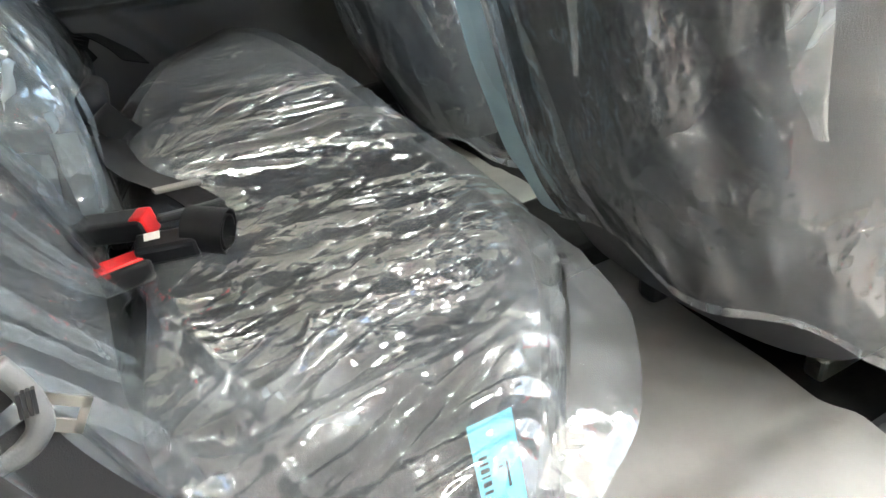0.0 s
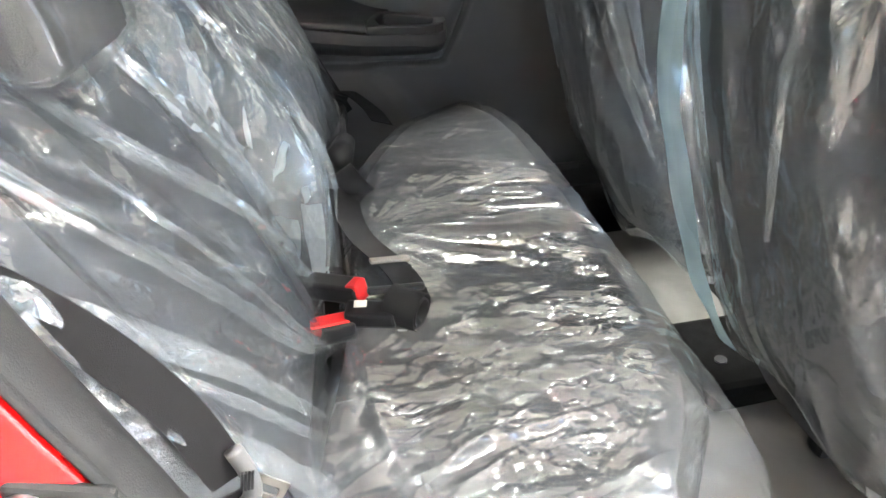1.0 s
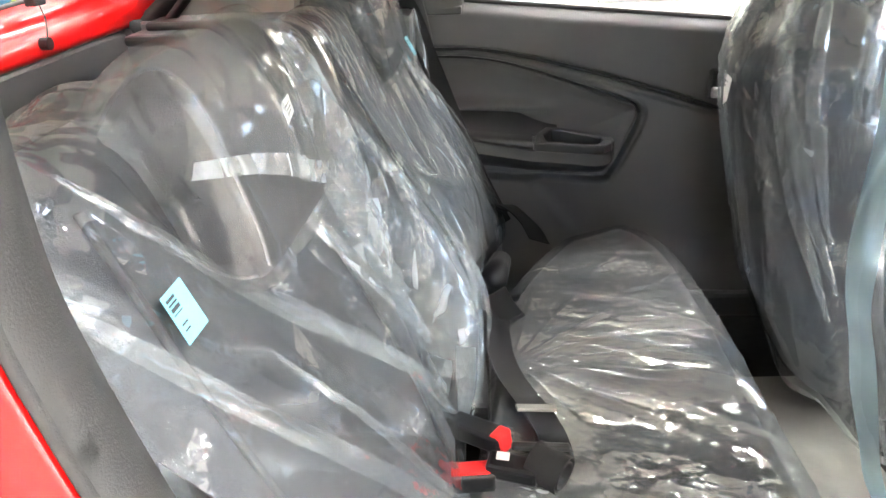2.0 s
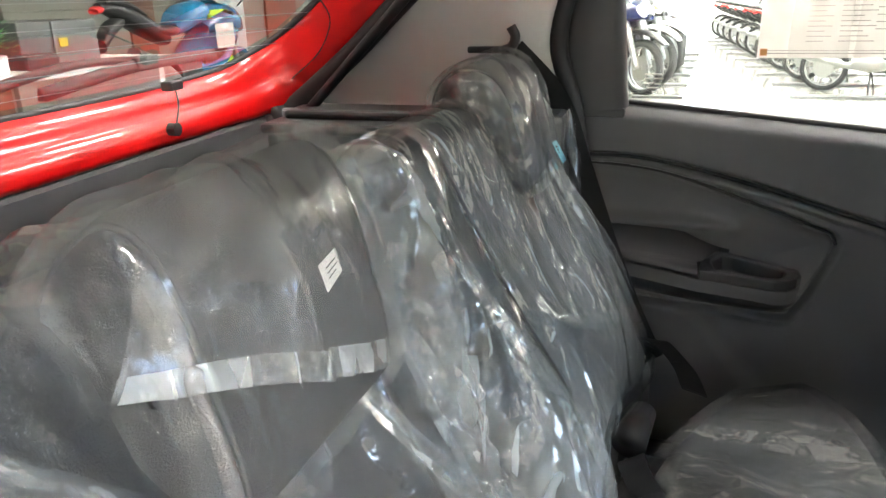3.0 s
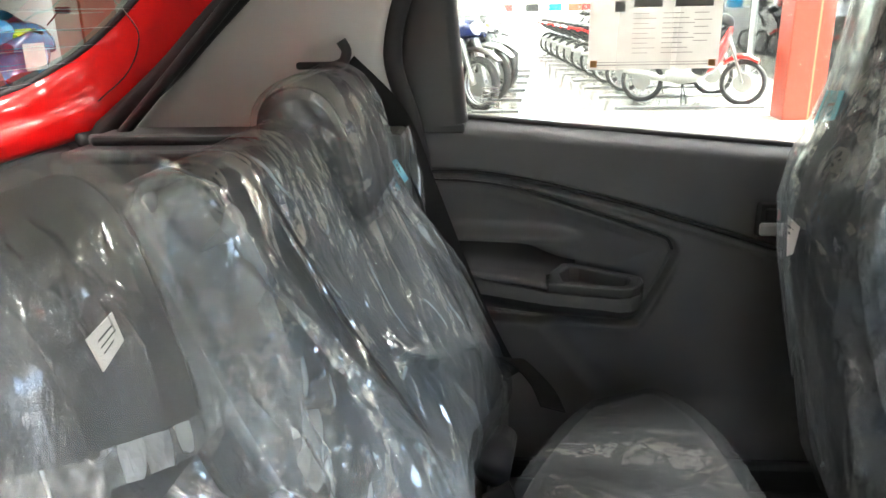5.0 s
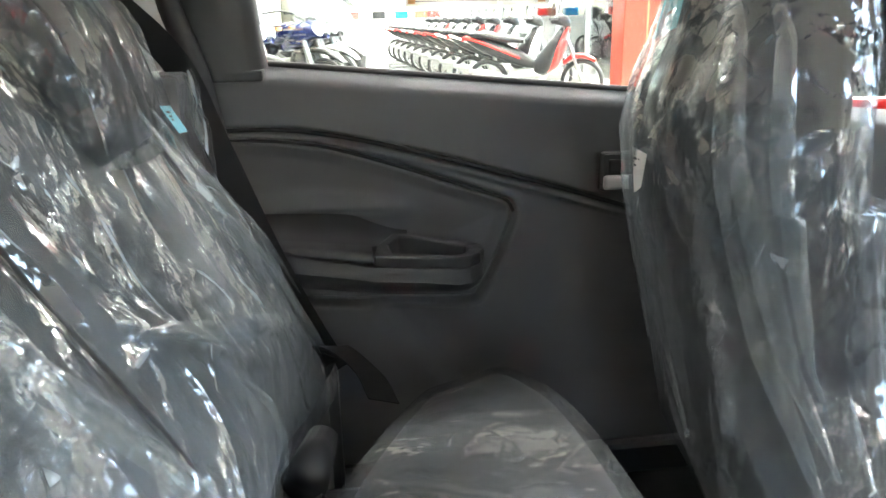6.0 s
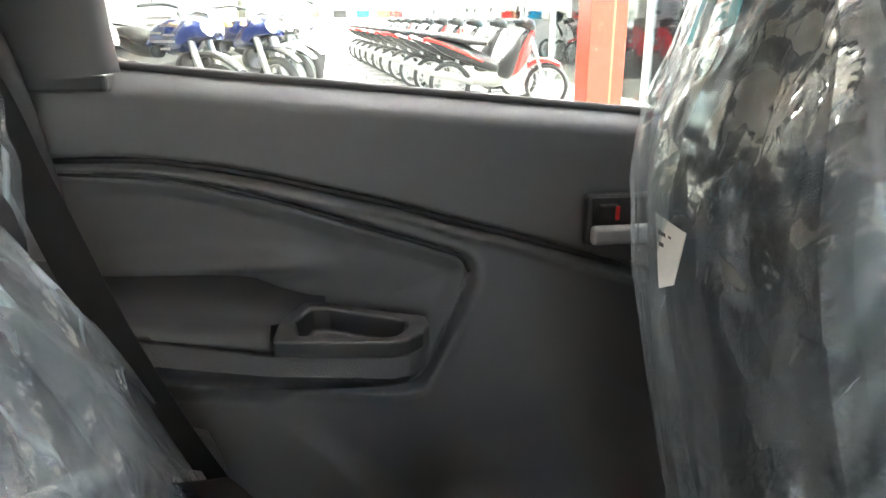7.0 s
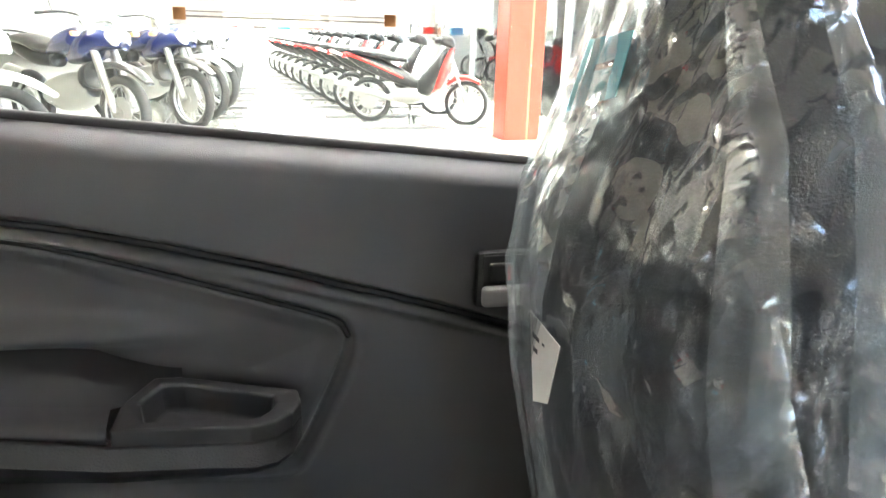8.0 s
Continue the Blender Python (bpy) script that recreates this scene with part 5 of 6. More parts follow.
# webbing wound into a loose coil; its axis lies along the bench, a little forwards
cax, cay = Vector((0.80, -0.58, -0.12)).normalized(), Vector((0, 0, 1))
cau = cax.cross(cay).normalized()
cav = cau.cross(cax)
ribbon("coil", [tuple(Vector((0.232, -0.302, 0.594)) + cau * (r * math.cos(a)) + cav * (r * math.sin(a))) for a, r in ((a, 0.0245 - 0.0009 * a) for a in np.linspace(-1.2, 9.6, 40))], 0.044, 0.0016, M_WEB, tongue, n=130, up=tuple(cax), along_up=True)
belt = empty("centre_belt", "black seat belt webbing folded along the rear bench", "seat belt")
ribbon("webbing", [(0.186, 0.135, 0.552), (0.178, 0.080, 0.566), (0.178, 0.02, 0.572), (0.181, -0.03, 0.574), (0.192, -0.10, 0.584), (0.209, -0.16, 0.594), (0.226, -0.205, 0.598), (0.240, -0.250, 0.596), (0.246, -0.285, 0.584)], 0.043, 0.0016, M_WEB, belt, n=60, up=(0.25, 0, 1))
ribbon("loop", [(0.183 + 0.006 * a - (0.028 - 0.001 * a) * math.sin(a) * 0.55, 0.125 + (0.030 - 0.001 * a) * math.cos(a), 0.566 + (0.030 - 0.001 * a) * math.sin(a)) for a in np.linspace(-1.6, 5.6, 30)], 0.040, 0.0016, M_WEB, belt, n=80, up=(0.85, 0.1, 0.5), along_up=True)
part("stop_clip", bm_box((-0.028, -0.006, -0.002), (0.028, 0.006, 0.003), 0.0015, pose(0.223, -0.200, 0.602, 0, 10, 12)), M_CLIP, belt, "flat grey metal clip")
part("stalk", bm_box((0.13, -0.16, 0.52), (0.162, 0.12, 0.572), 0.010), M_BUCKLE, belt)

near_belt = empty("near_belt", "black seat belt with a steel tongue beside the doorway", "seat belt")
ribbon("webbing", [(-0.20, -0.655, 1.06), (-0.125, -0.670, 1.00), (-0.050, -0.687, 0.945), (0.016, -0.699, 0.893), (0.059, -0.701, 0.828), (0.080, -0.701, 0.762)], 0.028, 0.0016, M_WEB, near_belt, n=40, up=(0.35, -1, 0.1))
# tongue: curved grip bar round the webbing, ribs, steel blade with its slot
grip_bar = sweep("tongue_grip", [(0.086, -0.703, 0.788), (0.092, -0.705, 0.768), (0.091, -0.706, 0.750), (0.080, -0.707, 0.740), (0.064, -0.708, 0.738), (0.057, -0.708, 0.741)], ring(0.0062, 12, 0.0045), M_GRIP, near_belt, "grey plastic tongue grip", n=40, up=(0, 1, 0))
for k in range(4):
    part("rib", bm_box((-0.0008, -0.0015, -0.007), (0.0008, 0.0010, 0.007), 0, pose(0.0882 + 0.0022 * k, -0.7105, 0.768, 0, 12, 0)), M_RUBBER, grip_bar)
blade = bmesh.new()
for lo, hi in (((0.0, -0.001, -0.014), (0.007, 0.001, 0.014)), ((0.0, -0.001, 0.006), (0.030, 0.001, 0.014)), ((0.0, -0.001, -0.014), (0.030, 0.001, -0.004)), ((0.024, -0.001, -0.014), (0.030, 0.001, 0.014))):
    box(blade, lo, hi)
bl = part("tongue_blade", blade, M_CLIP, near_belt, "steel tongue blade with a slot")
bl.matrix_world = pose(0.092, -0.703, 0.756, -8, 32, -8) @ Matrix.Scale(0.72, 4)
ribbon("lower_webbing", [(0.078, -0.704, 0.752), (0.084, -0.708, 0.728), (0.100, -0.712, 0.690), (0.125, -0.713, 0.640), (0.148, -0.712, 0.59)], 0.030, 0.0016, M_WEB, near_belt, n=24, up=(0.3, -1, 0.1))

far_belt = empty("far_belt", "black seat belt webbing hanging beside the far door", "seat belt")
ribbon("webbing", [(-0.08, 0.560, 1.125), (-0.02, 0.578, 1.060), (0.013, 0.585, 1.005), (0.044, 0.572, 0.922), (0.078, 0.556, 0.834), (0.115, 0.546, 0.738), (0.160, 0.544, 0.632), (0.202, 0.545, 0.545)], 0.040, 0.0016, M_WEB, far_belt, n=50, up=(0.2, -1, 0.05))
ribbon("slack", [(0.16, 0.50, 0.56), (0.20, 0.46, 0.625), (0.25, 0.42, 0.60), (0.27, 0.36, 0.585)], 0.05, 0.002, M_WEB, far_belt, n=24, up=(0.5, 0, 1))
bm = bmesh.new()
cyl(bm, (0.17, 0.20, 0.575), (0.19, 0.28, 0.585), 0.028, 0.02)
part("anchor_cover", bm, M_BUCKLE, far_belt, smooth=True)
part("wheel_arch", bm_box((-0.05, 0.50, 0.25), (0.20, 0.66, 0.60), 0.05), M_TRIM, load)

# seat rail cover and floor bracket
rail = empty("seat_rail_cover", "black plastic seat rail cover on the car floor", "rail cover")
part("cover", bm_box((0.695, -0.27, 0.275), (0.86, -0.085, 0.330), 0.014), M_CARPET, rail)
bm = bmesh.new()
cyl(bm, (0.738, -0.204, 0.3305), (0.738, -0.204, 0.3335), 0.010)
part("hole", bm, M_RUBBER, rail)
part("rail_foot", bm_box((0.795, -0.395, 0.28), (0.90, -0.355, 0.33), 0.012), M_RUBBER, rail)
part("rail", bm_box((0.86, -0.63, 0.28), (1.2, -0.60, 0.32), 0.006), M_STEEL, rail)


def label_sheet(name, lab, corners, colour, code, n=(0, 0, 1), bars=((0.12, 0.2, 0.5, 0.28), (0.12, 0.36, 0.42, 0.42), (0.12, 0.5, 0.36, 0.55))):
    """A small sticker given by four corners (clockwise), with its print as plain blocks."""
    a, b, c, d = (np.array(k) for k in corners)
    nn = np.cross(b - a, d - a)
    nn /= np.linalg.norm(nn)
    if nn @ np.array(n) < 0:
        nn = -nn

    def at(u, v, h):
        return a + (b - a) * u + (d - a) * v + (a - b + c - d) * u * v + nn * h
    L = empty(name, lab, "label")
    t = 0.0006
    vs = [at(u, v, h) for h in (0, t) for u, v in ((0, 0), (1, 0), (1, 1), (0, 1))]
    mesh_ob("sticker", vs, [(3, 2, 1, 0), (4, 5, 6, 7), (0, 1, 5, 4), (1, 2, 6, 5), (2, 3, 7, 6), (3, 0, 4, 7)], colour, L, smooth=False)
    V, F = [], []
    for u0, v0, u1, v1 in bars:
        k = len(V)
        V += [at(u, v, t * 2) for u, v in ((u0, v0), (u1, v0), (u1, v1), (u0, v1))]
        F.append((k, k + 1, k + 2, k + 3))
    mesh_ob("print", V, F, M_INKDARK, L, smooth=False)
    return L


# ---- labels on the covers ----
label_sheet("cushion_label", "light blue printed label under the bench film", [(0.3035, -0.7188, 0.6275), (0.3375, -0.7200, 0.6275), (0.3050, -0.7860, 0.6265), (0.2780, -0.7830, 0.6265)], M_BLUESTK, True,
            bars=((0.10, 0.40, 0.30, 0.44), (0.10, 0.47, 0.30, 0.50), (0.10, 0.53, 0.30, 0.58), (0.10, 0.61, 0.30, 0.63), (0.10, 0.67, 0.30, 0.72), (0.10, 0.76, 0.30, 0.79), (0.48, 0.56, 0.60, 0.59), (0.66, 0.54, 0.72, 0.80)))
label_sheet("backrest_label", "light blue printed label on the narrow backrest cover", [(-0.035, -0.596, 1.012), (-0.022, -0.596, 0.980), (-0.023, -0.626, 0.981), (-0.035, -0.626, 1.013)], M_BLUESTK, True, n=(1, 0, 0.5),
            bars=((0.10, 0.55, 0.16, 0.95), (0.20, 0.55, 0.24, 0.95), (0.28, 0.55, 0.36, 0.95), (0.40, 0.55, 0.43, 0.95), (0.62, 0.62, 0.66, 0.90), (0.74, 0.66, 0.78, 0.9)))
label_sheet("headrest_label", "small white cloth label on the headrest", [(-0.004, -0.424, 1.076), (-0.004, -0.400, 1.079), (-0.001, -0.399, 1.064), (-0.001, -0.420, 1.058)], M_PAPER, True, n=(1, 0, 0), bars=((0.22, 0.24, 0.8, 0.30), (0.22, 0.44, 0.85, 0.49), (0.22, 0.62, 0.66, 0.67)))
label_sheet("front_seat_label", "white printed label folded round the front seat cover", [(0.572, 0.284, 0.935), (0.566, 0.226, 0.936), (0.564, 0.232, 0.898), (0.567, 0.258, 0.886)], M_PAPER, True, n=(-1, -0.3, 0),
            bars=((0.50, 0.2, 0.60, 0.24), (0.12, 0.2, 0.4, 0.26), (0.14, 0.36, 0.34, 0.42)))
label_sheet("front_seat_tag", "teal printed label on the front seat cover", [(0.616, 0.322, 1.098), (0.612, 0.262, 1.104), (0.606, 0.264, 1.068), (0.610, 0.336, 1.052)], M_TEALSTK, True, n=(-1, 0, 0), bars=((0.4, 0.4, 0.8, 0.5),))
label_sheet("far_backrest_label", "light blue label on the wide backrest cover", [(0.012, 0.42, 0.985), (0.012, 0.47, 0.980), (0.030, 0.475, 0.945), (0.030, 0.425, 0.950)], M_BLUESTK, True, n=(1, 0, 0.5))


# ================= the showroom =================
M_TILE = mat("polished_floor_tile", (0.31, 0.30, 0.275), 0.10, var=0.05, scale=1.2, bscale=40)
M_WALL = mat("cream_wall", (0.33, 0.32, 0.27), 0.8, var=0.05, scale=2, bump=0.2, bscale=80)
M_WALLW = mat("white_wall", (0.78, 0.78, 0.76), 0.8, var=0.04, scale=2)
M_BROWN = mat("brown_wood", (0.22, 0.085, 0.04), 0.5, var=0.3, scale=3, bscale=40)
M_POST = mat("orange_red_cladding", (0.24, 0.030, 0.012), 0.45, var=0.12, scale=2)
M_CEIL = mat("ceiling_board", (0.80, 0.74, 0.65), 0.9, var=0.04, scale=1)
M_ASPH = mat("pale_road", (0.32, 0.31, 0.30), 0.9, var=0.2, scale=0.5, bump=0.4, bscale=20)
M_TYRE = mat("tyre_rubber", (0.022, 0.022, 0.023), 0.75, var=0.2, bump=0.4, bscale=120)
M_BLUE = mat("dark_blue_paint", (0.008, 0.016, 0.085), 0.25, var=0.05, coat=0.8)
M_SKYBLUE = mat("bright_blue_paint", (0.004, 0.20, 0.42), 0.25, var=0.05, coat=0.8)
M_WHITEP = mat("white_plastic", (0.74, 0.74, 0.73), 0.3, var=0.04)
M_BLACKP = mat("gloss_black_plastic", (0.02, 0.02, 0.021), 0.28, var=0.05)
M_REDP = mat("red_plastic", (0.60, 0.02, 0.015), 0.3, var=0.05, coat=0.6)
M_LIME = mat("lime_plastic", (0.55, 0.75, 0.03), 0.35, var=0.05)
M_ALLOY = mat("dull_alloy", (0.34, 0.34, 0.33), 0.4, metal=0.8, var=0.1)
M_LEAF = mat("plant_leaf", (0.11, 0.36, 0.08), 0.5, var=0.35, scale=40)
M_GREYBOX = mat("grey_sheet_steel", (0.13, 0.13, 0.125), 0.45, var=0.1)
M_YELLOW = mat("yellow_label", (0.75, 0.50, 0.03), 0.6, var=0.05)
M_TIMBER = mat("dark_board", (0.10, 0.10, 0.10), 0.6, var=0.2)

M_LAMP = glow_material("lamp_panel", (1.0, 0.98, 0.955), 10.0)
X_FRONT, X_BACK, Y_NEAR, Y_FAR, CEIL = 4.6, -7.0, -5.0, 27.0, 4.0
ground = tagged(part("ground", bm_box((-300, -300, -0.30), (300, 300, -0.12)), M_ASPH), "pale sunlit road and ground outside", "ground", kind="structure")
sfloor = empty("showroom_floor", "polished cream floor tiles of the showroom", "floor", kind="structure")
part("floor_bed", bm_box((X_BACK, Y_NEAR, -0.10), (X_FRONT, Y_FAR, -0.006)), M_GREYBOX, sfloor)
ceil = tagged(part("ceiling", bm_box((X_BACK, Y_NEAR, CEIL), (X_FRONT + 0.6, Y_FAR, CEIL + 0.15)), M_CEIL), "plain pale showroom ceiling", "ceiling", kind="structure")

wall_w = empty("wall_west", "cream showroom wall with brown timber doors", "wall", kind="structure")
part("wall_panel", bm_box((X_BACK - 0.2, Y_NEAR, -0.1), (X_BACK, Y_FAR, CEIL)), M_WALL, wall_w)
for y0, y1 in ((4.9, 6.0), (8.2, 8.75), (12.0, 13.2)):
    part("timber_panel", bm_box((X_BACK - 0.002, y0, 0.0), (X_BACK + 0.05, y1, 2.6), 0.01), M_BROWN, wall_w, "brown timber panel")
part("dark_doorway", bm_box((X_BACK - 0.001, 3.4, 0.0), (X_BACK + 0.03, 4.9, 2.5), 0.01), M_BLACKP, wall_w)
part("pale_board", bm_box((X_BACK + 0.02, 6.05, 0.0), (X_BACK + 0.10, 8.1, 1.95), 0.01), M_WALL, wall_w)
wall_n = empty("wall_north", "white showroom end wall with bright windows", "wall", kind="structure")
for x0, x1 in ((X_BACK, -3.2), (-1.4, -0.6), (1.6, 1.9), (3.9, X_FRONT)):
    part("wall_panel", bm_box((x0, Y_FAR, -0.1), (x1, Y_FAR + 0.2, CEIL)), M_WALLW, wall_n)
part("wall_head", bm_box((X_BACK, Y_FAR, 3.1), (X_FRONT, Y_FAR + 0.2, CEIL)), M_WALLW, wall_n)
part("wall_foot", bm_box((X_BACK, Y_FAR, -0.1), (X_FRONT, Y_FAR + 0.2, 0.5)), M_WALLW, wall_n)

# glazed front along the street: slim posts, clad columns, panes
glazing = empty("shop_front", "tall glazed shop front with slim pale posts", "shop window", kind="structure")
for y in np.arange(Y_NEAR, Y_FAR + 0.1, 2.0):
    part("mullion", bm_box((X_FRONT - 0.05, y - 0.035, -0.1), (X_FRONT + 0.05, y + 0.035, CEIL), 0.006), M_ALLOY, glazing)
    pane = part("pane", bm_box((X_FRONT - 0.006, y + 0.04, 0.0), (X_FRONT + 0.006, y + 1.96, 3.4)), M_GLASS_SHOP, glazing)
    pane.visible_shadow = False
part("front_head", bm_box((X_FRONT - 0.1, Y_NEAR, 3.4), (X_FRONT + 0.1, Y_FAR, CEIL)), M_WALLW, glazing)
# unseen wall, assumed; its pier widths limit the light from the near side
wall_s = empty("wall_south", "unseen cream wall with narrow light gaps behind the car door", "wall", kind="structure")
part("wall_foot", bm_box((X_BACK, Y_NEAR - 0.2, -0.1), (X_FRONT, Y_NEAR, 1.0)), M_WALL, wall_s)
part("wall_head", bm_box((X_BACK, Y_NEAR - 0.2, 3.2), (X_FRONT, Y_NEAR, CEIL)), M_WALL, wall_s)
for x in np.arange(X_BACK, X_FRONT + 0.1, 2.9):
    part("wall_pier", bm_box((x - 1.30, Y_NEAR - 0.2, 0.9), (x + 1.30, Y_NEAR, 3.3)), M_WALL, wall_s)
for x in np.arange(-1.0, 4.5, 2.4):
    for y in np.arange(0.8 if x < 0.5 else -4.0, 26.0, 2.4):
        tagged(part("ceiling_light", bm_box((x - 0.3, y - 0.3, CEIL - 0.03), (x + 0.3, y + 0.3, CEIL - 0.002), 0.004), M_LAMP), "flat square lit ceiling panel", "ceiling light", "ceiling lights")
col = empty("clad_column", "orange-red clad square column by the shop front", "column", kind="structure")
part("cladding", bm_box((3.20, 7.42, -0.005), (3.46, 7.80, CEIL), 0.01), M_POST, col)
part("cladding_side", bm_box((3.475, 7.44, -0.005), (3.62, 7.78, CEIL), 0.01), M_POST, col)
part("cover_strip", bm_box((3.452, 7.435, 0.0), (3.482, 7.70, CEIL), 0.004), mat("pale_orange_strip", (0.42, 0.15, 0.07), 0.4), col, "paler cover strip")
for x, y, r, m in ((-1.35, 12.6, 0.28, M_WALLW), (-1.0, 17.5, 0.28, M_WALL), (-4.9, 7.25, 0.26, M_WALLW)):
    bm = bmesh.new()
    cyl(bm, (x, y, -0.005), (x, y, CEIL), r, seg=32)
    tagged(part("round_column", bm, m, smooth=True), "round pale showroom column", "column", "round columns", "structure")

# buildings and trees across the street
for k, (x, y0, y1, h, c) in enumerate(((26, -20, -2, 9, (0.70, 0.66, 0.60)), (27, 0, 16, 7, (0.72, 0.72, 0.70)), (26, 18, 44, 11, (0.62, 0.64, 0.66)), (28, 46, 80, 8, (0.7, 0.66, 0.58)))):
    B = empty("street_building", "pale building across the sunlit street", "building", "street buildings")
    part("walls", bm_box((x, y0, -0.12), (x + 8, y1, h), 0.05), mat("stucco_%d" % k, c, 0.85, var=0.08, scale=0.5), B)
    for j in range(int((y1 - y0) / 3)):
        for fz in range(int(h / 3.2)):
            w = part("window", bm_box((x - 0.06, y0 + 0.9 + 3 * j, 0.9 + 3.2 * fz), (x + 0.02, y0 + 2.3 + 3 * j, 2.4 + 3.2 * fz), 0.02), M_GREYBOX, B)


# ---- motorcycles ----
def wheel(parent, x, r, w, spokes=10, disc=True):
    V, F = [], []
    na, nb = 36, 10
    for i in range(na):
        a = 2 * math.pi * i / na
        for j in range(nb):
            b = 2 * math.pi * j / nb
            rr = r - w * 0.5 + w * 0.5 * math.cos(b)
            V.append((x + rr * math.cos(a), w * 0.5 * math.sin(b), r + rr * math.sin(a)))
    for i in range(na):
        for j in range(nb):
            F.append((i * nb + j, i * nb + (j + 1) % nb, ((i + 1) % na) * nb + (j + 1) % nb, ((i + 1) % na) * nb + j))
    t = mesh_ob("tyre", V, F, M_TYRE, parent)
    bm = bmesh.new()
    n = 30
    for k in range(n):
        a0, a1 = 2 * math.pi * k / n, 2 * math.pi * (k + 1) / n
        r0 = r - w * 0.95
        q = [bm.verts.new((x + rr * math.cos(a), y, r + rr * math.sin(a))) for a, y, rr in
             ((a0, -w * 0.35, r0), (a1, -w * 0.35, r0), (a1, w * 0.35, r0), (a0, w * 0.35, r0), (a0, -w * 0.35, r0 + 0.016), (a1, -w * 0.35, r0 + 0.016), (a1, w * 0.35, r0 + 0.016), (a0, w * 0.35, r0 + 0.016))]
        for f in ((0, 1, 2, 3), (4, 5, 1, 0), (3, 2, 6, 7)):
            bm.faces.new([q[i] for i in f])
    for k in range(spokes):
        a = 2 * math.pi * k / spokes
        cyl(bm, (x + 0.03 * math.cos(a + 0.5), 0.012 * (1 if k % 2 else -1), r + 0.03 * math.sin(a + 0.5)), (x + (r - w) * math.cos(a), 0, r + (r - w) * math.sin(a)), 0.004 if spokes > 8 else 0.012, seg=5, caps=False)
    cyl(bm, (x, -0.05, r), (x, 0.05, r), 0.04, seg=12)
    if disc:
        cyl(bm, (x, -0.042, r), (x, -0.038, r), r * 0.42, seg=24)
    part("rim", bm, M_ALLOY, t)
    return t


def hull(name, sections, material, parent, label="", n=16, power=2.6):
    """A smooth shell lofted along x through (x, z, half height, half width)."""
    s = np.array(sections)
    t = np.linspace(0, len(s) - 1, 5 * len(s))
    s = spline(s, len(t))
    P = []
    for x, z, h, w in s:
        row = []
        for j in range(n):
            a = 2 * math.pi * j / n
            ca, sa = math.cos(a), math.sin(a)
            r = (abs(ca) ** power + abs(sa) ** power) ** (-1 / power)
            row.append((x, r * ca * max(w, 0.003), z + r * sa * max(h, 0.003)))
        P.append(row)
    P = np.array(P)
    a, b, _ = P.shape
    faces = [(i * b + j, i * b + (j + 1) % b, (i + 1) * b + (j + 1) % b, (i + 1) * b + j) for i in range(a - 1) for j in range(b)]
    faces += [tuple(range(b)), tuple((a - 1) * b + j for j in range(b - 1, -1, -1))]
    return mesh_ob(name, P.reshape(-1, 3), faces, material, parent, label)


def bars(parent, specs):
    for name, pts, r, m in specs:
        sweep(name, pts, ring(r, 8), m, parent, n=max(4, 4 * len(pts)))


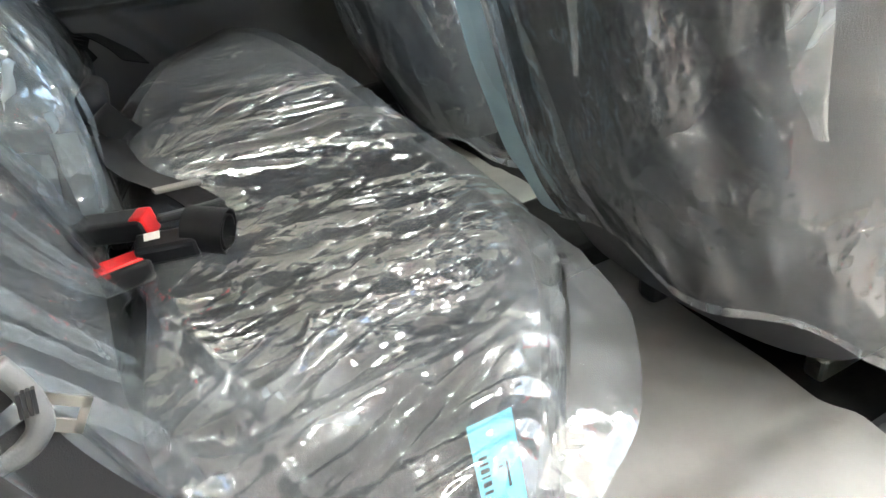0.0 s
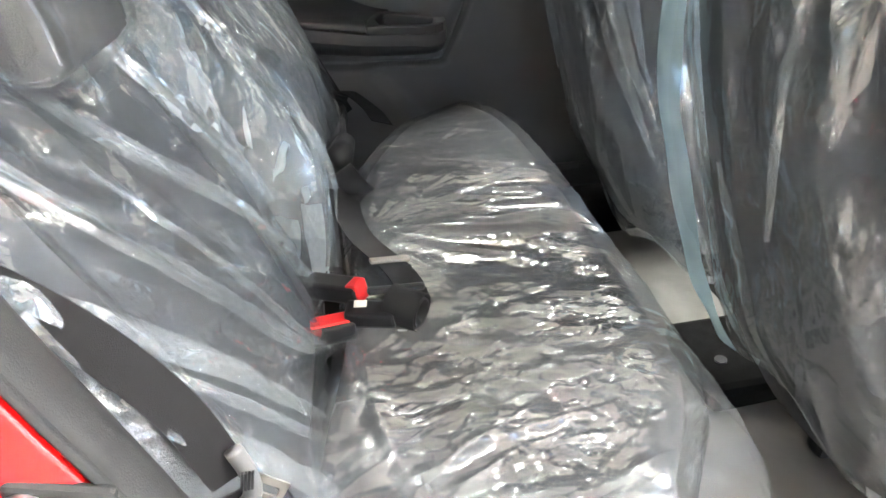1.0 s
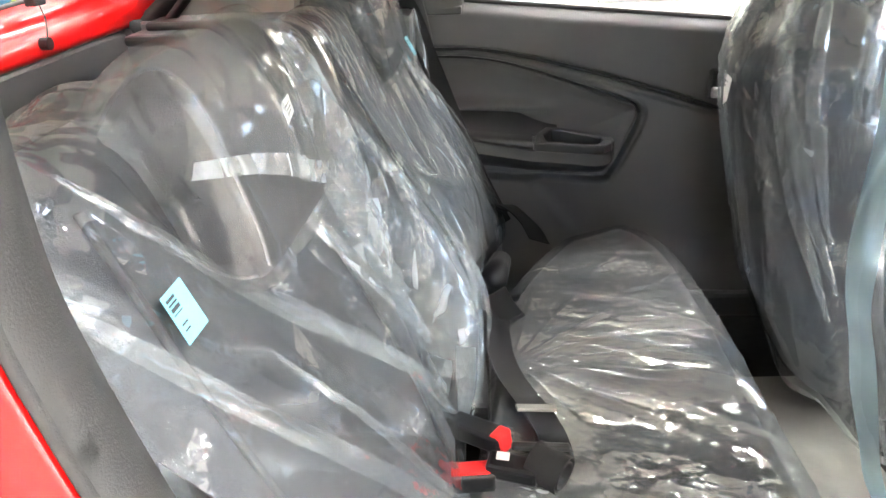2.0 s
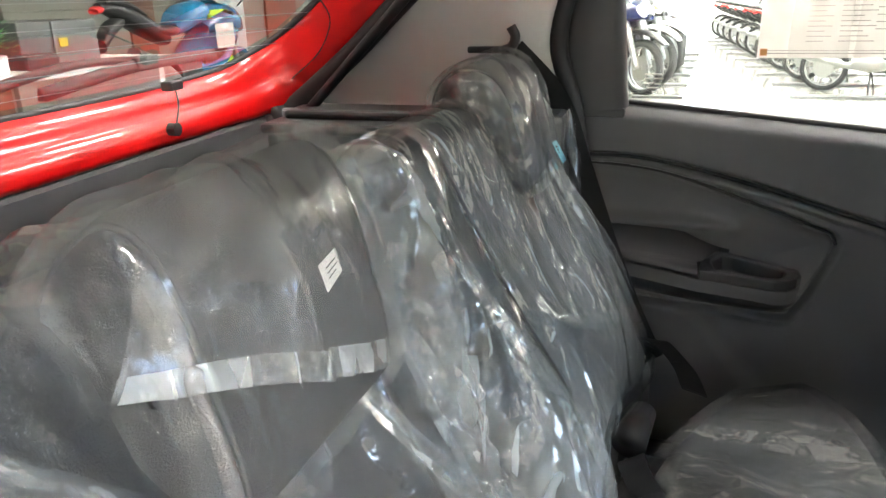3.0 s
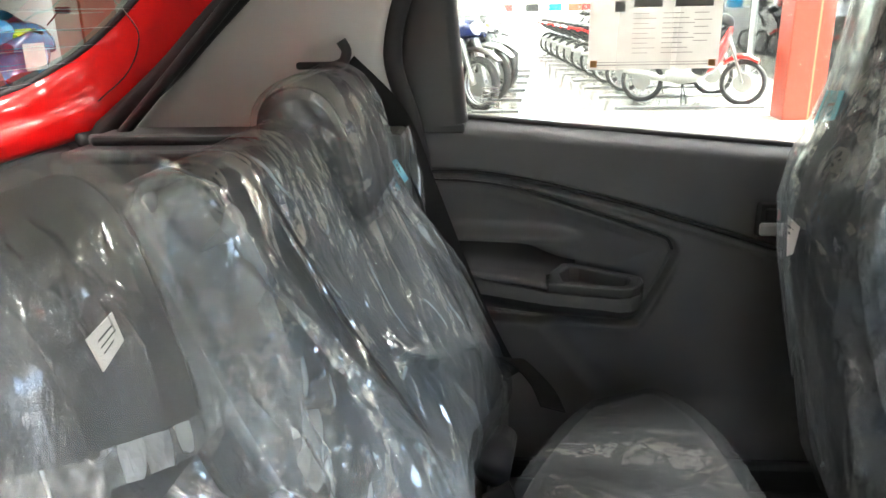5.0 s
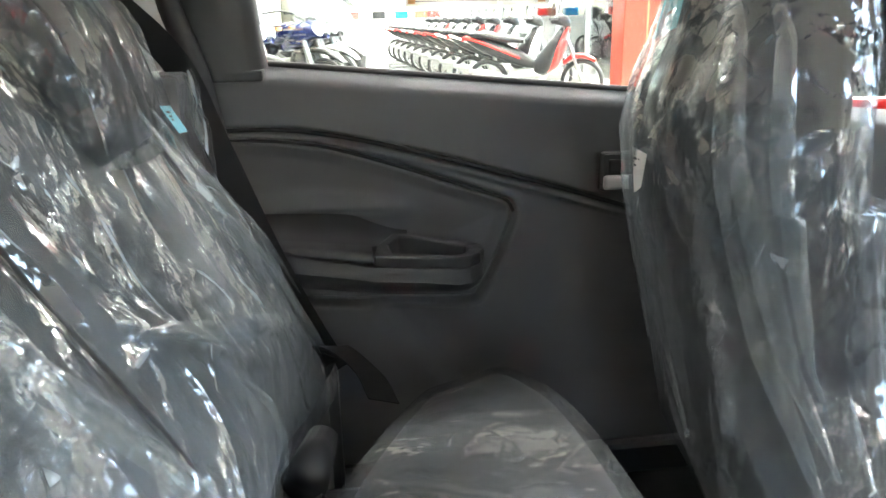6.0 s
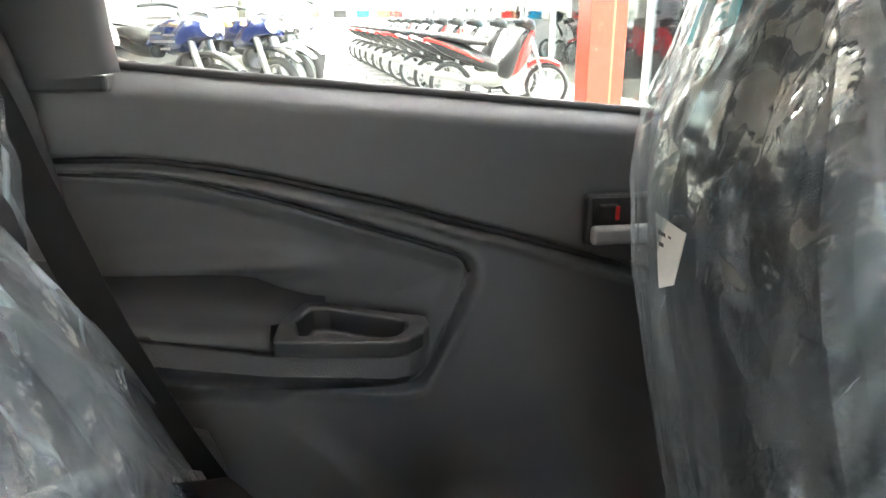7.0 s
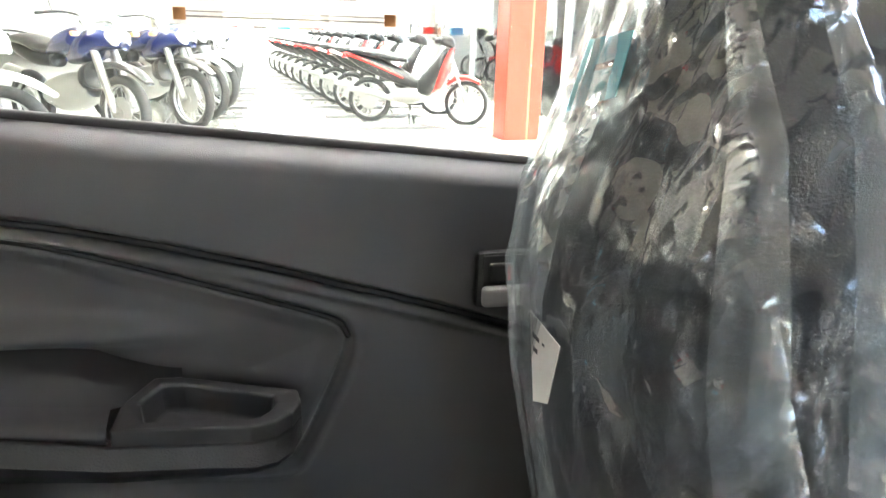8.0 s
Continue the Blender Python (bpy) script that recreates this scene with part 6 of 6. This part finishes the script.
def moped(colour, name="moped", label="red and black step-through motorcycle on its stand"):
    B = empty(name, label, "motorcycle", "row of step-through motorcycles")
    wheel(B, 0.0, 0.275, 0.075, 14)
    wheel(B, 1.22, 0.275, 0.065, 14)
    hull("side_cover", [(-0.28, 0.80, 0.03, 0.05), (-0.10, 0.74, 0.09, 0.09), (0.15, 0.66, 0.11, 0.11), (0.42, 0.56, 0.10, 0.09), (0.62, 0.48, 0.06, 0.06)], M_BLACKP, B)
    hull("tail_stripe", [(-0.30, 0.82, 0.025, 0.06), (-0.05, 0.75, 0.035, 0.105), (0.20, 0.66, 0.035, 0.118), (0.44, 0.56, 0.03, 0.095)], colour, B, "bright body stripe")
    hull("saddle", [(-0.24, 0.86, 0.02, 0.07), (-0.05, 0.85, 0.045, 0.12), (0.25, 0.80, 0.045, 0.13), (0.48, 0.77, 0.03, 0.08)], M_BLACKP, B)
    hull("saddle_cover", [(-0.10, 0.875, 0.03, 0.125), (0.20, 0.835, 0.04, 0.138), (0.42, 0.80, 0.03, 0.10)], M_FILM_MILK, B, "clear film over the saddle")
    hull("leg_shield", [(0.62, 0.45, 0.10, 0.10), (0.78, 0.55, 0.20, 0.16), (0.90, 0.70, 0.20, 0.17), (0.98, 0.84, 0.11, 0.11)], M_BLACKP, B)
    hull("front_panel", [(0.80, 0.46, 0.10, 0.12), (0.92, 0.62, 0.17, 0.175), (1.00, 0.78, 0.13, 0.14), (1.04, 0.90, 0.05, 0.08)], colour, B)
    hull("handlebar_cowl", [(0.82, 1.00, 0.03, 0.08), (0.92, 1.02, 0.07, 0.12), (1.02, 0.99, 0.06, 0.09), (1.06, 0.96, 0.03, 0.05)], M_BLACKP, B)
    hull("front_fender", [(0.98, 0.50, 0.03, 0.04), (1.10, 0.575, 0.035, 0.055), (1.24, 0.585, 0.03, 0.055), (1.38, 0.53, 0.025, 0.04)], colour, B)
    hull("engine", [(0.30, 0.34, 0.07, 0.10), (0.48, 0.34, 0.10, 0.12), (0.66, 0.36, 0.09, 0.09), (0.78, 0.38, 0.05, 0.06)], M_ALLOY, B)
    hull("exhaust", [(-0.24, 0.40, 0.045, 0.045), (0.0, 0.36, 0.05, 0.05), (0.25, 0.31, 0.045, 0.045), (0.45, 0.27, 0.02, 0.02)], M_ALLOY, B)
    hull("tail_lamp", [(-0.34, 0.80, 0.03, 0.05), (-0.30, 0.81, 0.035, 0.06), (-0.27, 0.81, 0.03, 0.05)], M_REDBTN, B)
    bars(B, [("fork_leg", [(1.22, 0.06, 0.28), (1.10, 0.06, 0.60), (1.0, 0.05, 0.84)], 0.018, M_ALLOY), ("fork_leg", [(1.22, -0.06, 0.28), (1.10, -0.06, 0.60), (1.0, -0.05, 0.84)], 0.018, M_ALLOY),
             ("handlebar", [(0.84, -0.33, 1.03), (0.90, -0.16, 1.04), (0.92, 0.0, 1.03), (0.90, 0.16, 1.04), (0.84, 0.33, 1.03)], 0.014, M_BLACKP),
             ("mirror_stem", [(0.88, 0.22, 1.04), (0.86, 0.26, 1.14), (0.88, 0.28, 1.18)], 0.005, M_BLACKP), ("mirror_stem", [(0.88, -0.22, 1.04), (0.86, -0.26, 1.14), (0.88, -0.28, 1.18)], 0.005, M_BLACKP),
             ("stand", [(0.50, 0.0, 0.30), (0.52, -0.08, 0.15), (0.54, -0.16, 0.0)], 0.012, M_RUBBER), ("stand", [(0.50, 0.0, 0.30), (0.52, 0.08, 0.15), (0.54, 0.16, 0.0)], 0.012, M_RUBBER),
             ("swing_arm", [(0.0, 0.07, 0.275), (0.3, 0.07, 0.32), (0.5, 0.06, 0.34)], 0.018, M_BLACKP), ("damper", [(0.04, 0.09, 0.30), (0.08, 0.09, 0.62)], 0.026, M_STEEL)])
    for sy in (-0.28, 0.28):
        part("mirror", bm_box((0.87, sy - 0.05, 1.15), (0.89, sy + 0.05, 1.21), 0.012), M_BLACKP, B)
    return B


def trail_bike(colour, label):
    """Tall motorcycle with an upright screen; the front wheel stands at x = 0 and it faces +x."""
    B = empty("motorcycle", label, "motorcycle", "row of tall motorcycles")
    wheel(B, 0.0, 0.33, 0.10, 18)
    wheel(B, -1.40, 0.32, 0.13, 18)
    hull("front_fender", [(-0.32, 0.70, 0.02, 0.06), (-0.10, 0.74, 0.03, 0.075), (0.16, 0.70, 0.025, 0.07), (0.36, 0.60, 0.015, 0.045)], M_WHITEP if colour is not M_BLUE else M_BLACKP, B)
    hull("fairing", [(-0.58, 0.78, 0.06, 0.14), (-0.38, 0.88, 0.13, 0.19), (-0.20, 0.96, 0.12, 0.17), (-0.04, 0.94, 0.07, 0.10), (0.08, 0.90, 0.03, 0.04)], colour, B)
    hull("radiator", [(-0.42, 0.62, 0.12, 0.15), (-0.36, 0.63, 0.13, 0.16), (-0.32, 0.64, 0.12, 0.15)], M_BLACKP, B)
    hull("instrument_cowl", [(-0.40, 1.10, 0.03, 0.10), (-0.28, 1.12, 0.05, 0.12), (-0.18, 1.08, 0.03, 0.09)], M_BLACKP, B)
    bars(B, [("frame_tube", [(-0.36, 0.0, 0.98), (-0.62, 0.12, 0.72), (-0.92, 0.12, 0.48)], 0.022, M_ALLOY), ("frame_tube", [(-0.85, 0.10, 0.78), (-1.25, 0.12, 0.84), (-1.62, 0.08, 0.90)], 0.014, M_BLACKP), ("luggage_rack", [(-1.45, 0.13, 0.96), (-1.80, 0.13, 0.99), (-1.84, 0.0, 0.99), (-1.80, -0.13, 0.99), (-1.45, -0.13, 0.96)], 0.011, M_BLACKP)])
    hull("tank", [(-0.95, 0.84, 0.05, 0.10), (-0.75, 0.90, 0.10, 0.15), (-0.52, 0.95, 0.11, 0.15), (-0.38, 0.95, 0.06, 0.09)], colour, B)
    hull("saddle", [(-1.62, 0.92, 0.03, 0.09), (-1.30, 0.92, 0.06, 0.15), (-1.05, 0.86, 0.06, 0.15), (-0.85, 0.86, 0.03, 0.10)], M_BLACKP, B)
    hull("tail", [(-1.75, 0.92, 0.03, 0.05), (-1.5, 0.86, 0.07, 0.10), (-1.2, 0.78, 0.09, 0.12), (-0.9, 0.74, 0.06, 0.08)], M_BLACKP, B)
    hull("engine", [(-1.0, 0.45, 0.12, 0.14), (-0.75, 0.46, 0.18, 0.18), (-0.50, 0.50, 0.15, 0.15), (-0.38, 0.52, 0.08, 0.10)], M_ALLOY, B)
    hull("exhaust", [(-1.75, 0.62, 0.06, 0.06), (-1.4, 0.54, 0.065, 0.065), (-1.1, 0.42, 0.04, 0.04)], M_ALLOY, B)
    hull("headlamp", [(-0.06, 0.98, 0.07, 0.10), (0.02, 0.96, 0.07, 0.10), (0.06, 0.94, 0.04, 0.07)], M_WHITEP, B)
    scr = [[(-0.12 - 0.36 * v, (u - 0.5) * (0.42 - 0.10 * v), 1.02 + 0.46 * v - 0.5 * (u - 0.5) ** 2 * 0.3) for u in np.linspace(0, 1, 9)] for v in np.linspace(0, 1, 9)]
    g = grid_ob("screen", np.array(scr), M_FILM_DOUBLE, B, "clear wind screen")
    bars(B, [("fork_leg", [(0.0, 0.10, 0.33), (-0.14, 0.10, 0.66), (-0.34, 0.09, 1.12)], 0.036, M_ALLOY), ("fork_leg", [(0.0, -0.10, 0.33), (-0.14, -0.10, 0.66), (-0.34, -0.09, 1.12)], 0.036, M_ALLOY),
             ("handlebar", [(-0.52, -0.42, 1.16), (-0.42, -0.22, 1.18), (-0.38, 0.0, 1.14), (-0.42, 0.22, 1.18), (-0.52, 0.42, 1.16)], 0.014, M_BLACKP),
             ("mirror_stem", [(-0.45, 0.30, 1.18), (-0.44, 0.34, 1.28), (-0.42, 0.38, 1.34)], 0.006, M_BLACKP), ("mirror_stem", [(-0.45, -0.30, 1.18), (-0.44, -0.34, 1.28), (-0.42, -0.38, 1.34)], 0.006, M_BLACKP),
             ("swing_arm", [(-1.40, 0.09, 0.32), (-1.0, 0.09, 0.40), (-0.8, 0.08, 0.42)], 0.025, M_BLACKP), ("side_stand", [(-0.9, -0.12, 0.35), (-0.86, -0.24, 0.02)], 0.013, M_RUBBER),
             ("crash_bar", [(-0.40, 0.22, 0.85), (-0.32, 0.25, 0.62), (-0.45, 0.22, 0.40)], 0.013, M_BLACKP)])
    for sy in (-0.40, 0.40):
        part("mirror", bm_box((-0.43, sy - 0.06, 1.32), (-0.41, sy + 0.06, 1.40), 0.015), M_BLACKP, B)
        part("indicator", bm_box((-0.20, sy * 0.75 - 0.035, 0.98), (-0.15, sy * 0.75 + 0.035, 1.02), 0.012), M_ORANGE, B, "orange indicator")
    return B


first = moped(M_REDP)
first.matrix_world = pose(2.03, 9.15, 0.0, 0, 0, -24)
silver = moped(M_WHITEP, "moped", "white and black step-through motorcycle on its stand")
silver.matrix_world = pose(1.98, 10.3, 0.0, 0, 0, -24)
for k in range(2, 10):
    src = first if k in (3, 4, 7) else silver
    copy_thing(src, pose(2.03 - 0.055 * k, 9.15 + 1.2 * k, 0.0, 0, 0, -24))
blue1 = trail_bike(M_BLUE, "tall dark blue motorcycle with a clear screen")
blue1.matrix_world = pose(-0.05, 8.35, 0.0, 0, 0, -46)
black1 = trail_bike(M_BLACKP, "tall black motorcycle with a clear screen")
black1.matrix_world = pose(0.10, 9.45, 0.0, 0, 0, -46)
white1 = trail_bike(M_WHITEP, "tall white motorcycle with a clear screen")
white1.matrix_world = pose(0.22, 10.6, 0.0, 0, 0, -46)
for k, src in ((3, black1), (4, blue1), (5, white1), (6, black1), (7, white1)):
    copy_thing(src, pose(0.22 + 0.03 * (k - 2), 10.6 + 1.15 * (k - 2), 0.0, 0, 0, -46))
copy_thing(blue1, pose(-0.55, 7.05, 0.0, 0, 0, -46))
copy_thing(white1, pose(-1.15, 5.7, 0.0, 0, 0, -14))
# low boards on which the machines stand
board = tagged(part("stand_board", bm_box((1.60, 8.38, 0.0), (3.35, 8.52, 0.03), 0.006, None), M_TIMBER), "dark low parking board on the showroom floor", "parking board", "parking boards")
for k in range(1, 9):
    copy_thing(board, pose(-0.06 * k, 1.2 * k, 0.0))
b2 = tagged(part("stand_board", bm_box((-0.15, 8.20, 0.0), (0.42, 8.32, 0.03), 0.006), M_TIMBER), "dark low parking board on the showroom floor", "parking board", "parking boards")
for k in range(1, 6):
    copy_thing(b2, pose(0.08 * k, 1.2 * k, 0.0))

# reception counter with things on it
counter = empty("reception_counter", "long white reception counter at the end of the hall", "counter")
part("front_panel", bm_box((-0.6, 23.0, 0.0), (3.2, 23.6, 1.0), 0.02), M_WHITEP, counter)
part("counter_top", bm_box((-0.7, 22.9, 1.0), (3.3, 23.7, 1.06), 0.01), M_WALLW, counter)
for x, m in ((0.2, M_REDP), (1.0, M_BLACKP), (1.7, M_SKYBLUE), (2.3, M_BROWN), (2.7, M_REDP)):
    tagged(part("counter_box", bm_box((x, 23.1, 1.06), (x + 0.4, 23.4, 1.28), 0.015), m), "small box standing on the reception counter", "box", "counter boxes")

# office corner seen through the rear window
desk = empty("office_desk", "pale office desk in the showroom corner", "desk")
part("desk_top", bm_box((-3.6, 0.2, 0.86), (-2.7, 3.2, 0.90), 0.008), M_WALLW, desk)
part("side_panel", bm_box((-3.55, 0.25, 0.0), (-2.75, 0.30, 0.86), 0.004), M_WALLW, desk)
part("side_panel", bm_box((-3.55, 3.10, 0.0), (-2.75, 3.15, 0.86), 0.004), M_WALLW, desk)
steelbox = empty("steel_box", "grey steel box with a yellow label on the desk", "box")
part("case", bm_box((-3.35, 2.30, 0.90), (-2.95, 2.86, 1.125), 0.008), M_GREYBOX, steelbox)
part("label", bm_box((-2.948, 2.56, 0.99), (-2.944, 2.62, 1.035)), M_YELLOW, steelbox, "yellow label")
part("edge_strip", bm_box((-2.948, 2.52, 0.905), (-2.940, 2.535, 1.12)), M_ALLOY, steelbox)
mon = empty("monitor", "dark flat computer monitor on the desk", "monitor")
part("screen", bm_box((-3.12, 1.94, 0.99), (-3.09, 2.28, 1.20), 0.006), M_GREYBOX, mon)
part("stand", bm_box((-3.16, 2.20, 0.90), (-3.08, 2.28, 1.0), 0.01), M_BLACKP, mon)
phone = tagged(part("desk_phone", bm_box((-2.95, 2.18, 0.90), (-2.80, 2.40, 0.97), 0.02), M_BLACKP), "black desk telephone on the office desk", "telephone")
papers = tagged(part("paper_stack", bm_box((-2.95, 1.78, 0.90), (-2.75, 2.02, 0.99), 0.004), M_WHITEP), "stack of white papers on the desk", "papers")
plant = empty("pot_plant", "small leafy green plant in a pot on the desk", "plant")
bm = bmesh.new()
cyl(bm, (-2.95, 2.02, 0.90), (-2.95, 2.02, 1.02), 0.05, 0.07, seg=20)
part("pot", bm, M_BROWN, plant, smooth=True)
bm = bmesh.new()
rng = random.Random(5)
for k in range(420):
    a, h = rng.uniform(0, 6.28), rng.random()
    r = 0.19 * math.sqrt(rng.random()) * (1 - 0.5 * h) + 0.01
    c = Vector((-2.95 + r * math.cos(a), 2.02 + r * math.sin(a), 1.00 + 0.27 * h))
    d = Vector((math.cos(a), math.sin(a), rng.uniform(-0.2, 0.9))).normalized() * rng.uniform(0.025, 0.05)
    s = Vector((-math.sin(a), math.cos(a), 0)) * rng.uniform(0.008, 0.014)
    v = [bm.verts.new(p) for p in (c, c + d * 0.5 + s, c + d, c + d * 0.5 - s)]
    bm.faces.new(v)
part("leaves", bm, M_LEAF, plant)
bm = bmesh.new()
for k in range(9):
    a = k * 0.7
    cyl(bm, (-2.95, 2.02, 1.0), (-2.95 + 0.07 * math.cos(a), 2.02 + 0.07 * math.sin(a), 1.15), 0.003, 0.0015, seg=5)
part("stems", bm, M_LEAF, plant)

def sports_bike():
    """Low faired machine; the front wheel stands at x = 0 and it faces +x."""
    B = empty("sports_motorcycle", "bright blue sports motorcycle with lime flashes and a price card", "motorcycle", "display motorcycles")
    wheel(B, 0.0, 0.30, 0.11, 6)
    wheel(B, -1.40, 0.31, 0.16, 6)
    hull("front_fender", [(-0.26, 0.52, 0.03, 0.07), (-0.08, 0.60, 0.04, 0.085), (0.12, 0.59, 0.03, 0.08), (0.24, 0.52, 0.015, 0.05)], M_SKYBLUE, B)
    hull("nose_fairing", [(-0.62, 0.84, 0.05, 0.16), (-0.42, 0.90, 0.13, 0.22), (-0.22, 0.92, 0.14, 0.20), (-0.02, 0.88, 0.11, 0.15), (0.12, 0.82, 0.05, 0.08)], M_SKYBLUE, B)
    hull("side_fairing", [(-0.98, 0.40, 0.06, 0.14), (-0.78, 0.48, 0.17, 0.20), (-0.52, 0.60, 0.24, 0.23), (-0.28, 0.72, 0.20, 0.21), (-0.12, 0.78, 0.10, 0.16)], M_SKYBLUE, B)
    hull("lower_vent", [(-0.80, 0.56, 0.05, 0.215), (-0.62, 0.60, 0.09, 0.24), (-0.46, 0.64, 0.05, 0.235)], M_BLACKP, B)
    hull("lime_flash", [(-0.86, 0.36, 0.03, 0.19), (-0.60, 0.44, 0.035, 0.225), (-0.34, 0.56, 0.03, 0.22)], M_LIME, B, "lime flash")
    hull("lime_flash", [(-0.60, 0.94, 0.02, 0.20), (-0.38, 0.99, 0.02, 0.20), (-0.16, 0.97, 0.015, 0.17)], M_LIME, B, "lime flash")
    hull("tank", [(-0.98, 0.84, 0.05, 0.11), (-0.82, 0.93, 0.11, 0.16), (-0.60, 0.98, 0.11, 0.16), (-0.46, 0.94, 0.06, 0.11)], M_SKYBLUE, B)
    hull("saddle", [(-1.34, 0.86, 0.03, 0.10), (-1.12, 0.84, 0.05, 0.14), (-0.94, 0.84, 0.04, 0.10)], M_BLACKP, B)
    hull("tail", [(-1.82, 1.05, 0.03, 0.04), (-1.62, 1.01, 0.06, 0.09), (-1.36, 0.90, 0.08, 0.12), (-1.10, 0.78, 0.06, 0.10)], M_BLACKP, B)
    hull("rear_seat", [(-1.76, 1.09, 0.02, 0.05), (-1.56, 1.06, 0.035, 0.10), (-1.36, 0.98, 0.025, 0.09)], M_BLACKP, B)
    hull("rear_fender", [(-1.86, 0.76, 0.05, 0.06), (-1.74, 0.88, 0.06, 0.07), (-1.60, 0.94, 0.04, 0.06)], M_BLACKP, B)
    hull("tail_lamp", [(-1.87, 1.02, 0.02, 0.05), (-1.83, 1.03, 0.03, 0.06), (-1.80, 1.03, 0.02, 0.05)], M_REDBTN, B)
    hull("engine", [(-1.08, 0.44, 0.14, 0.16), (-0.86, 0.46, 0.17, 0.19), (-0.66, 0.48, 0.14, 0.17)], M_BLACKP, B)
    hull("exhaust", [(-1.72, 0.66, 0.085, 0.075), (-1.46, 0.56, 0.09, 0.08), (-1.22, 0.42, 0.07, 0.065), (-1.04, 0.30, 0.03, 0.03)], M_ALLOY, B, "large dull metal silencer").location.y = -0.19
    hull("headlamp", [(0.02, 0.84, 0.05, 0.10), (0.09, 0.82, 0.05, 0.09), (0.13, 0.80, 0.03, 0.05)], M_WHITEP, B)
    scr = [[(-0.10 - 0.34 * v, (u - 0.5) * (0.30 - 0.06 * v), 1.00 + 0.15 * v - 0.30 * (u - 0.5) ** 2) for u in np.linspace(0, 1, 9)] for v in np.linspace(0, 1, 9)]
    grid_ob("screen", np.array(scr), M_GLASS_DARK, B, "low tinted screen")
    bars(B, [("fork_leg", [(0.0, 0.10, 0.30), (-0.12, 0.10, 0.60), (-0.26, 0.09, 0.92)], 0.030, M_ALLOY), ("fork_leg", [(0.0, -0.10, 0.30), (-0.12, -0.10, 0.60), (-0.26, -0.09, 0.92)], 0.030, M_ALLOY),
             ("handlebar", [(-0.48, -0.34, 0.96), (-0.36, -0.14, 0.99), (-0.36, 0.14, 0.99), (-0.48, 0.34, 0.96)], 0.016, M_BLACKP),
             ("mirror_stem", [(-0.12, -0.18, 1.02), (-0.14, -0.28, 1.10), (-0.17, -0.34, 1.14)], 0.007, M_BLACKP), ("mirror_stem", [(-0.12, 0.18, 1.02), (-0.14, 0.28, 1.10), (-0.17, 0.34, 1.14)], 0.007, M_BLACKP),
             ("swing_arm", [(-1.40, -0.11, 0.31), (-1.10, -0.12, 0.38), (-0.92, -0.10, 0.40)], 0.032, M_BLACKP), ("side_stand", [(-0.95, -0.14, 0.32), (-0.92, -0.26, 0.0)], 0.013, M_RUBBER)])
    for sy in (-0.38, 0.38):
        part("mirror", bm_box((-0.20, sy - 0.07, 1.11), (-0.16, sy + 0.07, 1.17), 0.018), M_BLACKP, B)
    part("price_card", bm_box((-0.66, -0.262, 0.66), (-0.36, -0.258, 0.88)), M_PAPER, B, "white price card")
    return B


sport = sports_bike()
sport.matrix_world = pose(-4.0, 5.95, 0.12, 0, 0, 90)
tagged(part("display_plinth", bm_box((-4.5, 3.9, 0.0), (-3.5, 6.6, 0.12), 0.02), M_GREYBOX), "low grey display plinth under the blue motorcycle", "plinth")

# floor tiles, the nearest ones as single pieces
tile = bm_box((-0.296, -0.296, -0.012), (0.296, 0.296, 0.0), 0.002, seg=1)
me = bpy.data.meshes.new("tile")
tile.to_mesh(me)
tile.free()
me.materials.append(M_TILE)
ny = int((Y_FAR - Y_NEAR) / 0.6)
nx = int((X_FRONT - X_BACK) / 0.6) + 1
rest = []
for i in range(nx):
    for j in range(ny):
        cx, cy = X_BACK + 0.3 + 0.6 * i, Y_NEAR + 0.3 + 0.6 * j
        if -0.6 < cx < 4.6 and 5.5 < cy < 24.0:
            o = new("tile", me)
            o.location, o.parent = (cx, cy, 0.0), sfloor
        else:
            rest.append((cx, cy))
V, F = [], []
for cx, cy in rest:
    k = len(V)
    V += [(cx + sx * 0.297, cy + sy * 0.297, 0.0) for sx, sy in ((-1, -1), (1, -1), (1, 1), (-1, 1))]
    F.append((k, k + 1, k + 2, k + 3))
tagged(mesh_ob("tile_field", V, F, M_TILE, sfloor, smooth=False), kind="stuff")
